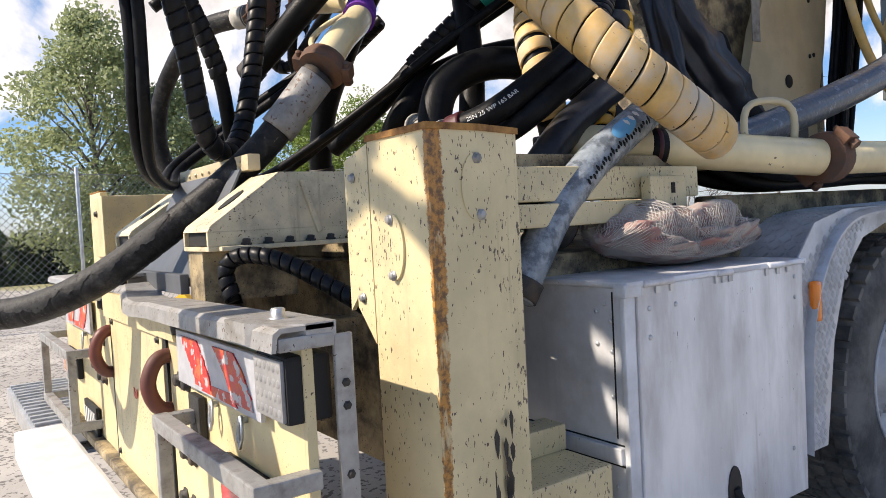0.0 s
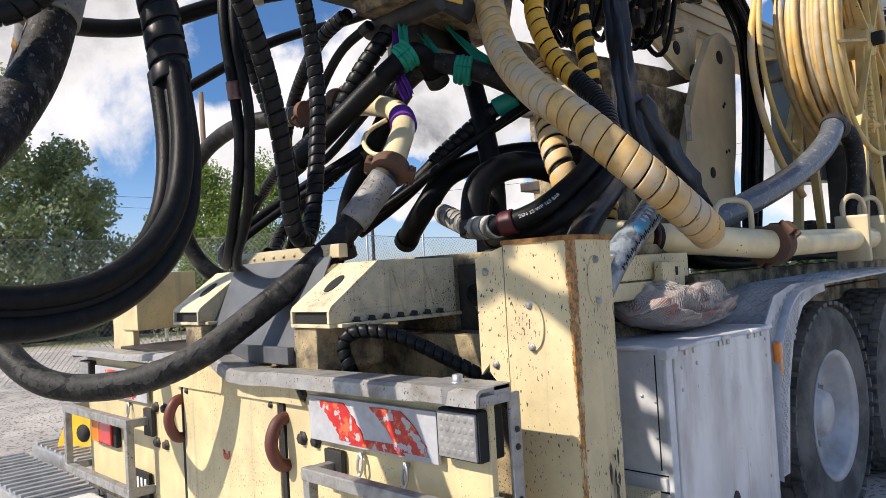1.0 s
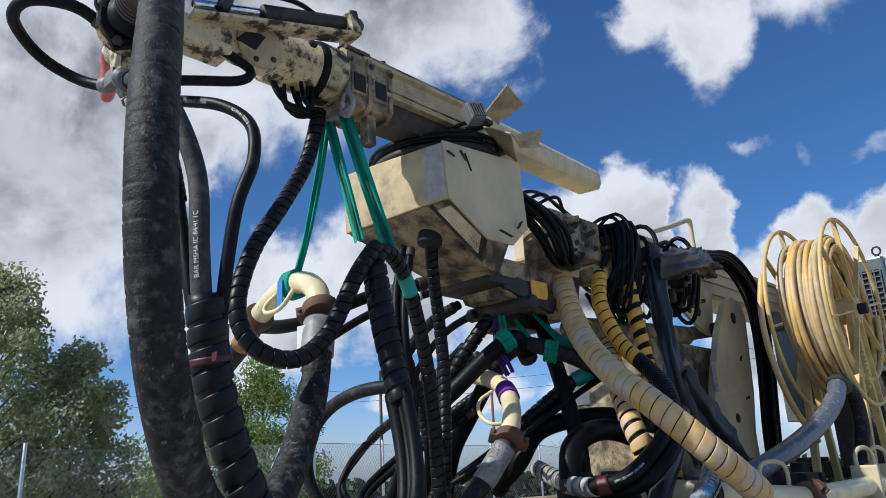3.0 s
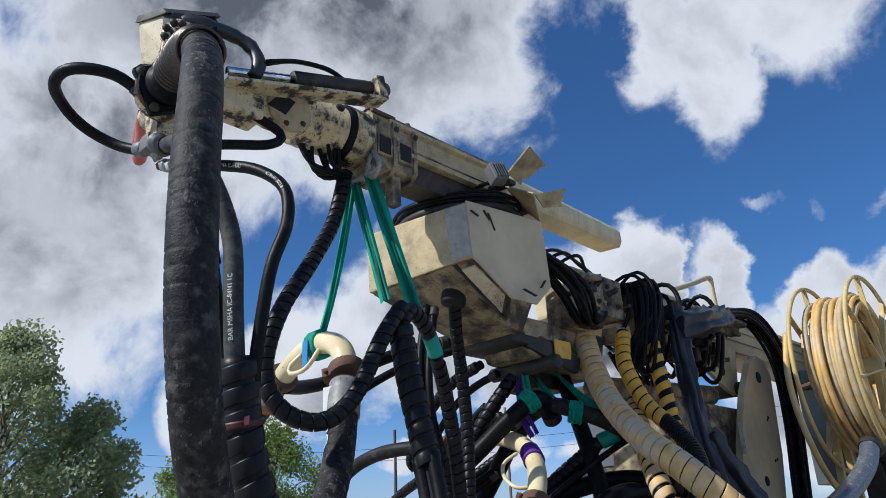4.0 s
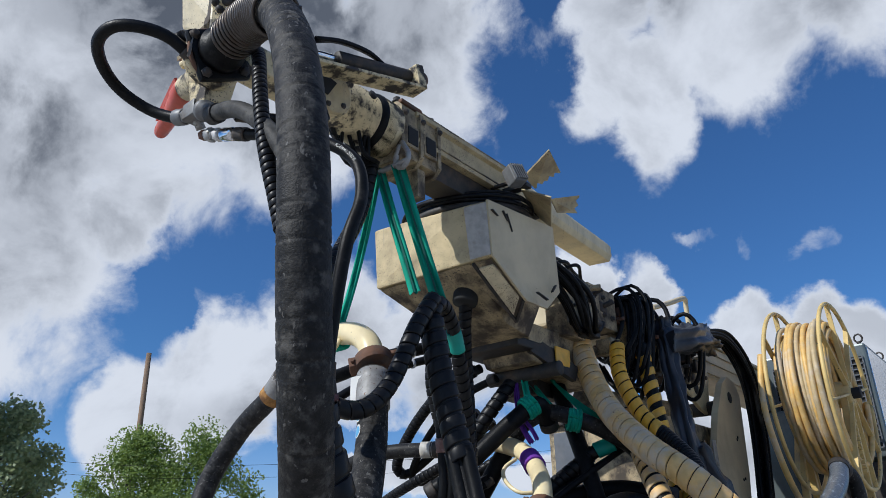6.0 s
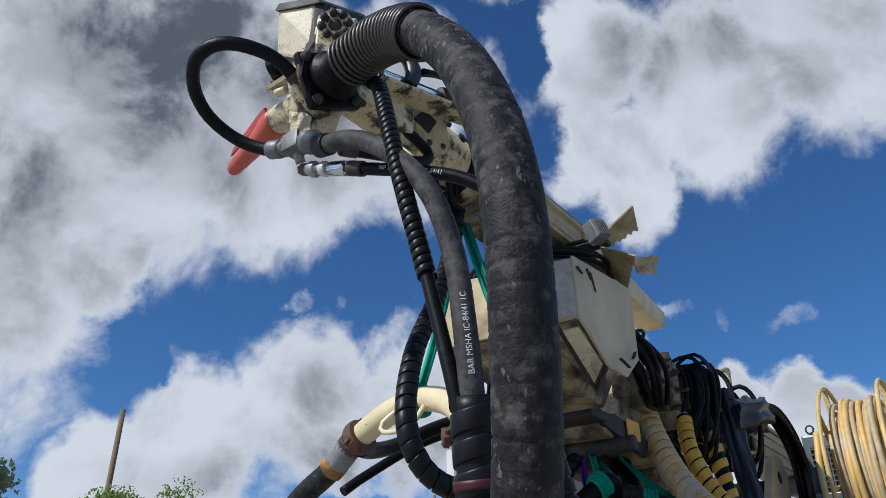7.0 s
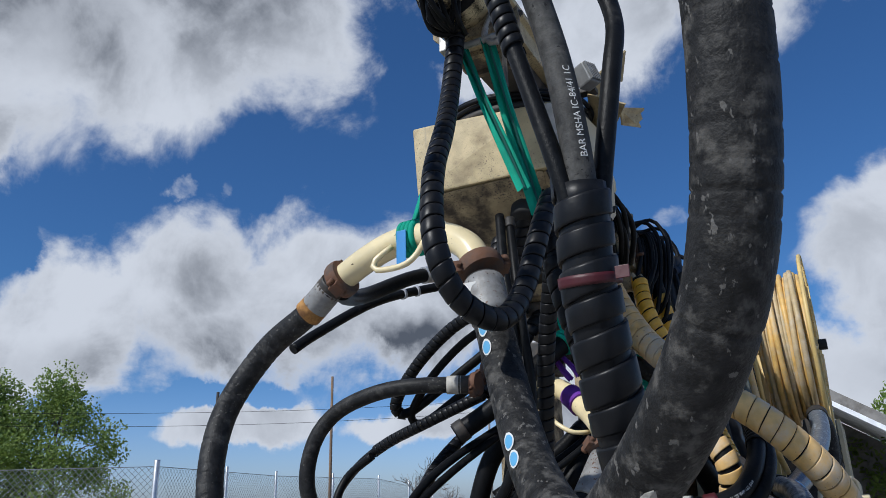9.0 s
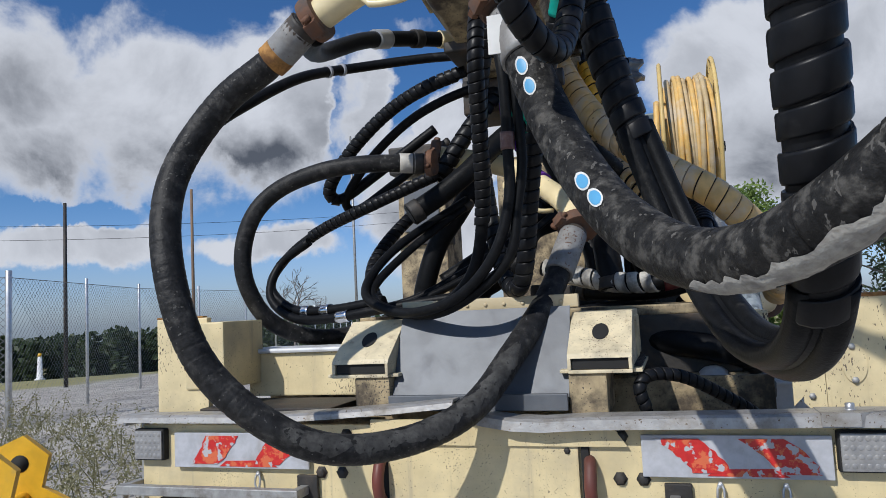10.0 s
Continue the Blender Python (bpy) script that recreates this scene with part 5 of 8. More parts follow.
part("cylinder_cap", rod(bmesh.new(), CYL1 - Vector((0.06, 0, 0)), CYL1 + Vector((0.05, 0, -0.02)), 0.03, 14), rust, cyl)

# ---- nozzle head ----
head = part("nozzle_head", bmesh.new(), cream_oily, boom, "grimy cream spray head with motor housings")
# cream core: nozzle barrel, square foot, round flange and cheek
bm = bmesh.new()
lathe(bm, (0.19, -1.345, 3.035), (0.44, -1.39, 2.965), [(0, 0.040), (0.06, 0.047), (0.42, 0.049), (0.5, 0.056), (1, 0.062)], 28)
hull_pts = [(0.33, -1.42, 2.97), (0.45, -1.42, 2.95), (0.33, -1.31, 2.98), (0.45, -1.31, 2.96), (0.345, -1.41, 2.86), (0.43, -1.41, 2.845), (0.345, -1.315, 2.89), (0.43, -1.315, 2.88)]
hull(bm, hull_pts)
lathe(bm, (0.435, -1.405, 2.985), (0.475, -1.415, 2.985), [(0, 0.085), (0.15, 0.098), (0.85, 0.098), (1, 0.09)], 36)
m, l = axis_frame((0.455, -1.36, 2.98), (0.47, -1.375, 3.27))
box(bm, (-0.062, -0.03, 0), (0.062, 0.03, l), 0.008, m)
box(bm, (0.41, -1.32, 2.99), (0.53, -1.06, 3.09), 0.012)
prism(bm, [(0, 0), (0.10, 0.01), (0.10, 0.05), (0.03, 0.075)], (0.30, -1.385, 2.95), (0.9, -0.1, -0.3), (0.1, -0.5, 0.7), 0.012)
core = bevelled(bm, 0.004)
core.to_mesh(head.data)
core.free()
bm = tube(bmesh.new(), Line([Vector((0.478, -1.415, 2.985)) + Vector((0.02 * 0, 0.096 * math.cos(a), 0.096 * math.sin(a))) for a in [1.6 + 0.11 * k for k in range(24)]], 0.01), 0.008, seg=8)
part("flange_gasket", bm, rust, head)
# motor housing: weathered faceted box with a dark cap
front = [Vector(p) for p in ((0.272, -1.462, 3.375), (0.41, -1.425, 3.345), (0.40, -1.405, 3.20), (0.345, -1.40, 3.165), (0.245, -1.425, 3.22))]
back = [p + Vector((0.02, 0.20, 0.075)) for p in front]
bm = hull(bmesh.new(), front + back)
housing = part("motor_housing", bevelled(bm, 0.012), cream_sooty, head, "weathered flat-sided motor housing")
bm = hull(bmesh.new(), [p + o for p in (front[0], front[1], back[0], back[1]) for o in (Vector((-0.008, -0.008, -0.006)), Vector((0.004, -0.006, 0.022)))] + [front[1] + Vector((0.03, 0, -0.01)), back[1] + Vector((0.03, 0, -0.01))])
part("cap_plate", bevelled(bm, 0.004), steel_dark, head)
bm = hull(bmesh.new(), [front[1] + Vector((0.0, 0.0, 0.0)), front[2] + Vector((0.004, -0.004, 0)), front[3] + Vector((0.0, -0.004, -0.012)), back[1], back[2], back[3] + Vector((0, 0, -0.012)), front[1] + Vector((0.035, 0.02, 0)), front[2] + Vector((0.03, 0.02, 0)), back[2] + Vector((0.03, 0, 0))])
part("housing_side", bevelled(bm, 0.006), steel_dark, head, "dark housing side")
# black wedge under the motor housing, painted shade for the gap there
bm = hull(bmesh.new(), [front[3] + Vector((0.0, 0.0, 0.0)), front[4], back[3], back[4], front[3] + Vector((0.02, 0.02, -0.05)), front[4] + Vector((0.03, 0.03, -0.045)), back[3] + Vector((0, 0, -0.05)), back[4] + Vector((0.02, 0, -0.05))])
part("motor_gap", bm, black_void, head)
# bolted motor flange facing outwards
fc, fn = Vector((0.492, -1.405, 3.222)), Vector((0.62, -0.75, -0.22)).normalized()
bm = lathe(bmesh.new(), fc - fn * 0.05, fc, [(0, 0.052), (0.6, 0.058), (1, 0.056)], 32)
lathe(bm, fc - fn * 0.16, fc - fn * 0.05, [(0, 0.07), (1, 0.07)], 24)
part("motor_flange", bm, cream_oily, head)
fu = fn.orthogonal().normalized()
fv = fn.cross(fu)
bm = bmesh.new()
for k in range(8):
    a = 2 * math.pi * k / 8 + 0.2
    bolt(bm, fc + fu * 0.041 * math.cos(a) + fv * 0.041 * math.sin(a), fn, 0.011, 0.018)
lathe(bm, fc, fc + fn * 0.006, [(0, 0.021), (1, 0.019)], 18)
pieces("flange_bolt", bm, steel_dark, head)
# square black clamp flange and collar of the concrete line
sm = axis_frame((0.480, -1.415, 2.985), (0.52, -1.424, 2.983))[0] @ Euler((0, 0, radians(24))).to_matrix().to_4x4()
bm = box(bmesh.new(), (-0.088, -0.088, 0.0), (0.088, 0.088, 0.034), 0.016, sm)
lathe(bm, (0.51, -1.422, 2.984), (0.60, -1.440, 2.986), [(0, 0.074), (0.35, 0.076), (0.45, 0.064), (1, 0.062)], 28)
flange2 = part("clamp_flange", bm, rubber, head, "black square clamp flange")
bm = bmesh.new()
for sx, sy in ((1, 1), (1, -1), (-1, 1), (-1, -1)):
    p = sm @ Vector((0.066 * sx, 0.066 * sy, 0.034))
    bolt(bm, p, (0.97, -0.21, 0), 0.013, 0.016)
pieces("clamp_bolt", bm, steel_dark, flange2)
part("clamp_lever", hull(bmesh.new(), [(0.485, -1.50, 3.03), (0.50, -1.51, 3.04), (0.485, -1.515, 2.93), (0.495, -1.525, 2.925), (0.475, -1.49, 2.97)]), aluminium, head, "bright clamp lever")
# drum and plate below the housing
bm = lathe(bmesh.new(), (0.165, -1.375, 3.225), (0.25, -1.33, 3.235), [(0, 0.026), (0.15, 0.034), (0.4, 0.034), (0.5, 0.028), (1, 0.03)], 20)
lathe(bm, (0.20, -1.41, 3.20), (0.23, -1.40, 3.205), [(0, 0.03), (1, 0.03)], 18)
part("end_drum", bm, rubber, head)
bm = bmesh.new()
sheet(bm, [(0.150, -1.374, 3.160), (0.32, -1.42, 3.10), (0.42, -1.41, 3.085), (0.43, -1.28, 3.14), (0.17, -1.26, 3.22)], 0.014)
sheet(bm, [(0.150, -1.374, 3.160), (0.17, -1.26, 3.22), (0.17, -1.255, 3.25), (0.150, -1.37, 3.195)], 0.01)
sheet(bm, [(0.33, -1.44, 3.10), (0.42, -1.43, 3.13), (0.44, -1.40, 3.16), (0.40, -1.42, 3.07)], 0.012)
pieces("mount_plate", bm, cream_grime_shade, head)
part("plate_stop", rod(bmesh.new(), (0.235, -1.40, 3.085), (0.27, -1.39, 3.09), 0.014, 12), cream, head)
# red nozzle with moulded fin
bm = lathe(bmesh.new(), (0.20, -1.347, 3.033), (-0.216, -1.215, 3.075), [(0, 0.043), (0.05, 0.047), (0.18, 0.047), (0.24, 0.042), (0.6, 0.033), (0.93, 0.028), (0.98, 0.024), (1, 0.016)], 28)
prism(bm, [(0, 0.0), (0.34, 0.0), (0.30, 0.012), (0.06, 0.026), (0, 0.026)], (0.15, -1.36, 3.065), (-0.945, 0.30, 0.09), (0.0, -0.45, 0.85), 0.010)
part("spray_nozzle", bm, red_plastic, head, "red rubber spray nozzle")
# elbow and hose ends
bm = boxed((0.315, -1.42, 2.815), (0.385, -1.36, 2.875), 0.008)
lathe(bm, (0.385, -1.392, 2.838), (0.455, -1.395, 2.800), [(0, 0.026), (0.25, 0.026), (0.28, 0.036), (0.55, 0.036), (0.58, 0.031), (1, 0.031)], 20)
lathe(bm, (0.32, -1.385, 2.852), (0.275, -1.38, 2.866), [(0, 0.024), (0.4, 0.024), (0.45, 0.028), (1, 0.027)], 6)
lathe(bm, (0.35, -1.39, 2.87), (0.355, -1.385, 2.915), [(0, 0.022), (1, 0.022)], 14)
part("elbow_fitting", bm, elbow_grey, head, "grey steel elbow fitting")
bm = lathe(bmesh.new(), (0.275, -1.38, 2.866), (0.225, -1.388, 2.878), [(0, 0.027), (0.1, 0.029), (0.9, 0.029), (1, 0.026)], 20)
part("hose_ferrule", bm, elbow_grey, head)
fa_, fb_ = Vector((0.333, -1.345, 2.785)), Vector((0.545, -1.352, 2.70))
fd = (fb_ - fa_).normalized()
for a0, a1, r, n, mat in ((0.0, 0.03, 0.019, 6, rust), (0.03, 0.045, 0.016, 16, steel_worn), (0.045, 0.08, 0.025, 6, steel_worn), (0.08, 0.10, 0.019, 16, elbow_grey), (0.10, 0.13, 0.023, 6, aluminium), (0.13, 0.145, 0.018, 16, steel_worn), (0.145, 0.215, 0.0225, 20, chrome)):
    part("hose_fitting", lathe(bmesh.new(), fa_ + fd * a0, fa_ + fd * a1, [(0, r * 0.92), (0.12, r), (0.88, r), (1, r * 0.92)], n), mat, head, "hydraulic hose fitting")
bm = lathe(bmesh.new(), (0.34, -1.355, 2.80), (0.345, -1.385, 2.835), [(0, 0.017), (1, 0.017)], 6)
part("adapter", bm, steel_worn, head)
bm = bmesh.new()
tube(bm, Line([(0.40, -1.36, 3.325), (0.45, -1.345, 3.335), (0.50, -1.235, 3.316), (0.54, -1.147, 3.273), (0.57, -1.118, 3.19), (0.56, -1.13, 3.13)], 0.02), 0.026, seg=14, swell=lambda s: 1 + 0.08 * math.sin(s * 70) + 0.05 * math.sin(s * 153))
part("boot_hose", bm, tarp, head, "black wrapped cable boot")
bm = bmesh.new()
for k in range(4):
    tube(bm, Line([(0.40 + 0.015 * k, -1.36, 3.14), (0.44 + 0.02 * k, -1.34 + 0.01 * k, 3.20), (0.45 + 0.02 * k, -1.28, 3.30), (0.44, -1.22, 3.36)], 0.02), 0.011, seg=8)
pieces("motor_hose", bm, rubber, head)
bm = bmesh.new()
for k in range(3):
    tube(bm, Line([(0.57 + 0.012 * k, -1.10, 3.195), (0.57 + 0.015 * k, -0.98, 3.265 - 0.008 * k), (0.57 + 0.015 * k, -0.85, 3.30 - 0.010 * k), (0.59, -0.78, 3.285), (0.60, -0.74, 3.26)], 0.02), 0.009, seg=8)
pieces("cylinder_hose", bm, rubber, boom)
# hoses and valves hanging under the swivel
bm = bmesh.new()
rng = random.Random(11)
for k in range(10):
    a = on_boom(-0.26 + 0.02 * k, -0.04 + 0.09 * rng.random(), -0.10)
    b = Vector((0.29 + rng.uniform(-0.03, 0.03), -0.52 + rng.uniform(-0.03, 0.03), 3.04))
    tube(bm, Line([a, (a + b) / 2 + Vector((rng.uniform(-0.05, 0.05), rng.uniform(-0.08, 0.02), -0.06)), b], 0.02), rng.uniform(0.008, 0.013), seg=8)
pieces("swivel_hose", bm, rubber, boom)

# ---- linkage under and behind the turret ----
bm = hull(bmesh.new(), [(-0.12, 0.70, 2.62), (0.24, 0.70, 2.62), (-0.12, 1.5, 2.62), (0.24, 1.5, 2.62), (-0.10, 0.80, 2.42), (0.22, 0.80, 2.42), (-0.10, 1.45, 2.36), (0.22, 1.45, 2.36)])
part("linkage", bevelled(bm, 0.01), cream_grime_shade, boom)
bm = bmesh.new()
box(bm, (-0.16, 0.62, 2.47), (0.24, 1.05, 2.52), 0.01)
box(bm, (-0.20, 1.05, 2.30), (0.05, 1.35, 2.50), 0.01)
rod(bm, (-0.15, 0.9, 2.38), (0.32, 0.9, 2.38), 0.04, 16)
prism(bm, [(0, 0), (0.4, -0.03), (0.42, 0.06), (0.1, 0.09)], (0.22, 0.75, 2.46), (0.1, 0.95, -0.2), (0, 0.2, 0.9), 0.03)
pieces("linkage_plate", bm, steel_dark, boom)
part("warning_patch", boxed((0.262, 0.95, 2.42), (0.270, 1.10, 2.52), 0.002), guard_yellow, boom)
# main arm running forward over the truck
bm = bmesh.new()
box(bm, (-0.15, 1.35, 2.78), (0.15, 6.6, 3.08), 0.02)
arm = part("main_arm", bm, cream_pale, boom)
bm = bmesh.new()
for z in (2.83, 2.93, 3.02):
    box(bm, (0.15, 2.6, z - 0.015), (0.165, 6.6, z + 0.015), 0.004)
box(bm, (-0.17, 2.4, 3.08), (0.17, 6.6, 3.11), 0.006)
pieces("arm_rib", bm, cream_pale, arm)
bm = bmesh.new()
prism(bm, [(2.5, 2.79), (3.52, 2.84), (3.44, 2.52), (3.38, 2.45), (3.25, 2.48), (2.86, 2.65), (2.5, 2.68)], (0.16, 0, 0), (0, 1, 0), (0, 0, 1), 0.03)
hb = part("hinge_bracket", bevelled(bm, 0.006), cream, boom)
bm = bmesh.new()
for y, r in ((3.056, 0.036), (3.203, 0.046)):
    rod(bm, (0.172, y, 2.63), (0.180, y, 2.63), r, 18)
pieces("bracket_hole", bm, black_void, hb)
part("arm_pin", rod(bmesh.new(), (-0.2, 3.42, 2.50), (0.25, 3.42, 2.50), 0.055, 18), steel_dark, boom)
bm = boxed((-0.05, 1.7, 2.26), (0.10, 3.3, 2.36), 0.02)
part("lift_cylinder", rod(bmesh.new(), (0.05, 1.6, 2.35), (0.05, 3.2, 2.45), 0.075, 20), cream_grime_shade, boom)
bm.free()
# handrail on the arm
bm = bmesh.new()
tube(bm, Line([(0.10, 2.74, 3.20), (0.10, 3.10, 3.325), (0.10, 3.42, 3.445), (0.10, 3.47, 3.44), (0.09, 3.49, 3.38), (0.08, 3.52, 3.10)], 0.03), 0.022, seg=8)
part("handrail", bm, cream_pale, boom)

# valve bank and hydraulic clutter on the arm
valve = thing("valve_bank", (0.15, 1.8, 2.75), "grimy hydraulic valve bank with many black hoses", "valve bank")
bm = bmesh.new()
rng = random.Random(5)
for k in range(64):
    x, y, z = rng.uniform(0.12, 0.36), rng.uniform(1.15, 2.9), rng.uniform(2.58, 2.92)
    s = [rng.uniform(0.018, 0.055) for _ in range(3)]
    box(bm, (x - s[0], y - s[1], z - s[2]), (x + s[0], y + s[1], z + s[2]), 0.008, Matrix())
    if k % 2:
        rod(bm, (x, y, z), (x + 0.10, y + rng.uniform(-0.05, 0.05), z + rng.uniform(-0.02, 0.04)), rng.uniform(0.010, 0.02), 10)
    if k % 8 == 7:
        pieces("valve_block", bm, (steel_dark, cream_grime_shade, rust, steel_dark, steel_worn)[k // 8 % 5], valve)
        bm = bmesh.new()
for y0, y1, z0, z1, x1 in ((1.28, 1.62, 2.72, 2.97, 0.33), (1.95, 2.35, 2.66, 2.9, 0.30), (1.05, 1.25, 2.60, 2.86, 0.30)):
    vp = part("valve_plate", boxed((0.16, y0, z0), (x1, y1, z1), 0.008), cream_grime_shade, valve)
    bm = bmesh.new()
    for i in range(3):
        for j in range(2):
            bolt(bm, (x1, y0 + (y1 - y0) * (0.2 + 0.3 * i), z0 + (z1 - z0) * (0.3 + 0.45 * j)), (1, 0, 0), rng.uniform(0.008, 0.02), 0.02)
    pieces("plate_bolt", bm, steel_dark, vp)
for k in range(26):
    bm = bmesh.new()
    y = rng.gauss(1.72, 0.10) if k < 18 else rng.uniform(1.9, 2.7)
    drop = rng.uniform(0.25, 0.55)
    x = rng.uniform(0.25, 0.42)
    tube(bm, Line([(x - 0.15, y + rng.uniform(-0.1, 0.1), 2.93), (x, y + 0.02, 2.98 + rng.uniform(-0.03, 0.05)), (x + 0.08, y + 0.05, 2.95), (x + 0.10, y + 0.03, 2.78), (x + 0.05, y + rng.uniform(-0.08, 0.08), 2.92 - drop), (x - 0.05, y + 0.04, 2.88 - drop), (x - 0.16, y + 0.08, 2.86 - drop * 0.6)], 0.03), rng.uniform(0.011, 0.018), seg=8, step=0.04)
    part("valve_hose", bm, rubber, valve)
for k in range(3):
    bm = bmesh.new()
    tube(bm, Line([(0.15, 0.85 + 0.1 * k, 2.95), (0.25 + 0.03 * k, 1.0 + 0.1 * k, 3.06), (0.2, 1.30 + 0.08 * k, 3.10 - 0.03 * k), (0.18, 1.75, 2.98)], 0.03), 0.011, seg=8)
    part("arched_hose", bm, rubber, valve)
# bundle from the turret down to the valve bank
for k in range(12):
    bm = bmesh.new()
    o = Vector((rng.uniform(-0.05, 0.05), rng.uniform(-0.05, 0.05), rng.uniform(-0.03, 0.03)))
    tube(bm, Line([Vector((0.30, 0.72, 2.98)) + o, Vector((0.40, 0.95, 2.78)) + o * 1.6, Vector((0.36, 1.15, 2.62)) + o, Vector((0.33, 1.30, 2.70)) + o], 0.03), rng.uniform(0.010, 0.016), seg=8, step=0.04)
    part("turret_hose", bm, rubber, valve)

# tarpaulin sleeve and drape beside the arm
cover = thing("tarpaulin_cover", (0.5, 1.95, 1.7), "black tarpaulin tied round hanging hoses", "tarpaulin")


def cloth(points, width, depth, seed):
    rng2 = random.Random(seed)
    line = Line(points, 0.03)
    bm = bmesh.new()
    seg = 26
    n = max(2, round(line.length / 0.03))
    ph = [rng2.uniform(0, 6.28) for _ in range(4)]
    rings = []
    for i in range(n + 1):
        s = line.length * i / n
        row = []
        for k in range(seg):
            a = 2 * math.pi * k / seg
            fold = 1 + 0.24 * math.sin(5 * a + ph[0] + s * 3) + 0.15 * math.sin(8 * a + ph[1] - s * 6) + 0.09 * math.sin(s * 31 + ph[2] + 2 * a) + 0.05 * math.sin(s * 58 + 3 * a)
            p, t, u, v = line.at(s)
            row.append(bm.verts.new(p + u * math.cos(a) * width * fold + v * math.sin(a) * depth * fold))
        rings.append(row)
    for a, b in zip(rings, rings[1:]):
        for k in range(seg):
            bm.faces.new((a[k], a[(k + 1) % seg], b[(k + 1) % seg], b[k])).smooth = True
    bm.faces.new(rings[0]); bm.faces.new(list(reversed(rings[-1])))
    return bm


part("drape", cloth([(0.45, 2.02, 2.86), (0.48, 1.98, 2.6), (0.53, 1.92, 2.3), (0.58, 1.86, 2.02), (0.62, 1.88, 1.75), (0.66, 1.95, 1.48)], 0.05, 0.06, 1), tarp, cover)
part("drape_foot", cloth([(0.57, 1.90, 2.02), (0.62, 2.02, 1.82), (0.66, 2.18, 1.62), (0.66, 2.36, 1.45)], 0.085, 0.075, 5), tarp, cover)
part("wrapped_sleeve", cloth([(0.48, 1.95, 2.70), (0.56, 2.2, 2.76), (0.50, 2.5, 2.84), (0.40, 2.9, 2.90), (0.36, 3.1, 2.92)], 0.08, 0.085, 2), tarp, cover)
for k in range(14):
    bm = bmesh.new()
    o = Vector((rng.uniform(-0.05, 0.05), rng.uniform(-0.12, 0.12), rng.uniform(-0.05, 0.05)))
    tube(bm, Line([Vector((0.34, 2.9, 2.98)) + o, Vector((0.42, 3.3, 3.02)) + o, Vector((0.46, 3.62, 2.75)) + o, Vector((0.44, 3.72, 2.3)) + o, Vector((0.42, 3.66, 1.75)) + o, Vector((0.42, 3.60, 1.38)) + o * 0.8], 0.04), rng.uniform(0.012, 0.018), seg=8, step=0.05)
    part("hanging_hose", bm, rubber, cover)

# ---- standing support plate ----
sup = thing("support_plate", (0.3, 3.2, 1.33), "tall pale cream steel support plate", "steel plate")
bm = bmesh.new()
prism(bm, [(2.86, 1.33), (2.86, 1.66), (2.98, 2.05), (3.17, 2.42), (3.38, 2.68), (3.52, 2.75), (3.66, 2.72), (3.74, 2.62), (3.66, 2.0), (3.56, 1.66), (3.56, 1.33)], (0.30, 0, 0), (0, 1, 0), (0, 0, 1), 0.05)
sp = part("plate", bevelled(bm, 0.008), cream_pale, sup)
bm = rod(bmesh.new(), (0.324, 3.49, 2.576), (0.330, 3.49, 2.576), 0.045, 20)
rod(bm, (0.324, 3.28, 1.80), (0.330, 3.28, 1.80), 0.035, 18)
for y, z in ((3.5, 2.25), (3.52, 2.27), (3.5, 1.95), (3.54, 1.96)):
    rod(bm, (0.324, y, z), (0.330, y, z), 0.012, 8)
pieces("plate_hole", bm, black_void, sp)
part("stamp", boxed((0.324, 2.95, 1.98), (0.330, 3.02, 2.20), 0.002), steel_worn, sp)
bm = boxed((-0.35, 2.35, 1.33), (0.20, 3.9, 2.34), 0.02)
col = part("column", bm, cream_grime_shade, boom)
part("column_hole", prism(bmesh.new(), [(0.11 * math.cos(a), 0.19 * math.sin(a)) for a in [2 * math.pi * k / 28 for k in range(28)]], (0.201, 2.86, 1.86), (0, 1, 0), (0, 0, 1), 0.010), black_void, col)
bm = bmesh.new()
for k in range(18):
    x, y, z = rng.uniform(0.0, 0.8), rng.uniform(1.2, 4.6), 1.33
    s = [rng.uniform(0.04, 0.12) for _ in range(3)]
    box(bm, (x - s[0], y - s[1], z), (x + s[0], y + s[1], z + s[2] * 1.6), 0.01)
pieces("deck_fitting", bm, steel_dark, truck)

# ---- hose reel ----
reel = thing("hose_reel", (0.85, 3.77, 1.33), "faded yellow hose reel full of yellow hose", "hose reel")
RC = Vector((0.93, 3.82, 2.54))
bm = bmesh.new()
for x in (0.76, 1.15):
    ring = [RC + Vector((x - 0.955, 0.70 * math.cos(a), 0.70 * math.sin(a))) for a in [2 * math.pi * k / 40 for k in range(41)]]
    tube(bm, Line(ring, 0.05), 0.016, seg=10, step=0.05)
pieces("rim_ring", bm, reel_paint, reel)
for x in (0.76, 1.15):
    for k in range(8):
        a = 2 * math.pi * k / 8 + 0.2
        bm = bmesh.new()
        m, l = axis_frame(RC + Vector((x - 0.955, 0.06 * math.cos(a), 0.06 * math.sin(a))), RC + Vector((x - 0.955, 0.70 * math.cos(a), 0.70 * math.sin(a))))
        box(bm, (-0.018, -0.008, 0), (0.018, 0.008, l), 0.003, m)
        part("spoke", bm, reel_paint, reel)
part("hub", rod(bmesh.new(), RC + Vector((-0.22, 0, 0)), RC + Vector((0.21, 0, 0)), 0.10, 24), reel_paint, reel)
part("axle", rod(bmesh.new(), RC + Vector((0.19, 0, 0)), RC + Vector((0.27, 0, 0)), 0.042, 18), black_void, reel)
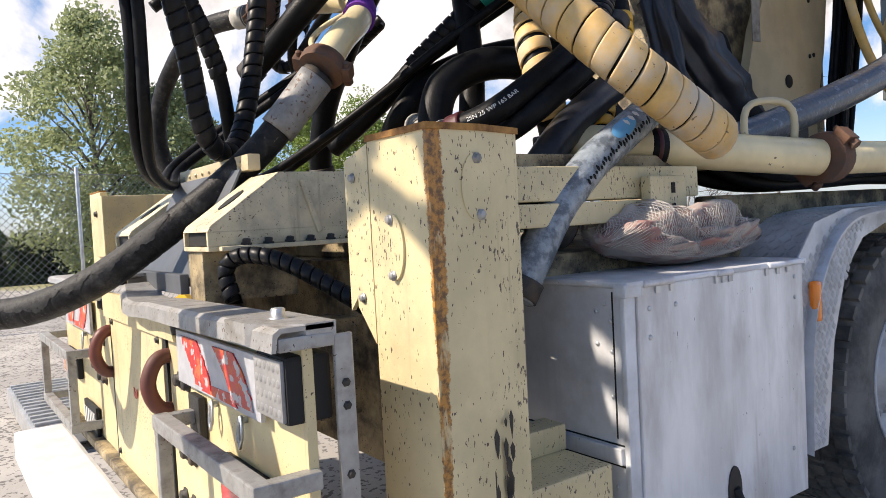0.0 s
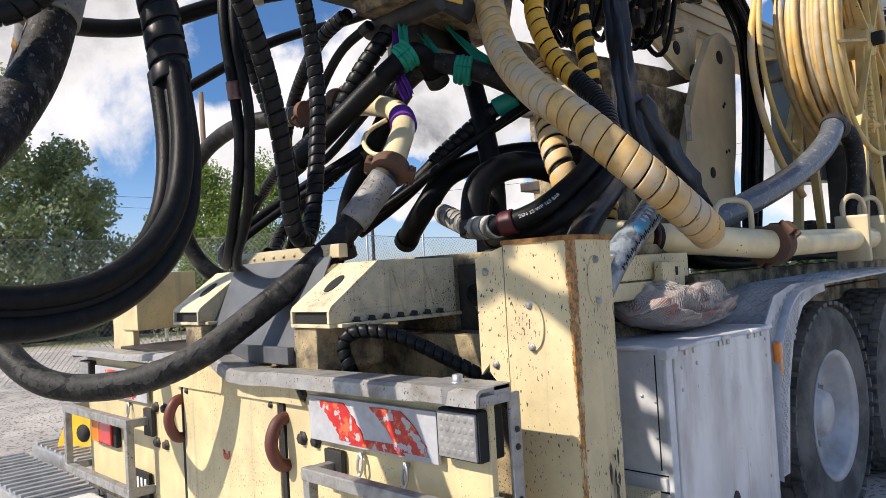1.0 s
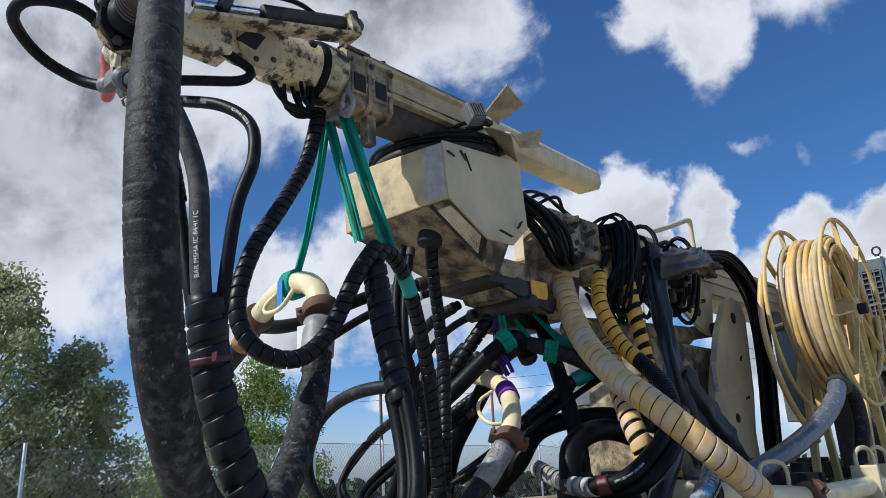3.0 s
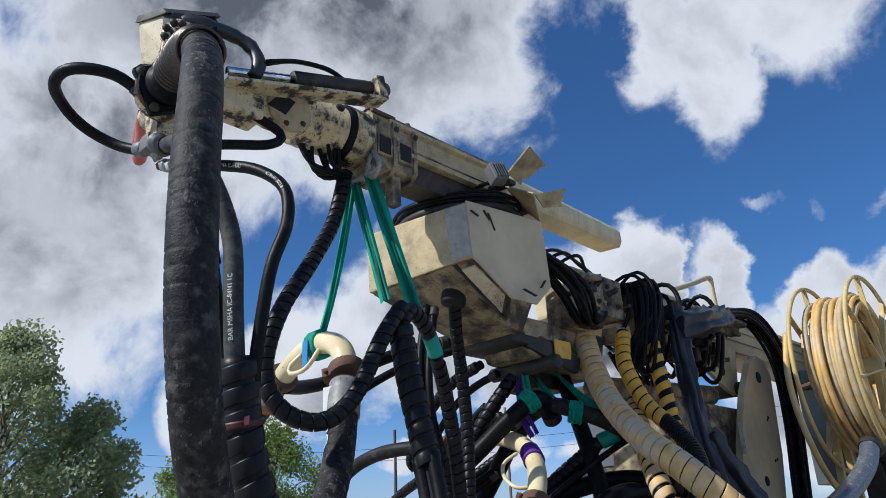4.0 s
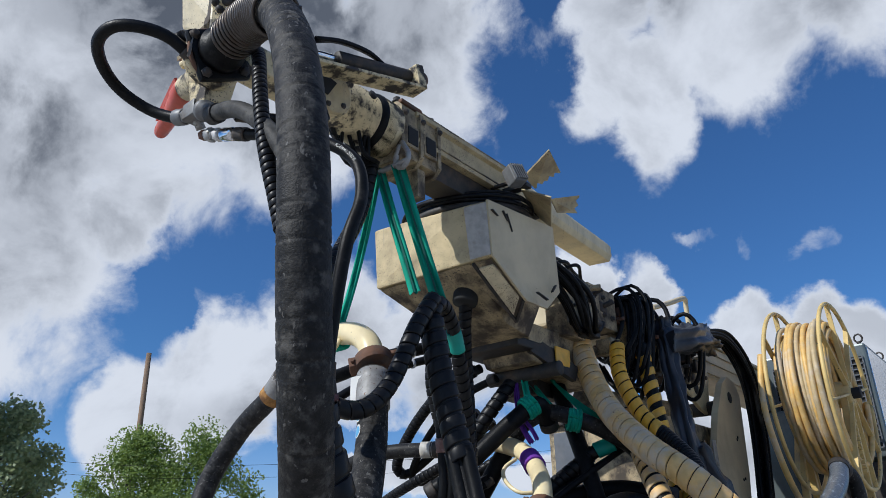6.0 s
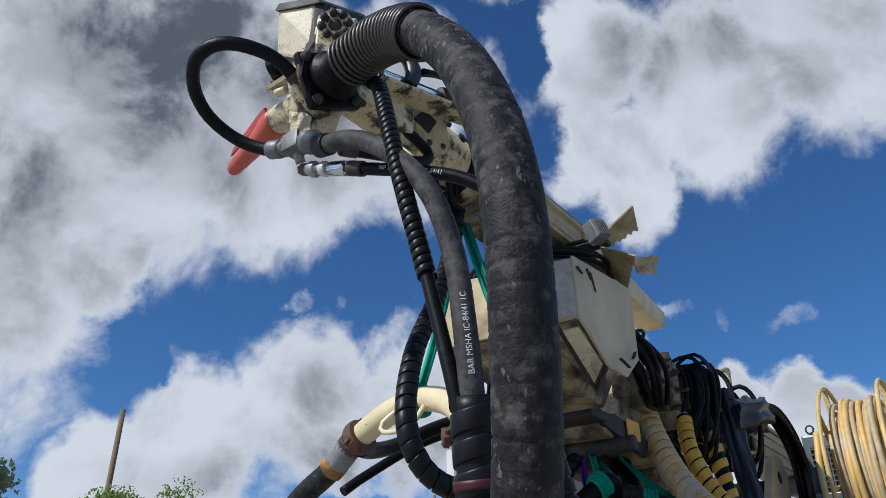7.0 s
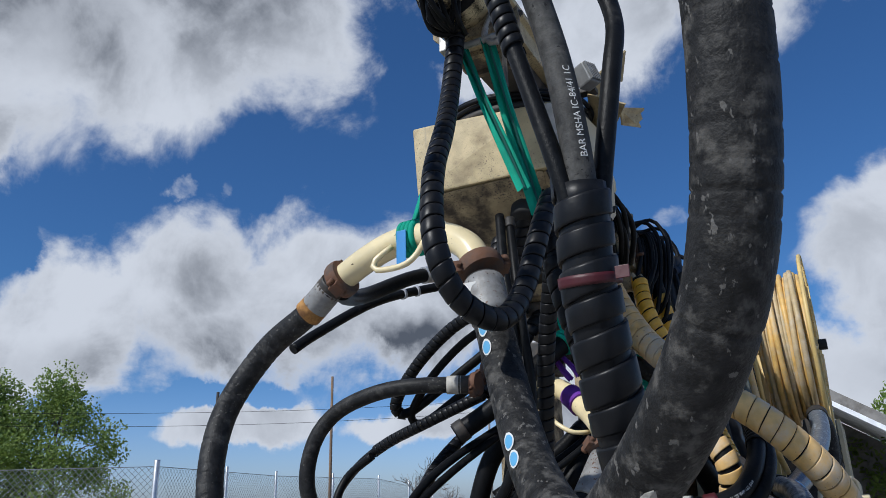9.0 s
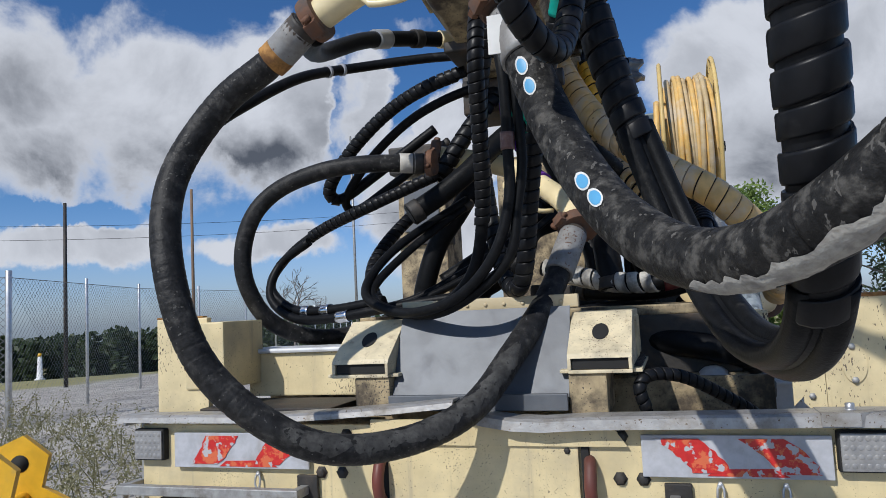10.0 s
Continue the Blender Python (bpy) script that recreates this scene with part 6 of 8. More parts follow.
for layer, (turns, r0, first, mat) in enumerate(((9, 0.50, -0.175, hose_yellow), (5, 0.545, -0.15, hose_tan), (4, 0.55, 0.02, hose_yellow), (2, 0.585, -0.10, hose_yellow), (2, 0.585, 0.06, hose_tan))):
    bm = bmesh.new()
    pts = []
    for k in range(turns * 24 + 1):
        a = 2 * math.pi * k / 24
        rr = r0 + 0.012 * math.sin(a * 0.37 + layer) + 0.010 * math.sin(a * 3.1 + layer)
        pts.append(RC + Vector((first + 0.041 * a / (2 * math.pi) + 0.010 * math.sin(a * 1.7 + layer), rr * math.cos(a), rr * math.sin(a))))
    tube(bm, Line(pts, 0.05), 0.0205, seg=8, step=0.06)
    part("wound_hose", bm, mat, reel, "yellow hose wound on the reel")
bm = bmesh.new()
for x in (0.72, 1.09):
    square_tube(bm, (x, 3.55, 1.33), (x, 3.75, 2.5), 0.05)
    square_tube(bm, (x, 4.0, 1.33), (x, 3.80, 2.5), 0.05)
pieces("reel_stand", bm, reel_paint, reel)
bm = bmesh.new()
for k in range(14):
    box(bm, (1.10, 3.70 + 0.012 * (k % 2), 1.95 + 0.033 * k), (1.14, 3.73 + 0.012 * (k % 2), 1.975 + 0.033 * k), 0.004)
tagged(part("drive_chain", bm, reel_paint, reel), kind="stuff")
bm = bmesh.new()
tube(bm, Line([(0.70, 3.20, 2.80), (0.69, 3.10, 2.5), (0.70, 3.12, 2.2), (0.74, 3.25, 1.85), (0.80, 3.45, 1.6)], 0.04), 0.022, seg=10)
part("hose_tail", bm, hose_yellow, reel)

# ---- engine cabinet behind the reel ----
cab = thing("engine_cabinet", (0.68, 5.6, 1.33), "dark engine cabinet with mesh front and glossy side", "cabinet")
part("cabinet_body", boxed((0.20, 5.1, 2.18), (1.10, 6.2, 3.20), 0.02), cabinet_dark, cab)
part("mesh_backing", boxed((0.26, 5.094, 2.26), (1.06, 5.099, 3.08), 0.0), black_void, cab)
bm = bmesh.new()
for k in range(17):
    x = 0.26 + 0.05 * k
    box(bm, (x - 0.005, 5.078, 2.26), (x + 0.005, 5.090, 3.08), 0)
for k in range(17):
    z = 2.26 + 0.05 * k
    box(bm, (0.26, 5.074, z - 0.005), (1.06, 5.084, z + 0.005), 0)
tagged(part("mesh_grille", bm, sheet_grey, cab), kind="stuff")
part("glossy_side", boxed((1.100, 5.14, 2.22), (1.106, 6.15, 3.16), 0.002), chrome, cab, "reflecting side panel")
for x, y in ((0.28, 5.16), (1.05, 5.16), (1.05, 6.1)):
    ringp = [Vector((x, y, 3.26)) + Vector((0.035 * math.cos(a), 0, 0.04 * math.sin(a))) for a in [2 * math.pi * k / 20 for k in range(21)]]
    bm = tube(bmesh.new(), Line(ringp, 0.012), 0.009, seg=8)
    rod(bm, (x, y, 3.19), (x, y, 3.23), 0.018, 10)
    part("lifting_eye", bm, steel_dark, cab)
bm = boxed((0.5, 4.85, 1.33), (1.12, 6.3, 2.12), 0.01)
part("radiator_box", bm, steel_dark, cab)
bm = bmesh.new()
for k in range(9):
    z = 1.42 + 0.075 * k
    box(bm, (1.13, 4.90, z - 0.012), (1.165, 6.2, z + 0.012), 0.004)
for y in (4.90, 5.3, 5.75, 6.2):
    box(bm, (1.135, y - 0.02, 1.38), (1.17, y + 0.02, 2.06), 0.004)
pieces("grille_slat", bm, cream_pale, cab)
bm = boxed((0.05, 4.7, 2.62), (0.28, 4.95, 2.80), 0.05)
part("headlight", bm, cabinet_dark, cab, "dark work light housing")
part("lean_panel", boxed((0.15, 4.75, 1.8), (0.5, 5.05, 2.62), 0.01), cabinet_dark, cab)

# ---- delivery pipe along the side ----
pipe = thing("delivery_pipe", (1.2, 2.5, 1.28), "cream painted steel delivery pipe with clamp couplings", "pipe")
bm = rod(bmesh.new(), (0.80, 1.10, 1.385), (1.193, 1.88, 1.305), 0.060, 24)
part("pipe_run", bm, cream_clean, pipe)
part("pipe_run", rod(bmesh.new(), (1.20, 1.94, 1.305), (1.20, 6.5, 1.36), 0.056, 24), cream_clean, pipe)
part("tape_wrap", rod(bmesh.new(), (0.925, 1.347, 1.359), (0.95, 1.397, 1.354), 0.0625, 24), rubber, pipe)
part("red_tape", rod(bmesh.new(), (0.932, 1.361, 1.358), (0.943, 1.383, 1.356), 0.0632, 24), red_tape, pipe)
coupling((1.20, 1.91, 1.305), (0, 1, 0.01), 0.062, pipe, length=0.075)
for y in (2.95, 3.25, 4.2):
    bm = boxed((1.12, y - 0.02, 1.20), (1.28, y + 0.02, 1.44), 0.01)
    part("pipe_saddle", bm, cream_pale, pipe)
    bm = tube(bmesh.new(), Line([(1.16, y, 1.40), (1.16, y, 1.50), (1.18, y + 0.03, 1.54), (1.2, y + 0.11, 1.54), (1.22, y + 0.14, 1.50), (1.22, y + 0.14, 1.40)], 0.02), 0.014, seg=8)
    part("lashing_loop", bm, cream_pale, pipe)
bm = tube(bmesh.new(), Line([(1.07, 1.66, 1.37), (1.07, 1.66, 1.45), (1.085, 1.69, 1.49), (1.13, 1.78, 1.49), (1.15, 1.81, 1.45), (1.15, 1.81, 1.36)], 0.02), 0.012, seg=8)
part("lashing_loop", bm, cream_pale, pipe)

# hoses lying along the deck behind the pipe, and the deck's edge beam
part("deck_edge_beam", boxed((0.90, 1.62, 1.065), (0.985, 6.5, 1.20), 0.01), cream_grime_shade, truck)
for k in range(4):
    zz, xx = 1.235 + 0.03 * (k % 2), 0.86 + 0.052 * k
    hose("air_hose", "black dusty hose lying along the deck edge", [(xx - 0.10, 1.55 + 0.06 * k, zz + 0.10), (xx, 1.95, zz), (xx + 0.02, 2.8, zz + 0.015), (xx - 0.01, 3.8, zz), (xx, 5.0, zz + 0.01)], 0.026, rubber, seg=12)

# side rail bracket over the sack
rail = thing("side_rail", (1.05, 1.2, 1.14), "cream steel side rail with slotted bracket", "rail")
part("rail_beam", boxed((0.92, 0.62, 1.20), (1.06, 1.42, 1.29), 0.006), cream_chipped, rail)
part("rail_lip", boxed((1.0, 0.62, 1.135), (1.07, 1.30, 1.195), 0.006), cream_chipped, rail)
bk = part("slotted_bracket", boxed((1.07, 1.14, 1.13), (1.105, 1.30, 1.26), 0.006), cream_chipped, rail)
part("slot", box(boxed((1.103, 1.23, 1.15), (1.108, 1.245, 1.18), 0.0), (1.103, 1.23, 1.21), (1.108, 1.245, 1.24), 0.0), black_void, bk)

# ---- netted sack on the tool box ----
sack = thing("netted_sack", (1.1, 1.25, 1.0), "sagging sack of red cloth in white netting", "sack")
bm = bmesh.new()
bmesh.ops.create_icosphere(bm, subdivisions=5, radius=1)
for v in bm.verts:
    q = v.co.copy()
    n = noise.fractal(q * 1.7, 0.9, 2.0, 4) * 0.16 + noise.noise(q * 6) * 0.035
    y = q.y
    v.co = Vector((1.06 + q.x * (0.17 + n * 0.5), 1.30 + y * 0.34, 1.0 + max(0, (q.z * 0.5 + 0.5) ** 0.8) * (0.15 - 0.03 * y + n * 0.42)))
for f in bm.faces:
    f.smooth = True
part("filling", bm, bag_red, sack)
bm = bmesh.new()
for k in range(84):
    for sgn in (1, -1):
        pts = []
        for j in range(15):
            a = math.pi * (-0.3 + 1.6 * j / 14)
            y = -0.95 + 1.9 * k / 83 + sgn * 0.7 * (j / 14 - 0.5)
            if abs(y) > 0.97:
                continue
            c = math.sqrt(max(0, 1 - y * y))
            q = Vector((c * math.cos(a), y, c * math.sin(a)))
            n = noise.fractal(q * 1.7, 0.9, 2.0, 4) * 0.16 + noise.noise(q * 6) * 0.035
            pts.append(Vector((1.06 + q.x * (0.176 + n * 0.5), 1.30 + y * 0.346, 1.0 + max(0, (q.z * 0.5 + 0.5) ** 0.8) * (0.156 - 0.03 * y + n * 0.42))))
        if len(pts) > 3:
            tube(bm, Line(pts, 0.03), 0.0009, seg=4, step=0.03, cap=False)
tagged(part("netting", bm, net_white, sack), kind="stuff")

# ---- concrete hoses ----
def wrapped_ridges(pitch, depth):
    """Swelling of a hose that was cured in wound cloth: uneven narrow grooves between low rings."""
    def swell(s):
        q = s / pitch + 0.7 * noise.noise((s * 6, 2.0, pitch * 90))
        k = math.floor(q)
        f = q - k
        strong = max(0.0, 0.45 + 1.1 * noise.noise((k * 1.7, 0.3, pitch * 90)))
        step_ = 0.012 * noise.noise((k * 2.3, 5.0, 1.0))
        return 1 + step_ - (depth * strong if f < 0.15 else 0.0) + 0.008 * noise.noise((s * 9, 1.0, 0.0))
    return swell


main_hose, line = hose("concrete_hose", "thick black concrete hose caked with grey cement, hanging in a loop", [
    (0.575, -1.435, 2.985), (0.76, -1.465, 2.965), (0.926, -1.505, 2.855), (1.104, -1.578, 2.599), (1.22, -1.628, 2.284), (1.226, -1.61, 1.97), (1.157, -1.526, 1.684),
    (0.97, -1.341, 1.469), (0.796, -1.098, 1.409), (0.625, -0.87, 1.533), (0.478, -0.672, 1.80), (0.375, -0.562, 2.10)], 0.055, rubber_caked, seg=24, swell=wrapped_ridges(0.036, 0.06))
bm = bmesh.new()
n = 19 * 16
pts = [line.out(0.02 + 0.36 * k / n, 2 * math.pi * k / 16, 0.066) for k in range(n + 1)]
sl = Line(pts, 0.022)
tube(bm, sl, 0.0062, seg=8, step=0.022)
part("bend_spring", bm, spring_steel, main_hose, "coiled steel bend spring")


def surface_patch(line, s0, s1, toward, half, r, lumps=0.0, ragged=0.0, seed=0, rows=24, cols=10):
    """A thin layer on one side of a hose."""
    rng2 = random.Random(seed)
    bm = bmesh.new()
    grid2 = []
    for i in range(rows + 1):
        f = i / rows
        s = s0 + (s1 - s0) * f
        p, t, u, v = line.at(s)
        d = Vector(toward)
        a0 = math.atan2(d.dot(v), d.dot(u))
        edge = half * max(0.05, math.sin(math.pi * f) ** 0.45) * (1 + ragged * (noise.noise((s * 14, seed, 0)) + 0.6 * noise.noise((s * 55, seed, 4.0))))
        grid2.append([bm.verts.new(line.out(s, a0 + edge * (2 * j / cols - 1), r + (lumps * (0.6 + noise.noise((s * 30, j * 0.9, seed)))) * math.sin(math.pi * j / cols))) for j in range(cols + 1)])
    for a, b in zip(grid2, grid2[1:]):
        for j in range(cols):
            bm.faces.new((a[j], a[j + 1], b[j + 1], b[j])).smooth = True
    return bm


def hose_print(line, text, s0, toward, r, height, mat, parent, flip=False):
    """Lettering wrapped on the side of a hose."""
    cu = bpy.data.curves.new("lettering", "FONT")
    cu.body, cu.size = text, height
    tmp = bpy.data.objects.new("lettering", cu)
    me = tmp.to_mesh()
    bm = bmesh.new()
    bm.from_mesh(me)
    tmp.to_mesh_clear()
    bpy.data.objects.remove(tmp)
    bpy.data.curves.remove(cu)
    for w in bm.verts:
        s = s0 + (-w.co.x if flip else w.co.x)
        p, t, u, v = line.at(s)
        d = Vector(toward)
        a0 = math.atan2(d.dot(v), d.dot(u))
        w.co = line.out(s, a0 + (1 if flip else -1) * (w.co.y - height * 0.35) / r, r + 0.0012)
    return part("lettering", bm, mat, parent, "white printed lettering")


part("cement_crust", surface_patch(line, line.length * 0.575, line.length * 0.70, (0.25, -0.85, -0.45), 0.5, 0.0555, 0.004, 0.9, 4, 40, 14), cement, main_hose, "pale dried cement crust")
for k, sh_ in enumerate((0.205, 0.275, 0.63, 0.695)):
    st = part("sticker", surface_patch(line, line.length - sh_ - 0.030, line.length - sh_ + 0.030, (-0.22, -0.97, 0.05), 0.28, 0.0570, 0, 0, k, 12, 6), print_white, main_hose, "oval blue and white sticker")
    part("blue_field", surface_patch(line, line.length - sh_ - 0.024, line.length - sh_ + 0.022, (-0.22, -0.97, 0.05), 0.22, 0.0575, 0, 0, k, 12, 6), sky_tape, st)
part("end_sleeve", tube(bmesh.new(), line, 0.062, line.length - 0.15, line.length - 0.01, 24), sleeve_grey, main_hose, "pale steel hose end sleeve")

bend = thing("bend_pipe", (0.1, -0.5, 2.2), "glossy cream pipe bend hung from a green sling", "pipe")
bl = Line([(-0.235, -0.455, 2.235), (-0.12, -0.465, 2.285), (0.0, -0.475, 2.318), (0.12, -0.485, 2.320), (0.23, -0.505, 2.288), (0.315, -0.528, 2.228), (0.358, -0.545, 2.15)], 0.02)
part("bend", tube(bmesh.new(), bl, 0.047, seg=24), cream_clean, bend)
coupling(bl.p[0], bl.t[0], 0.052, bend)
coupling(bl.p[-1], bl.t[-1], 0.055, bend)
bm = tube(bmesh.new(), Line([(0.02, -0.52, 2.29), (-0.03, -0.55, 2.24), (-0.02, -0.555, 2.205), (0.08, -0.56, 2.20), (0.13, -0.555, 2.225), (0.15, -0.53, 2.28)], 0.015), 0.010, seg=10)
part("carry_handle", bm, cream_clean, bend)

loop_hose, line = hose("concrete_hose", "black concrete hose in a wide loop over the rear", [
    (-0.265, -0.455, 2.225), (-0.40, -0.44, 2.13), (-0.585, -0.445, 2.015), (-0.715, -0.51, 1.775), (-0.665, -0.59, 1.486), (-0.56, -0.565, 1.20), (-0.312, -0.485, 0.995),
    (-0.111, -0.318, 0.955), (0.085, -0.13, 1.025), (0.19, 0.10, 1.19), (0.292, 0.33, 1.392), (0.372, 0.52, 1.635)], 0.046, rubber_dusty, seg=20, swell=wrapped_ridges(0.034, 0.05))
part("end_sleeve", tube(bmesh.new(), line, 0.052, 0.03, 0.16, 20), sleeve_grey, loop_hose, "scraped steel hose end sleeve")
part("rust_patch", tube(bmesh.new(), line, 0.0528, 0.12, 0.163, 20), rust_orange, loop_hose)
# paler patches: dust, and the highlight along the hose front put into colour
for k, (f0, f1, toward, half) in enumerate(((0.50, 0.63, (0.1, -0.8, 0.5), 0.75), (0.61, 0.72, (0.2, -0.85, 0.45), 0.8), (0.71, 0.80, (0.3, -0.85, 0.3), 0.7))):
    part("dust_highlight", surface_patch(line, line.length * f0, line.length * f1, toward, half, 0.0468, 0.0008, 0.9, 11 + k, 40, 12), rubber_smear, loop_hose, "grey dust smear with painted highlight")
part("end_sleeve", tube(bmesh.new(), line, 0.055, line.length - 0.22, line.length - 0.02, 20), sleeve_grey, loop_hose, "dusty grey hose end sleeve")

pipe_bend = thing("bend_pipe", (0.1, 0.8, 1.9), "cream pipe bend with a violet sling tied round it", "pipe")
bl = Line([(0.376, 0.53, 1.655), (0.33, 0.62, 1.76), (0.22, 0.75, 1.86), (0.10, 0.83, 1.955), (-0.07, 0.861, 2.02), (-0.28, 0.80, 2.06)], 0.02)
part("bend", tube(bmesh.new(), bl, 0.047, seg=24), cream_clean, pipe_bend)
coupling(bl.p[0], bl.t[0], 0.055, pipe_bend)
coupling(bl.p[-1], bl.t[-1], 0.055, pipe_bend)
bm = tube(bmesh.new(), Line([(0.27, 0.66, 1.74), (0.21, 0.60, 1.74), (0.12, 0.62, 1.80), (0.06, 0.70, 1.87), (0.08, 0.78, 1.92)], 0.015), 0.010, seg=10)
part("carry_handle", bm, cream_clean, pipe_bend)
violet = thing("violet_sling", (0.1, 0.83, 1.95), "violet lifting sling tied round a pipe bend", "sling")
part("wrap", tube(bmesh.new(), bl, 0.054, 0.36, 0.46, 20, 0.01, lambda q: 1 + 0.05 * math.sin(q * 300)), sling_purple, violet)


def webbing(points, width, mat, parent, name="strap", fold=0.25):
    """A flat folded webbing strap along points."""
    line = Line(points, 0.03)
    bm = bmesh.new()
    rows = []
    k = 7
    for i, p in enumerate(line.p):
        t = line.t[i]
        a = t.cross(Vector((0.66, -0.74, 0))).normalized()
        b = t.cross(a)
        rows.append([bm.verts.new(p + a * width * (j / (k - 1) - 0.5) + b * width * fold * math.sin(j * 1.9 + i * 0.15)) for j in range(k)])
    back = []
    for i, row in enumerate(rows):
        b = line.t[i].cross(line.t[i].cross(Vector((0.66, -0.74, 0)))).normalized()
        back.append([bm.verts.new(v.co + b * 0.003) for v in row])
    for g, f in ((rows, 1), (back, -1)):
        for r, s in zip(g, g[1:]):
            for j in range(k - 1):
                q = (r[j], r[j + 1], s[j + 1], s[j])
                bm.faces.new(q if f > 0 else tuple(reversed(q))).smooth = True
    return part(name, bm, mat, parent)


webbing([(-0.03, 0.93, 2.47), (0.02, 0.91, 2.36), (0.03, 0.90, 2.24), (0.06, 0.875, 2.13), (0.11, 0.85, 2.05), (0.15, 0.84, 2.0)], 0.030, sling_purple, violet)
webbing([(-0.02, 0.92, 2.46), (0.035, 0.895, 2.35), (0.05, 0.885, 2.24), (0.09, 0.865, 2.14), (0.16, 0.84, 2.06), (0.19, 0.83, 2.01)], 0.022, sling_purple, violet, fold=0.4)
green = thing("green_sling", (0.3, -0.4, 3.0), "green lifting slings hung from the boom shackle", "sling")
webbing([(0.26, -0.44, 3.04), (0.20, -0.445, 2.78), (0.135, -0.455, 2.54), (0.085, -0.47, 2.37)], 0.035, sling_green, green)
webbing([(0.27, -0.44, 3.05), (0.34, -0.44, 2.83), (0.415, -0.445, 2.62), (0.485, -0.45, 2.42)], 0.045, sling_green, green)
webbing([(0.37, -0.43, 3.04), (0.405, -0.37, 2.80), (0.44, -0.31, 2.57), (0.47, -0.26, 2.38)], 0.06, sling_green, green)
webbing([(0.375, -0.437, 3.04), (0.41, -0.377, 2.80), (0.445, -0.317, 2.57), (0.474, -0.267, 2.38)], 0.008, sling_dark, green, "stripe", 0)
webbing([(0.275, -0.447, 3.05), (0.345, -0.447, 2.83), (0.42, -0.452, 2.62), (0.488, -0.457, 2.42)], 0.007, sling_dark, green, "stripe", 0)
bm = bmesh.new()
for k in range(4):
    ringp = [Vector((0.055 + 0.016 * k, -0.48, 2.320)) + Vector((0.0, 0.053 * math.cos(a), 0.055 * math.sin(a))) for a in [2 * math.pi * j / 20 for j in range(21)]]
    tube(bm, Line(ringp, 0.015), 0.011, seg=8)
part("knot", bm, sling_green, green)
part("blue_tag", boxed((0.055, -0.548, 2.205), (0.092, -0.543, 2.330), 0.002), blue_tape, green)
green_low = thing("green_sling", (0.2, 1.2, 2.2), "loose green lifting sling knotted among the hoses", "sling")
rng = random.Random(41)
for k in range(7):
    f = k / 6 - 0.5
    webbing([(0.07 + 0.01 * f, 1.17, 2.44), (0.13 + 0.02 * f, 1.15, 2.36 - 0.03 * f + rng.uniform(-0.005, 0.005)), (0.24 + 0.05 * f, 1.15, 2.245 - 0.075 * f + rng.uniform(-0.008, 0.008)),
             (0.33 + 0.05 * f, 1.17, 2.17 - 0.07 * f), (0.42 + 0.02 * f, 1.20, 2.10 - 0.03 * f)], 0.016 + 0.006 * (k % 2), sling_green, green_low, fold=0.5)
webbing([(0.05, 0.94, 2.47), (0.075, 0.91, 2.40), (0.10, 0.885, 2.31), (0.125, 0.865, 2.24), (0.14, 0.845, 2.19)], 0.040, sling_green, green_low, fold=0.4)
webbing([(0.03, 1.06, 2.36), (0.09, 1.05, 2.29), (0.155, 1.04, 2.22)], 0.035, sling_green, green_low, fold=0.3)
for (x, y, z), along in (((0.13, 0.86, 2.19), (0.45, 0.55, 0.5)), ((0.285, 1.055, 2.125), (0.75, 0.6, -0.2))):
    bm = bmesh.new()
    ax = Vector(along).normalized()
    u = ax.cross(Vector((0, 0, 1))).normalized()
    v = ax.cross(u)
    for k in range(4):
        ringp = [Vector((x, y, z)) + ax * (0.018 * k - 0.027) + (u * math.cos(a) + v * math.sin(a)) * (0.052 + 0.003 * (k % 2)) for a in [2 * math.pi * j / 20 for j in range(21)]]
        tube(bm, Line(ringp, 0.015), 0.011, seg=8)
    part("knot", bm, sling_green, green_low)

# ---- hydraulic and air hoses at the rear ----
HOSE_A = [(-0.25, -0.43, 2.20), (-0.36, -0.25, 2.235), (-0.44, 0.0, 2.312), (-0.413, 0.3, 2.455), (-0.36, 0.5, 2.525), (-0.262, 0.7, 2.578), (-0.12, 0.85, 2.60)]
HOSE_B = [(-1.225, 0.46, 2.245), (-1.179, 0.6, 2.351), (-1.05, 0.962, 2.586), (-0.90, 1.36, 2.74), (-0.50, 1.55, 2.80), (-0.15, 1.6, 2.78)]
HOSE_C = [(-0.10, 0.75, 2.42), (-0.291, 0.75, 2.371), (-0.498, 0.8, 2.297), (-0.719, 0.85, 2.145), (-0.872, 0.9, 1.975), (-0.84, 0.97, 1.93), (-0.66, 1.02, 2.05), (-0.35, 1.05, 2.25)]
bundle, line = hose("hose_bundle", "bundle of black hoses in a wound guard, hanging in a loop", [
    (0.936, -1.338, 1.989), (0.929, -1.303, 1.785), (0.940, -1.227, 1.552), (0.952, -1.125, 1.37), (0.942, -1.02, 1.275), (0.915, -0.86, 1.235), (0.865, -0.67, 1.265), (0.80, -0.51, 1.39),
    (0.728, -0.433, 1.58), (0.645, -0.414, 1.84), (0.58, -0.42, 2.09), (0.545, -0.43, 2.31)], 0.030, rubber,
    [(0.0, 0.30, 0.05, 0.86, guard_black), (0.77, 1.0, 0.045, 0.86, guard_black)], [(0.115, 0.035, red_tape, "red printed tape")])
part("tape_wrap", tube(bmesh.new(), line, 0.0548, 0.160, 0.178, 18, 0.006), red_tape, bundle, "red printed tape")
part("tape_tail", boxed((0.98, -1.336, 1.812), (1.004, -1.333, 1.834), 0.001), red_tape, bundle)
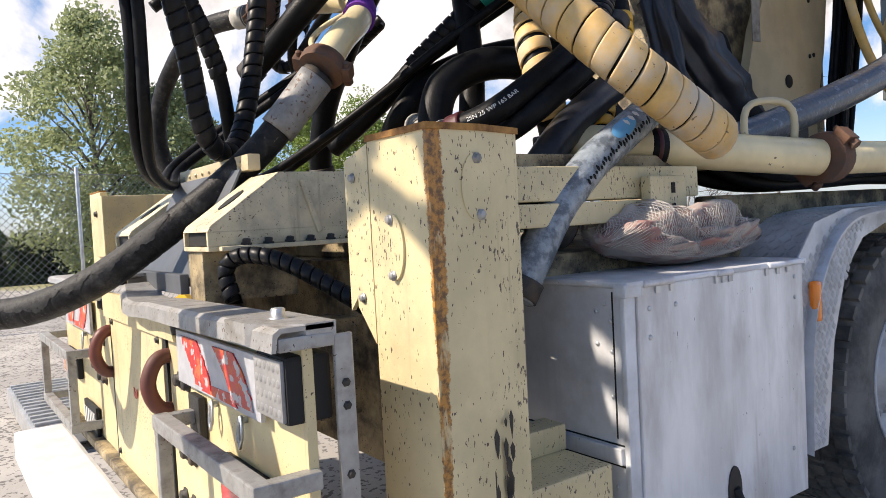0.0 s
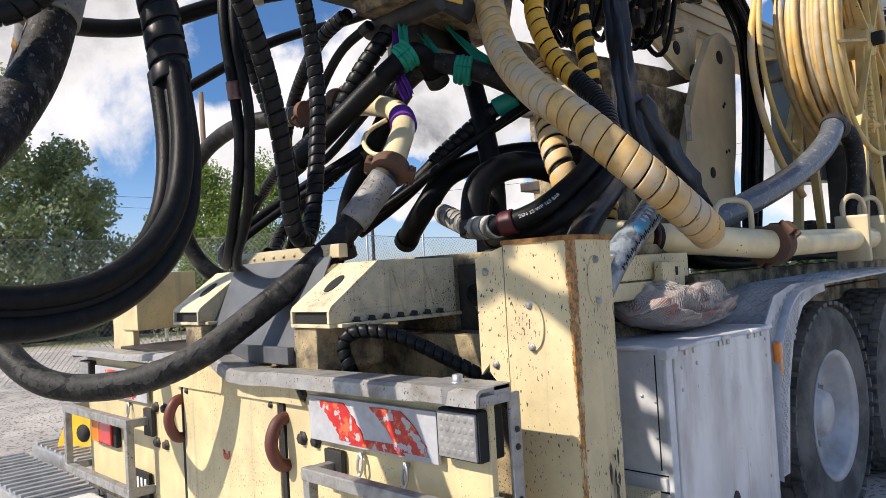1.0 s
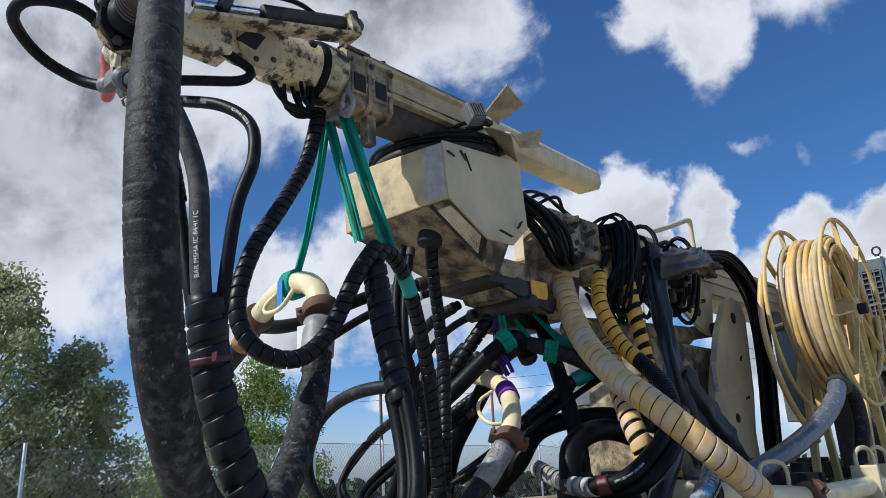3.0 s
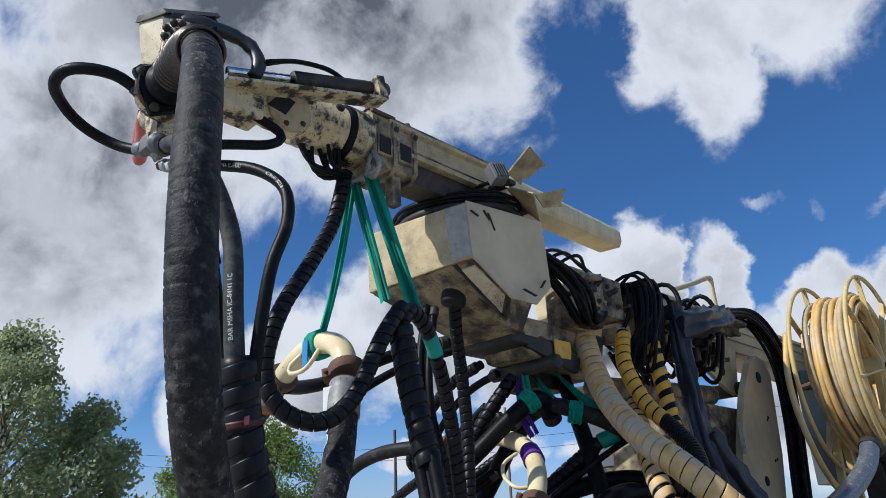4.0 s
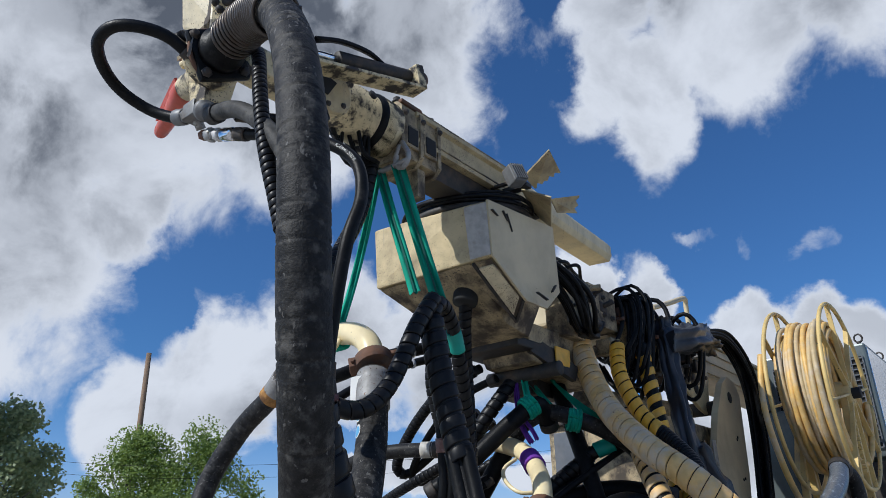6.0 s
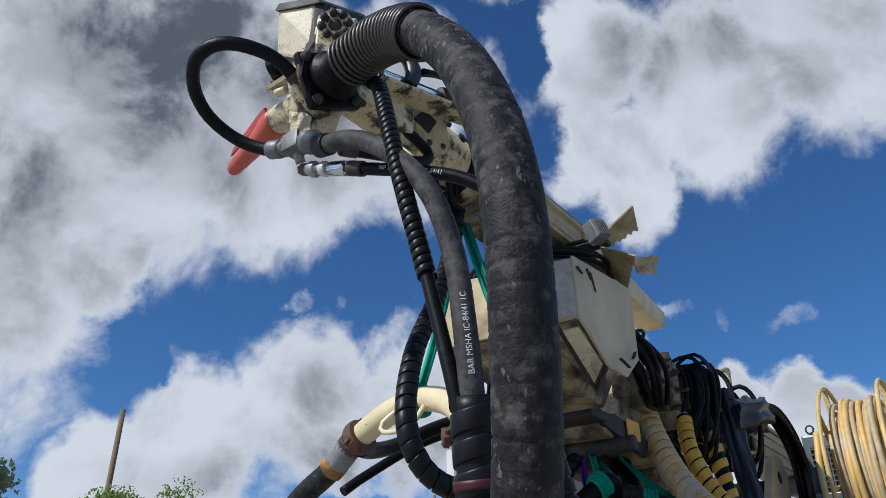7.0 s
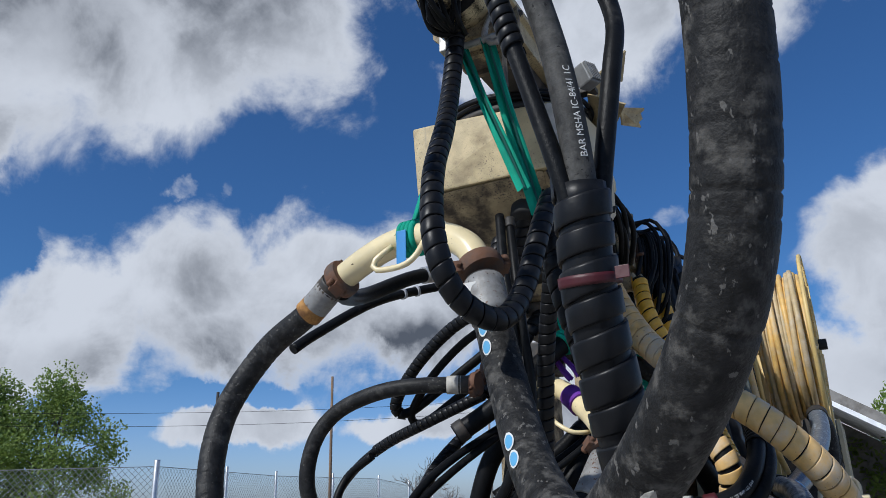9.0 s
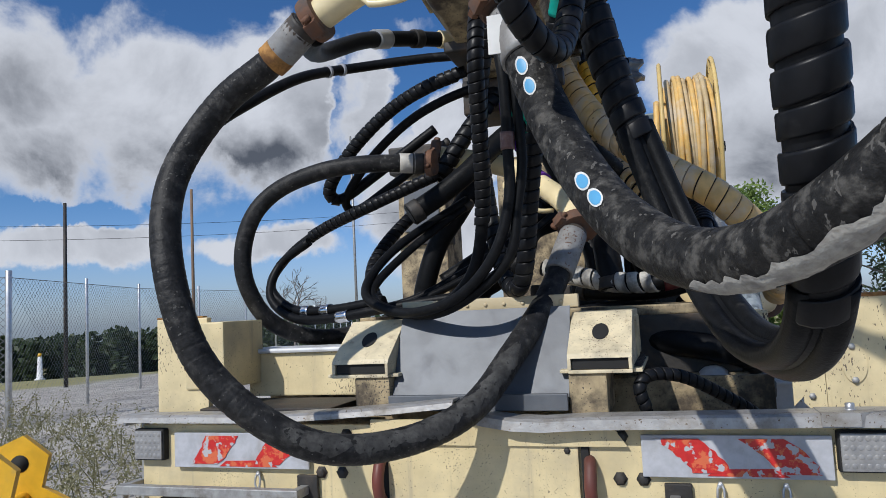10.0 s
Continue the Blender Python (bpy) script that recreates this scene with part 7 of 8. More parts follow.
for k in range(3):
    a = 2 * math.pi * k / 3
    off = [line.out(line.length * q, a + 1.5 * q, 0.030) for q in [0.28 + 0.50 * j / 12 for j in range(13)]]
    part("inner_hose", tube(bmesh.new(), Line(off, 0.03), 0.026, seg=12, step=0.03), rubber, bundle)
part("sleeve_core", tube(bmesh.new(), line, 0.045, 0.0, line.length * 0.30, 18), guard_black, bundle)
part("spiral_guard", guard(bmesh.new(), line, 0.046, 0.0, line.length * 0.31, 0.058, 0.80, 0.006, 18, 0.32, 9), guard_black, bundle, "wound black plastic guard")
part("spiral_guard", guard(bmesh.new(), line, 0.044, line.length * 0.765, line.length, 0.055, 0.80, 0.006, 18, 0.30, 10), guard_black, bundle, "wound black plastic guard")
part("sleeve_core", tube(bmesh.new(), line, 0.043, line.length * 0.77, line.length, 18), guard_black, bundle)

hose("guarded_hose", "black hose in a wound guard slung over a green strap", [
    (0.545, -0.43, 2.31), (0.54, -0.37, 2.385), (0.49, -0.24, 2.345), (0.434, -0.119, 2.225), (0.33, 0.05, 1.99), (0.27, 0.145, 1.72), (0.225, 0.20, 1.47), (0.17, 0.28, 1.41),
    (0.11, 0.36, 1.49), (0.05, 0.44, 1.75), (0.02, 0.48, 2.02), (0.05, 0.43, 2.28), (0.13, 0.32, 2.48), (0.20, 0.245, 2.62)], 0.026, rubber,
    [(0.0, 0.10, 0.045, 0.88, guard_black), (0.15, 1.0, 0.042, 0.90, guard_black)], [(0.122, 0.10, teal_tape, "green tape wrapping")])
hose("guarded_hose", "black guarded hose looping down from the boom swivel", [
    (0.285, -0.50, 3.06), (0.29, -0.567, 2.80), (0.34, -0.715, 2.56), (0.38, -0.868, 2.33), (0.425, -0.95, 2.10), (0.46, -0.90, 1.96), (0.51, -0.77, 1.92), (0.53, -0.64, 2.02),
    (0.56, -0.53, 2.25), (0.565, -0.43, 2.39)], 0.026, rubber, [(0.0, 1.0, 0.042, 0.90, guard_black)])
a_, al_ = hose("air_hose", "grey dusty air hose from the nozzle elbow", [(0.932, -1.318, 1.86), (0.942, -1.348, 1.97), (0.935, -1.360, 2.124), (0.905, -1.36, 2.32), (0.86, -1.40, 2.49), (0.729, -1.41, 2.65), (0.60, -1.41, 2.74), (0.45, -1.39, 2.79)], 0.027, rubber_chalky)
hose_print(al_, "BAR MSHA IC-84/41 1C", 0.17, (0.65, -0.75, 0), 0.027, 0.018, print_white, a_)
h_, l_ = hose("hydraulic_hose", "black printed hydraulic hose with chrome end", [(0.945, -1.295, 1.86), (0.962, -1.302, 1.98), (1.003, -1.296, 2.219), (1.01, -1.254, 2.36), (0.971, -1.242, 2.489), (0.874, -1.276, 2.575), (0.74, -1.318, 2.63), (0.54, -1.352, 2.702)], 0.018, rubber)
hose_print(l_, "WP 165 BAR MSHA IC-84/41", l_.length - 0.12, (0.4, -0.9, -0.3), 0.018, 0.016, print_white, h_, True)
hose_print(l_, "IC-84/41 2022 8", 0.73, (0.5, -0.85, 0), 0.018, 0.014, print_white, h_, True)
hose("guarded_hose", "thin black guarded hose beside the nozzle", [(0.922, -1.335, 1.86), (0.915, -1.365, 1.98), (0.845, -1.385, 2.285), (0.795, -1.42, 2.528), (0.735, -1.41, 2.732), (0.67, -1.38, 2.90), (0.60, -1.34, 2.985)], 0.017, rubber, [(0.35, 1.0, 0.022, 0.85, guard_black)])
hose("air_hose", "black hose ring at the nozzle head", [(0.45, -1.46, 2.955), (0.43, -1.57, 3.01), (0.36, -1.68, 3.02), (0.26, -1.70, 3.01), (0.16, -1.64, 3.0), (0.115, -1.55, 2.965), (0.14, -1.45, 2.92), (0.22, -1.39, 2.88), (0.32, -1.37, 2.855)], 0.020, rubber)
hose("air_hose", "short black hose bow behind the nozzle", [(0.50, -1.33, 2.99), (0.505, -1.20, 3.02), (0.51, -1.06, 3.00), (0.53, -0.985, 2.955), (0.53, -1.03, 2.90), (0.50, -1.16, 2.865), (0.44, -1.30, 2.84)], 0.018, rubber)

fit_hose, line = hose("air_hose", "fat black air hose loop with grey end sleeve", [
    (-0.26, 0.59, 1.985), (-0.502, 0.49, 1.99), (-0.719, 0.465, 1.97), (-0.926, 0.45, 1.897), (-1.033, 0.415, 1.756), (-1.06, 0.41, 1.543), (-1.0, 0.50, 1.345), (-0.87, 0.66, 1.255), (-0.65, 0.80, 1.27), (-0.40, 0.85, 1.37)], 0.038, rubber_dusty, seg=18)
part("end_sleeve", tube(bmesh.new(), line, 0.043, 0.0, 0.11, 18), sleeve_beige, fit_hose)
coupling(line.p[0] + Vector((0.03, 0, 0)), (1, 0, 0), 0.042, fit_hose, length=0.035)
hose("guarded_hose", "black guarded hose loop with chrome joint", [
    (-0.25, 0.72, 1.955), (-0.572, 0.705, 1.84), (-0.853, 0.765, 1.756), (-1.05, 0.79, 1.645), (-1.10, 0.70, 1.50), (-0.952, 0.635, 1.385), (-0.715, 0.55, 1.372), (-0.44, 0.50, 1.40)], 0.022, rubber,
    [(0.0, 0.40, 0.03, 0.9, guard_black)], [(0.76, 0.05, chrome, "chrome hose joint"), (0.83, 0.05, chrome, "chrome hose joint")])
hose("hydraulic_hose", "black hydraulic hose loop lying on the deck", [(-0.90, 0.72, 1.70), (-1.07, 0.74, 1.60), (-1.08, 0.66, 1.45), (-0.93, 0.60, 1.345), (-0.70, 0.52, 1.335), (-0.40, 0.48, 1.37), (-0.1, 0.5, 1.40)], 0.021, rubber, bands=[(0.62, 0.06, chrome, "chrome hose joint")])
hose("guarded_hose", "black guarded hose loop over the sloping sheet", [
    (-0.20, 1.10, 2.0), (-0.45, 0.98, 1.83), (-0.575, 0.727, 1.577), (-0.475, 0.545, 1.38), (-0.235, 0.457, 1.335), (-0.02, 0.37, 1.47), (0.055, 0.31, 1.703), (0.09, 0.193, 1.955), (0.12, 0.068, 2.23), (0.12, 0.15, 2.5)], 0.024, rubber,
    [(0.0, 0.38, 0.036, 0.9, guard_black), (0.66, 1.0, 0.036, 0.9, guard_black)])
PAIR = [(0.15, 0.10, 2.58), (0.20, 0.0, 2.32), (0.235, -0.03, 2.117), (0.232, 0.0, 1.86), (0.224, 0.01, 1.70), (0.157, 0.02, 1.52), (0.0, 0.075, 1.385), (-0.24, 0.19, 1.345), (-0.44, 0.30, 1.43), (-0.40, 0.55, 1.62), (-0.15, 0.85, 1.85)]
hose("hydraulic_hose", "thin black hydraulic hose hanging in a loop", PAIR, 0.019, rubber, bands=[(0.27, 0.06, brown_tape, "brown tape round two hoses")])
hose("hydraulic_hose", "thin black hydraulic hose taped to its twin", [(x + 0.035 + 0.02 * math.sin(3 * k), y + 0.02, z - 0.012) for k, (x, y, z) in enumerate(PAIR)], 0.018, rubber)
hose("air_hose", "black hose with grey sleeve behind the pipe bend", HOSE_A, 0.034, rubber, bands=[(0.66, 0.09, galvanised, "grey hose sleeve"), (0.82, 0.05, steel_dark, "clamp band"), (0.94, 0.10, cream_clean, "cream pipe end")])
hose("air_hose", "black hose with pale rub marks", HOSE_B, 0.028, rubber, bands=[(0.46, 0.018, sign_grey, "pale sticker band"), (0.52, 0.018, sign_grey, "pale sticker band")])
hose("guarded_hose", "black guarded hose sagging at the far side", HOSE_C, 0.026, rubber, [(0.02, 0.62, 0.036, 0.86, guard_black)])
hose("hydraulic_hose", "thin black hose beneath a guarded one", [(x + 0.05, y + 0.08, z - 0.05) for x, y, z in HOSE_C], 0.022, rubber)
# ---- tan and yellow guarded hoses ----
hose("guarded_hose", "thick hose in a worn tan spiral guard", [
    (0.18, 1.36, 2.80), (0.275, 1.25, 2.50), (0.45, 1.12, 2.19), (0.70, 0.98, 1.95), (0.93, 0.92, 1.78), (1.09, 0.98, 1.61), (1.165, 1.10, 1.49), (1.195, 1.25, 1.395), (1.19, 1.33, 1.36)], 0.059, rubber, [(0.02, 1.0, 0.056, 0.92, guard_tan)], seg=18)
hose("guarded_hose", "black hose in an open yellow spiral guard", [(0.40, 1.76, 2.66), (0.45, 1.72, 2.40), (0.50, 1.69, 2.12), (0.56, 1.62, 1.9), (0.62, 1.55, 1.6)], 0.040, rubber, [(0.05, 0.95, 0.085, 0.55, guard_yellow)], seg=16)
hose("guarded_hose", "dusty tan guarded hose behind", [(0.38, 1.50, 2.20), (0.48, 1.36, 2.05), (0.60, 1.20, 1.88), (0.70, 1.10, 1.72), (0.76, 1.08, 1.58), (0.74, 1.14, 1.42)], 0.048, rubber, [(0.0, 0.95, 0.06, 0.72, guard_tan)], seg=16)
hose("guarded_hose", "yellow guarded hose dropping to the deck", [(0.50, 1.72, 2.1), (0.62, 1.62, 1.86), (0.70, 1.50, 1.68), (0.76, 1.36, 1.55), (0.80, 1.28, 1.42)], 0.036, rubber, [(0.3, 1.0, 0.05, 0.75, guard_yellow)], seg=16)
th, line = hose("hydraulic_hose", "black printed hose with yellow and grey guards and red tape", [
    (0.36, 1.52, 2.62), (0.40, 1.42, 2.44), (0.45, 1.40, 2.30), (0.53, 1.40, 2.15), (0.68, 1.38, 2.00), (0.80, 1.31, 1.88), (0.865, 1.22, 1.76), (0.88, 1.08, 1.64), (0.86, 0.94, 1.54), (0.80, 0.83, 1.46), (0.68, 0.78, 1.425), (0.50, 0.84, 1.43), (0.32, 0.94, 1.47), (0.16, 1.00, 1.52)], 0.038, rubber,
    [(0.0, 0.28, 0.058, 0.84, guard_yellow), (0.28, 0.53, 0.022, 0.85, guard_black), (0.755, 1.0, 0.055, 0.80, guard_grey)], [(0.735, 0.05, red_tape, "red printed tape")], seg=16)
hose_print(line, "2SN 25 WP 165 BAR", line.length * 0.715, (0.75, -0.6, 0.25), 0.038, 0.017, print_white, th, True)
hose("hydraulic_hose", "black hydraulic hose bent beside its twin", [(0.88, 1.30, 1.76), (0.92, 1.14, 1.62), (0.90, 0.98, 1.50), (0.82, 0.90, 1.42), (0.62, 0.92, 1.38), (0.3, 1.15, 1.40)], 0.034, rubber, seg=14)
hose("guarded_hose", "black guarded hose with a green taped end", [(0.47, 1.30, 2.035), (0.40, 1.275, 2.01), (0.30, 1.23, 1.975), (0.21, 1.18, 1.90), (0.09, 1.11, 1.80), (-0.08, 1.0, 1.63), (-0.30, 0.9, 1.48)], 0.036, rubber, [(0.20, 0.52, 0.04, 0.86, guard_black)], [(0.13, 0.11, teal_tape, "green tape wrapping")])
hose("hydraulic_hose", "thin black hydraulic hose", [(0.45, 1.42, 2.03), (0.20, 1.15, 1.82), (-0.02, 0.92, 1.62), (-0.35, 0.75, 1.42), (-0.6, 0.7, 1.36)], 0.017, rubber)
hose("hydraulic_hose", "thin black hydraulic hose", [(0.50, 1.38, 2.05), (0.24, 1.08, 1.80), (0.0, 0.85, 1.58), (-0.32, 0.66, 1.40), (-0.55, 0.6, 1.36)], 0.017, rubber)
film, line = hose("wrapped_hose", "pale film-wrapped hose with printed dark marks", [(0.90, 1.52, 1.50), (0.98, 1.33, 1.475), (1.025, 1.182, 1.416), (1.03, 1.083, 1.359), (1.03, 0.988, 1.299), (1.03, 0.853, 1.181), (1.03, 0.766, 1.068), (1.02, 0.70, 0.96)], 0.050, wrap_film, seg=20)
for s0_, s1_, half_, lift_, mat_, nm_ in ((0.16, 0.30, 0.5, 0.0, sky_tape, "blue_label"), (0.42, 0.52, 0.5, 0.0, sky_tape, "blue_label")):
    part(nm_, surface_patch(line, s0_, s1_, (0.75, -0.6, 0.35), half_, 0.0512, 0, 0.15, 3, 16, 8), mat_, film, "pale blue printed label")
for k in range(44):
    part("black_mark", surface_patch(line, 0.14 + 0.0125 * k, 0.150 + 0.0125 * k, (0.95, 0.1 + 0.12 * (k % 3), 0.2), 0.13 + 0.05 * (k % 2), 0.0516, 0, 0.9, k, 4, 4), rubber, film)
for k in range(7):
    part("white_bar", surface_patch(line, 0.31 + 0.022 * k, 0.323 + 0.022 * k, (0.65, -0.7, 0.35), 0.24, 0.0518, 0, 0, k, 3, 4), print_white, film)
hose("wrapped_hose", "hose wrapped in grey plastic film", [(1.06, 3.25, 1.98), (1.07, 3.05, 1.84), (1.03, 2.75, 1.68), (0.95, 2.35, 1.53), (0.82, 1.95, 1.40), (0.70, 1.7, 1.36)], 0.060, wrap_grey, seg=18)
hose("wrapped_hose", "dusty black hose dropping below the reel", [(1.06, 3.27, 1.96), (1.10, 3.38, 1.90), (1.10, 3.44, 1.70), (1.05, 3.42, 1.40)], 0.05, rubber_dusty, seg=18)
hose("air_hose", "matt black padded hose", [(0.74, 1.45, 1.60), (0.80, 1.26, 1.515), (0.84, 1.07, 1.40), (0.86, 0.92, 1.265), (0.855, 0.78, 1.13), (0.852, 0.64, 1.03), (0.850, 0.52, 0.975)], 0.052, tarp, seg=16, bands=[(0.92, 0.11, aluminium, "bright metal hose sleeve")])
hose("air_hose", "thick black hose arch", [(-0.20, 1.10, 1.42), (0.05, 1.0, 1.55), (0.10, 1.15, 1.72), (0.35, 1.35, 1.78), (0.62, 1.5, 1.72)], 0.05, rubber, seg=16)
hose("air_hose", "thick black hose arch", [(0.48, 0.86, 1.40), (0.465, 0.88, 1.52), (0.455, 0.94, 1.62), (0.485, 1.08, 1.685), (0.50, 1.28, 1.69), (0.56, 1.45, 1.62), (0.62, 1.6, 1.45)], 0.056, rubber, seg=16)
hose("air_hose", "straight black hose rising to the linkage", [(0.42, 1.05, 1.42), (0.36, 1.12, 1.65), (0.24, 1.2, 1.95), (0.12, 1.25, 2.25), (0.04, 1.26, 2.5)], 0.046, rubber, seg=16)
hose("air_hose", "black hose bow carried by the slings", [(-0.33, 0.56, 1.76), (-0.20, 0.62, 1.85), (-0.083, 0.68, 1.952), (0.02, 0.77, 2.075), (0.10, 0.83, 2.155), (0.15, 0.88, 2.205), (0.16, 0.95, 2.19), (0.13, 1.06, 2.10)], 0.046, rubber, seg=16)
hose("air_hose", "black hose bow carried by the slings", [(-0.10, 0.93, 2.02), (0.01, 0.96, 2.115), (0.10, 0.985, 2.165), (0.18, 1.0, 2.174), (0.30, 1.06, 2.13), (0.42, 1.16, 2.06), (0.52, 1.28, 1.96), (0.56, 1.40, 1.8)], 0.044, rubber_dusty, seg=16)
hose("guarded_hose", "black guarded hose under the arm", [(-0.25, 0.75, 1.95), (-0.12, 0.80, 2.15), (0.0, 0.90, 2.35), (0.05, 1.0, 2.5)], 0.034, rubber, [(0.0, 1.0, 0.05, 0.85, guard_black)])
hose("air_hose", "thick black hose slanting to the deck", [(-0.02, 0.98, 2.10), (-0.084, 0.95, 2.01), (-0.206, 0.9, 1.806), (-0.317, 0.88, 1.643), (-0.389, 0.88, 1.446), (-0.40, 0.9, 1.36)], 0.048, rubber, seg=16)
hose("guarded_hose", "thin black guarded hose under the bracket", [(0.62, 0.12, 0.99), (0.60, 0.11, 1.07), (0.64, 0.14, 1.105), (0.74, 0.20, 1.09), (0.86, 0.28, 1.02), (0.98, 0.36, 0.93), (1.05, 0.42, 0.80)], 0.016, rubber, [(0.0, 1.0, 0.03, 0.88, guard_black)])
hose("guarded_hose", "ribbed black hose behind the corner post", [(1.12, 0.40, 0.93), (1.13, 0.36, 0.75), (1.14, 0.33, 0.55), (1.14, 0.32, 0.35)], 0.034, rubber, [(0.0, 1.0, 0.026, 0.88, guard_black)])
hose("air_hose", "thick black hose lying across the deck", [(0.20, 0.95, 1.16), (0.45, 0.80, 1.20), (0.70, 0.66, 1.18), (0.92, 0.62, 1.14), (1.02, 0.70, 1.10)], 0.052, rubber, seg=16)
hose("air_hose", "thick black hose lying across the deck", [(0.10, 1.20, 1.24), (0.40, 1.02, 1.30), (0.68, 0.84, 1.28), (0.90, 0.80, 1.20), (0.98, 0.95, 1.12)], 0.05, rubber, seg=16)
tagd = thing("paper_tag", (0.38, -0.6, 2.0), "crumpled paper tag under the clamp", "tag")
part("sheet", boxed((0.33, -0.635, 1.98), (0.385, -0.632, 2.08), 0.001), print_white, tagd)

# grey locker with a dark hood standing on the far side of the deck
locker = thing("deck_locker", (-1.45, 4.1, 1.06), "grey sheet locker with a dark hood on the deck", "locker")
part("locker_body", boxed((-1.68, 4.0, 1.06), (-1.22, 4.5, 2.62), 0.01), cream_grime_shade, locker)
part("locker_shelf", boxed((-1.80, 3.96, 1.95), (-1.20, 4.2, 2.03), 0.01), steel_dark, locker)
part("locker_door", boxed((-1.62, 3.985, 2.08), (-1.28, 3.998, 2.56), 0.006), sheet_grey, locker)
part("hood", boxed((-1.74, 3.94, 2.62), (-1.16, 4.55, 2.88), 0.02), steel_dark, locker)

# ---- surroundings ----
fence = thing("chain_link_fence", (-9, 5, 0), "tall chain-link fence on steel posts", "fence")
FENCE = [(-8.0, -8.0), (-9.4, 1.4), (-10.4, 4.4), (-8.3, 5.7), (-10.1, 10.5), (-10.4, 15.0), (-13.0, 24.0), (-20.0, 44.0)]
wire = material("galvanised_wire", (0.20, 0.21, 0.22), 0.55, 0.3, bump=0)
posts, bm_top = [], bmesh.new()
net = bmesh.new()


def bmface(bm, a, b, w):
    d = (b - a)
    n = Vector((d.y, -d.x, 0))
    n = n.normalized() * w if n.length > 1e-6 else Vector((w, 0, 0))
    up_ = d.cross(n).normalized() * w
    bm.faces.new([bm.verts.new(p) for p in (a - up_, a + up_, b + up_, b - up_)])


for (x0, y0), (x1, y1) in zip(FENCE, FENCE[1:]):
    a, b = Vector((x0, y0, ground_z(x0, y0))), Vector((x1, y1, ground_z(x1, y1)))
    n = max(1, round((b - a).length / 3.0))
    for k in range(n):
        p = a.lerp(b, k / n)
        p.z = ground_z(p.x, p.y)
        posts.append(p)
    rod(bm_top, a + Vector((0, 0, 2.1)), b + Vector((0, 0, 2.1)), 0.006, 6)
    cell, high = 0.10, 2.1
    length = (b - a).length
    if length > 30:
        cell = 0.3
    dirf = (b - a).normalized()
    m = int((length + high) / cell)
    for k in range(m):
        for sgn in (1, -1):
            s0 = k * cell - (high if sgn > 0 else 0)
            lo, hi = s0, s0 + high * 1.0
            z0, z1 = (0.0, high) if sgn > 0 else (high, 0.0)
            c0, c1 = max(lo, 0), min(hi, length)
            if c1 <= c0:
                continue
            q0 = a + dirf * c0 + Vector((0, 0, z0 + (z1 - z0) * (c0 - lo) / high))
            q1 = a + dirf * c1 + Vector((0, 0, z0 + (z1 - z0) * (c1 - lo) / high))
            bmface(net, q0, q1, 0.0034)
part("top_wire", bm_top, wire, fence)
mesh_part = part("wire_mesh", net, wire, fence, "diamond wire mesh")
tagged(mesh_part, kind="stuff")
for p in posts:
    part("post", rod(bmesh.new(), p, p + Vector((0, 0, 2.2)), 0.045 if (p.xy - Vector((-8.3, 5.7))).length < 0.3 else 0.027, 10), galvanised, fence)


def leaf_mesh(name, centres, mat, size, count, seed):
    """Many small leaves scattered in clumps."""
    rng2 = random.Random(seed)
    verts, faces = [], []
    for c, r in centres:
        for _ in range(count):
            d = Vector((rng2.gauss(0, 1), rng2.gauss(0, 1), rng2.gauss(0, 1))).normalized() * r * rng2.random() ** 0.5
            p = c + Vector((d.x, d.y, d.z * 0.9))
            u = Vector((rng2.gauss(0, 1), rng2.gauss(0, 1), rng2.gauss(0, 1))).normalized()
            v = u.orthogonal().normalized()
            s = size * rng2.uniform(0.6, 1.3)
            i = len(verts)
            verts += [p - u * s, p + v * s * 0.55, p + u * s, p - v * s * 0.55]
            faces.append((i, i + 1, i + 2, i + 3))
    me = bpy.data.meshes.new(name)
    me.from_pydata([tuple(v) for v in verts], [], faces)
    me.materials.append(mat)
    return me


def leaf_material(name, a, b):
    m = bpy.data.materials.new(name)
    m.use_nodes = True
    t = m.node_tree
    bsdf = t.nodes["Principled BSDF"]
    geo = t.nodes.new("ShaderNodeNewGeometry")
    t.links.new(mix(t, geo.outputs["Random Per Island"], a, b), bsdf.inputs["Base Color"])
    bsdf.inputs["Roughness"].default_value = 0.55
    trans = t.nodes.new("ShaderNodeBsdfTranslucent")
    trans.inputs["Color"].default_value = (*[min(1, v * 1.6) for v in b], 1)
    ms = t.nodes.new("ShaderNodeMixShader")
    ms.inputs[0].default_value = 0.3
    t.links.new(bsdf.outputs[0], ms.inputs[1])
    t.links.new(trans.outputs[0], ms.inputs[2])
    t.links.new(ms.outputs[0], t.nodes["Material Output"].inputs["Surface"])
    return m


birch_leaf = leaf_material("birch_leaves", (0.15, 0.20, 0.085), (0.29, 0.33, 0.17))
green_leaf = leaf_material("bright_leaves", (0.09, 0.15, 0.03), (0.19, 0.26, 0.06))
dark_leaf = leaf_material("dark_leaves", (0.02, 0.035, 0.015), (0.05, 0.075, 0.03))
bark = material("grey_bark", (0.20, 0.18, 0.16), 0.85, dirt=(0.06, 0.055, 0.05), dirt_at=(0.45, 0.6), dirt_scale=4, bump=0.5)


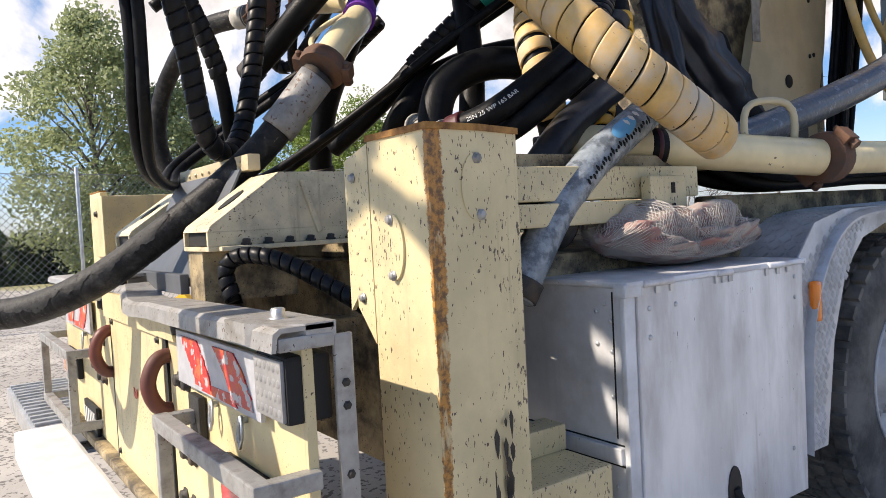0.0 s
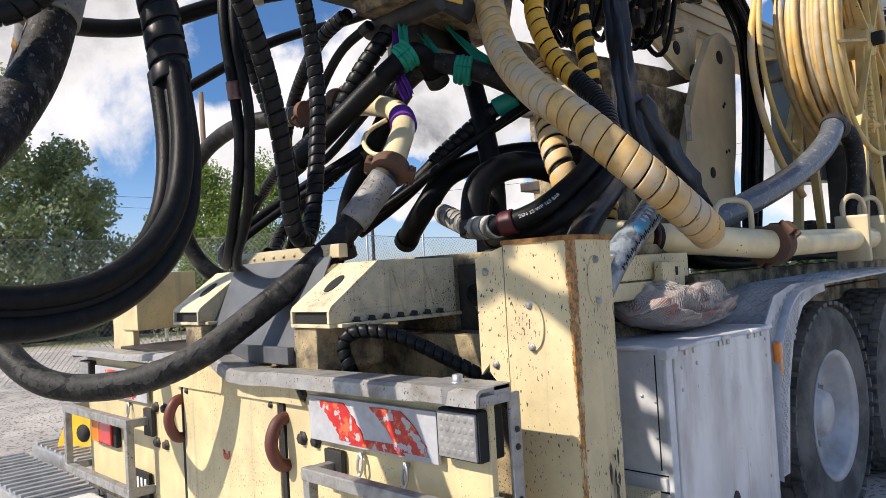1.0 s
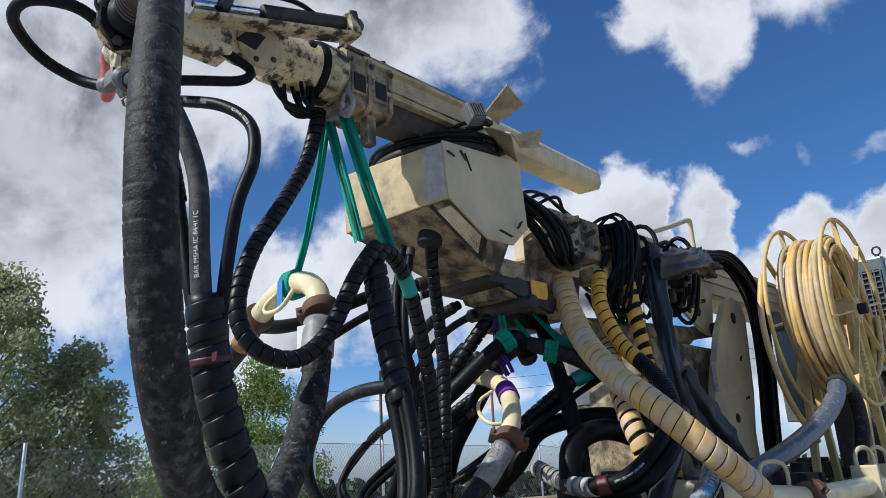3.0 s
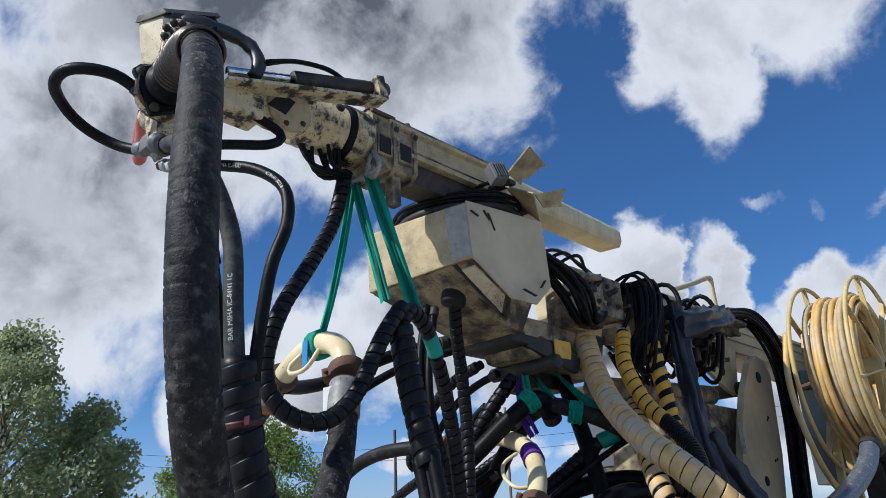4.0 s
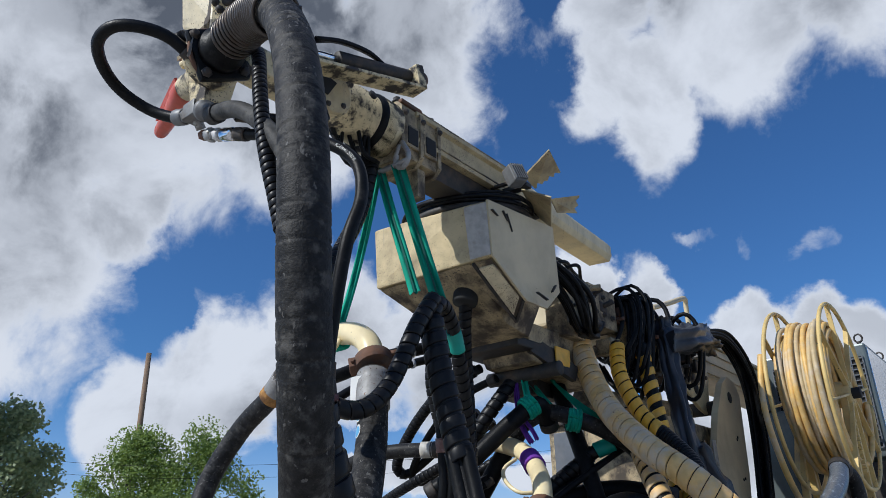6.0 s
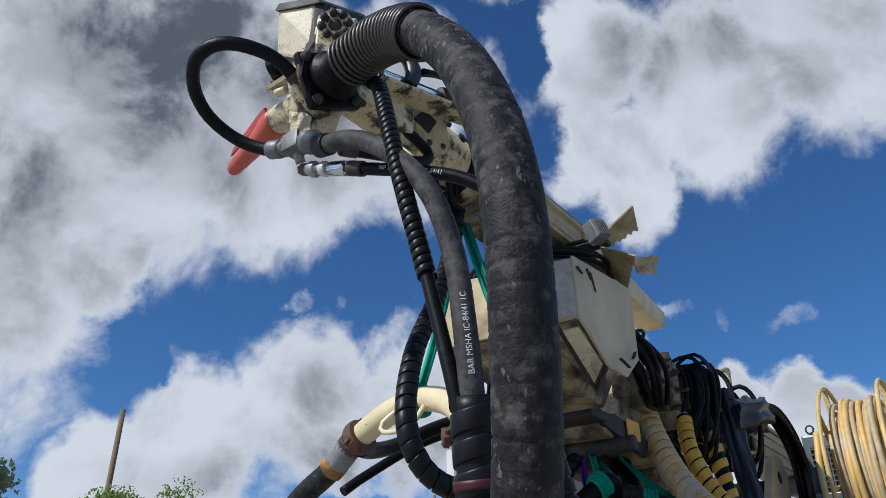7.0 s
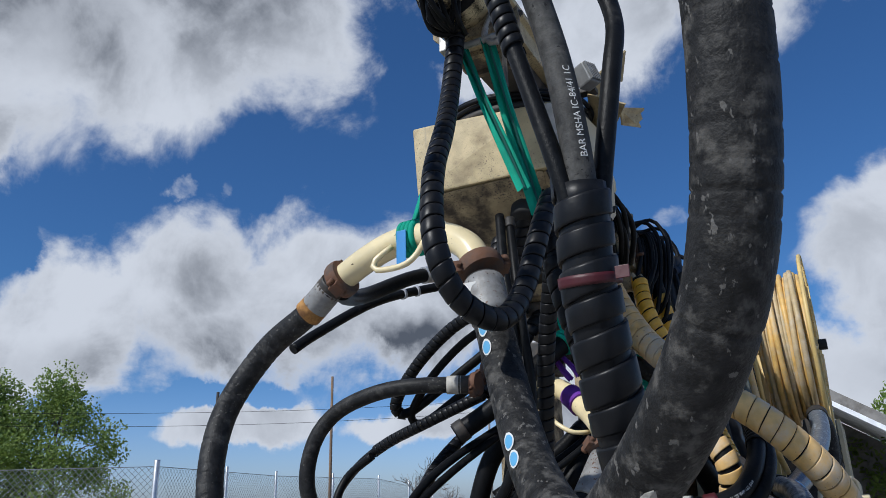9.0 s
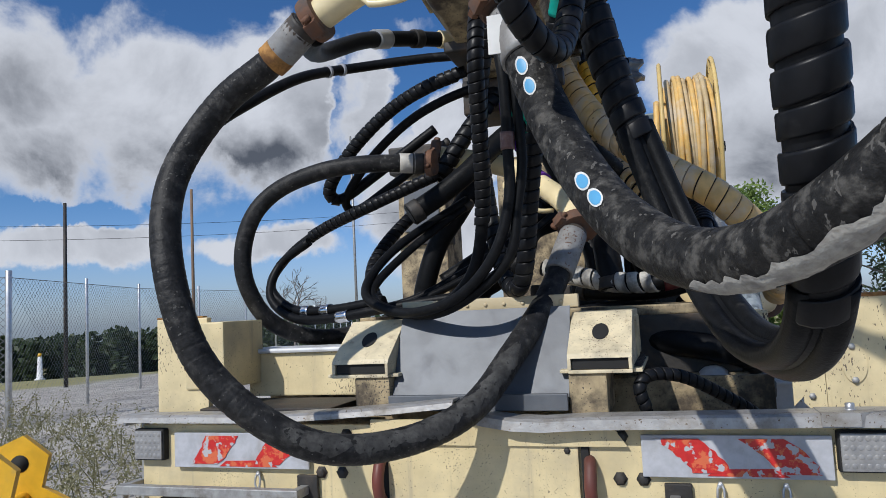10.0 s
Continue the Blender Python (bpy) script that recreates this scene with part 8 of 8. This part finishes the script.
def tree(base, height, spread, leaf, label, seed, clumps=60, leaves=150, size=0.06, low=0.25, name="tree"):
    rng2 = random.Random(seed)
    base = Vector(base)
    t = thing(name, base, label, "tree", "trees behind the fence")
    bm = bmesh.new()
    topp = base + Vector((rng2.uniform(-0.3, 0.3), rng2.uniform(-0.3, 0.3), height * 0.93))
    tr = Line([base, base.lerp(topp, 0.35) + Vector((0.15, 0.05, 0)), base.lerp(topp, 0.7) - Vector((0.1, 0.1, 0)), topp], 0.4)
    tube(bm, tr, 0.028 * height ** 0.75, seg=8, step=0.4, swell=lambda s: max(0.08, 1 - 0.95 * s / tr.length))
    centres = []
    for k in range(clumps):
        f = low + (1 - low) * (k + 0.5) / clumps
        a = k * 2.399 + rng2.uniform(-0.4, 0.4)
        shape = math.sin(math.pi * min(1, max(0.02, (f - low) / (1 - low))) ** 0.75) ** 0.7
        r = spread * shape * rng2.uniform(0.35, 1.05)
        c = base + Vector((math.cos(a) * r, math.sin(a) * r, height * f + rng2.uniform(-0.3, 0.3)))
        centres.append((c, spread * rng2.uniform(0.16, 0.34)))
        root = tr.at(tr.length * max(0.1, f - 0.15))[0]
        if k % 2 == 0:
            limb = Line([root, root.lerp(c, 0.5) + Vector((0, 0, 0.15)), c], 0.3)
            tube(bm, limb, 0.022 * height ** 0.4, seg=5, step=0.3, swell=lambda s: max(0.12, 1 - 0.9 * s / limb.length), cap=False)
    part("trunk", bm, bark, t)
    ob = new("crown", leaf_mesh("crown", centres, leaf, size, leaves, seed + 1))
    ob.parent = t
    ob.matrix_parent_inverse = Matrix.Translation(-t.location)
    tagged(ob, kind="stuff")
    return t


def planted(x, y):
    return (x, y, ground_z(x, y) - 0.1)


tree(planted(-20.2, 3.6), 7.3, 2.5, birch_leaf, "tall grey-green birch behind the fence", 1, 90, 240, 0.07, 0.05, "birch_tree")
tree(planted(-24.0, -1.5), 6.0, 2.2, birch_leaf, "lower grey-green birch behind the fence", 2, 70, 220, 0.07, 0.04, "birch_tree")
tree(planted(-19.6, 5.6), 5.4, 2.1, birch_leaf, "grey-green birch with drooping twigs", 3, 70, 240, 0.07, 0.04, "birch_tree")
tree(planted(-28.0, 14.0), 7.1, 2.8, green_leaf, "bright green leafy tree beyond the fence", 4, 80, 380, 0.068, 0.05, "leafy_tree")
tree(planted(-26.2, 16.0), 7.0, 2.9, green_leaf, "smaller bright green tree beyond the fence", 5, 60, 350, 0.068, 0.05, "leafy_tree")
tree(planted(3.4, 25.0), 5.0, 2.6, green_leaf, "green tree far beyond the truck", 6, 70, 240, 0.09, 0.05, "leafy_tree")
tree(planted(8.0, 27.0), 6.5, 3.2, dark_leaf, "dark green tree far beyond the truck", 7, 60, 240, 0.09, 0.05, "leafy_tree")
bare = thing("bare_tree", (-9.2, 15.5, 0), "small bare leafless tree", "tree", "trees behind the fence")
bm = bmesh.new()
rng = random.Random(8)


def twig(p, d, length, r, depth):
    q = p + d * length
    rod(bm, p, q, r, 5)
    if depth:
        for _ in range(3):
            nd = (d + Vector((rng.gauss(0, 0.5), rng.gauss(0, 0.5), rng.gauss(0.1, 0.35)))).normalized()
            twig(p.lerp(q, rng.uniform(0.55, 1)), nd, length * rng.uniform(0.55, 0.8), r * 0.6, depth - 1)


twig(Vector((-9.2, 15.5, 0)), Vector((0, 0, 1)), 1.2, 0.04, 5)
part("crown", bm, bark, bare)

for (x, y), h, r, mat, label, lean_ in (((-42.2, 21.5), 14.0, 0.21, wood_pole, "tall weathered wooden pole", -0.2), ((-12.5, 10.95), 4.2, 0.05, steel_dark, "dark slim pole beside the fence", 0.0),
                                        ((-12.2, 15.2), 5.1, 0.05, wood_pole, "slim wooden pole in the distance", 0.0), ((-9.5, 20.3), 7.4, 0.05, steel_worn, "thin grey mast in the distance", 0.0)):
    pl = thing("utility_pole", (x, y, ground_z(x, y)), label, "pole")
    part("shaft", lathe(bmesh.new(), (x, y, ground_z(x, y) - 0.1), (x + lean_, y, h), [(0, r), (1, r * 0.75)], 12), mat, pl)
wires = thing("overhead_wire", (-17, 15, 5), "thin drooping overhead wires", "wire")
for z in (4.1, 3.7):
    bm = tube(bmesh.new(), Line([(-30, 6, z + 1.6), (-24, 10, z + 0.5), (-17, 14, z + 0.2), (-12, 20, z + 0.6), (-8, 28, z + 1.6)], 0.5), 0.006, seg=5, step=0.5)
    part("wire", bm, rubber, wires)

# far forest edge
def forest(az0, az1, dist, hgt, seed):
    rng2 = random.Random(seed)
    centres = []
    for k in range(560):
        a = radians(az0 + (az1 - az0) * rng2.random())
        d = dist * rng2.uniform(0.96, 1.1)
        h = hgt * rng2.uniform(0.75, 1.1)
        for j in range(4):
            x, y = -math.sin(a) * d, math.cos(a) * d
            centres.append((Vector((x, y, ground_z(x, y) + h * (j + 0.5) / 4.4)), h * (0.30 - 0.035 * j)))
    return leaf_mesh("forest", centres, dark_leaf, 1.25, 40, seed)


ob = new("forest", forest(5, 64, 260, 15, 20))
tagged(ob, "dark conifer forest edge in the distance", "forest", kind="stuff")
ob = new("hedge", forest(62, 120, 110, 7.0, 21))
tagged(ob, "dark hedge and trees in the distance", "hedge", kind="stuff")

# scrub and weeds by the fence
dry_leaf = leaf_material("dry_weed_leaves", (0.10, 0.11, 0.05), (0.24, 0.22, 0.12))


def weed(cx, cy, stalks, spread, high, seed, label):
    """A clump of thin leaning stalks with small leaves along them."""
    rng2 = random.Random(seed)
    verts, faces = [], []

    def blade(p, u, v):
        i = len(verts)
        verts.extend([p - u, p + v, p + u, p - v])
        faces.append((i, i + 1, i + 2, i + 3))
    for _ in range(stalks):
        base = Vector((cx + rng2.gauss(0, spread), cy + rng2.gauss(0, spread), 0))
        tip = base + Vector((rng2.gauss(0, 0.16), rng2.gauss(0, 0.16), high * rng2.uniform(0.45, 1.1)))
        mid_ = (base + tip) / 2
        blade(mid_, (tip - base) / 2, Vector((0.004, 0.003, 0)))
        for k in range(34):
            f = rng2.random() ** 0.7
            p = base.lerp(tip, f) + Vector((rng2.gauss(0, 0.035), rng2.gauss(0, 0.035), rng2.gauss(0, 0.02))) * (1.3 - 0.6 * f)
            u = Vector((rng2.gauss(0, 1), rng2.gauss(0, 1), rng2.gauss(0, 0.7))).normalized()
            z = rng2.uniform(0.010, 0.024)
            blade(p, u * z, u.orthogonal().normalized() * z * 0.4)
    me = bpy.data.meshes.new("weeds")
    me.from_pydata([tuple(v) for v in verts], [], faces)
    me.materials.append(dry_leaf)
    return tagged(new("weeds", me), label, "weeds", kind="stuff")


weed(-3.5, 2.6, 70, 0.42, 0.42, 31, "dry dusty weeds on the gravel")
weed(-4.6, 3.3, 60, 0.50, 0.40, 32, "dry dusty weeds on the gravel")
weed(-5.6, 2.6, 46, 0.25, 0.95, 33, "tall dry weeds on the gravel")
weed(-6.6, 4.6, 70, 0.60, 0.35, 34, "low dusty weeds on the gravel")
weed(-8.6, 5.4, 60, 0.60, 0.45, 35, "low weeds along the fence")
# yellow machine part and steel ramps standing at the far side
yel = material("yellow_machine_paint", (0.75, 0.42, 0.02), 0.45, dirt=(0.35, 0.25, 0.1), dirt_at=(0.55, 0.8), bump=0.1)
ym = thing("yellow_machine", (-2.6, 0.9, 0), "yellow steel machine attachment on the ground", "machine")
cheek = [(-0.45, 0.0), (0.45, 0.0), (0.44, 0.10), (0.30, 0.16), (0.26, 0.34), (0.12, 0.42), (0.16, 0.60), (0.02, 0.72), (-0.12, 0.66), (-0.16, 0.50), (-0.30, 0.44), (-0.42, 0.22)]
for ox, oy in ((-2.75, 0.6), (-2.95, 1.0)):
    ck = part("side_cheek", bevelled(prism(bmesh.new(), cheek, (ox, oy, 0.02), (0.9, 0.4, 0), (0, 0, 1), 0.05), 0.008), yel, ym)
    bm = bmesh.new()
    for a, b, r in ((0.0, 0.56, 0.05), (-0.18, 0.30, 0.06), (0.10, 0.22, 0.04)):
        c0 = Vector((ox, oy, 0.02)) + Vector((0.914, 0.406, 0)) * a + Vector((0, 0, b))
        lathe(bm, c0 - Vector((-0.406, 0.914, 0)) * 0.028, c0 + Vector((-0.406, 0.914, 0)) * 0.028, [(0, r), (1, r)], 16)
    pieces("cheek_hole", bm, black_void, ck)
for a, z in ((-0.25, 0.16), (0.2, 0.10), (0.02, 0.38)):
    part("cross_tube", rod(bmesh.new(), Vector((-2.7, 0.5, z)) + Vector((0.9, 0.4, 0)) * a, Vector((-3.0, 1.1, z)) + Vector((0.9, 0.4, 0)) * a, 0.04, 16), yel, ym)
rampm = thing("steel_ramps", (-2.6, 0.0, 0), "stack of galvanised steel ramps on the ground", "ramp")
bm = bmesh.new()
for k in range(3):
    box(bm, (-3.4, -0.1 + 0.42 * k, 0.05), (-2.0, 0.28 + 0.42 * k, 0.17 + 0.05 * k), 0.01)
pieces("ramp_body", bm, galvanised, rampm)
bm = bmesh.new()
for k in range(3):
    for j in range(14):
        box(bm, (-3.38 + 0.1 * j, -0.08 + 0.42 * k, 0.17 + 0.05 * k), (-3.34 + 0.1 * j, 0.26 + 0.42 * k, 0.185 + 0.05 * k), 0.002)
pieces("ramp_rung", bm, galvanised, rampm)
cone = thing("traffic_post", (-15.4, 13.0, 0), "small white marker post with a yellow top", "marker")
part("shaft", lathe(bmesh.new(), (-15.4, 13.0, 0), (-15.4, 13.0, 0.62), [(0, 0.13), (0.05, 0.13), (0.08, 0.08), (1, 0.05)], 14), white_paint, cone)
part("cap", lathe(bmesh.new(), (-15.4, 13.0, 0.62), (-15.4, 13.0, 0.70), [(0, 0.055), (1, 0.04)], 14), yel, cone)


# white open-fronted shelter beyond the truck
shelter = thing("storage_shelter", (1.4, 20.0, 0), "white sheet shelter with a dark open front", "shelter")
shelter_white = material("white_shelter_sheet", (0.74, 0.76, 0.78), 0.5, dirt=(0.48, 0.47, 0.45), dirt_at=(0.5, 0.8), dirt_scale=1.5, bump=0.15, bump_scale=40)
shelter_grey = material("grey_shelter_board", (0.20, 0.19, 0.175), 0.7, dirt=(0.11, 0.10, 0.09), dirt_at=(0.45, 0.75), dirt_scale=3, bump=0.2)
SX0, SX1, SZ0, SZ1 = 0.3, 2.85, 4.02, 2.35
slope_u = Vector((SX1 - SX0, 0, SZ1 - SZ0))
mid = Vector(((SX0 + SX1) / 2, 0, (SZ0 + SZ1) / 2))
half = slope_u.length / 2
part("roof", prism(bmesh.new(), [(-half - 0.05, -0.06), (half + 0.08, -0.06), (half + 0.08, 0.06), (-half - 0.05, 0.06)], mid + Vector((0, 22.5, 0)), slope_u, slope_u.cross(Vector((0, -1, 0))), 5.2), shelter_white, shelter)
part("fascia_board", prism(bmesh.new(), [(-half, -0.33), (half, -0.33), (half, -0.064), (-half, -0.064)], mid + Vector((0, 20.05, 0)), slope_u, slope_u.cross(Vector((0, -1, 0))), 0.05), shelter_grey, shelter)
floor_z = ground_z(1.5, 22) - 0.1
part("side_wall", boxed((SX1 - 0.10, 20.1, floor_z), (SX1 - 0.03, 25.0, SZ1 - 0.08), 0.004), shelter_white, shelter)
part("side_wall", boxed((SX0, 20.1, floor_z), (SX0 + 0.07, 25.0, SZ0 - 0.16), 0.004), shelter_grey, shelter)
part("back_wall", prism(bmesh.new(), [(SX0 + 0.08, floor_z), (SX1 - 0.11, floor_z), (SX1 - 0.11, SZ1 - 0.02), (SX0 + 0.08, SZ0 - 0.16)], (0, 24.9, 0), (1, 0, 0), (0, 0, 1), 0.08), shelter_grey, shelter)
part("post", boxed((SX1 - 0.12, 20.0, floor_z), (SX1 - 0.02, 20.09, SZ1 - 0.10), 0.006), shelter_white, shelter)
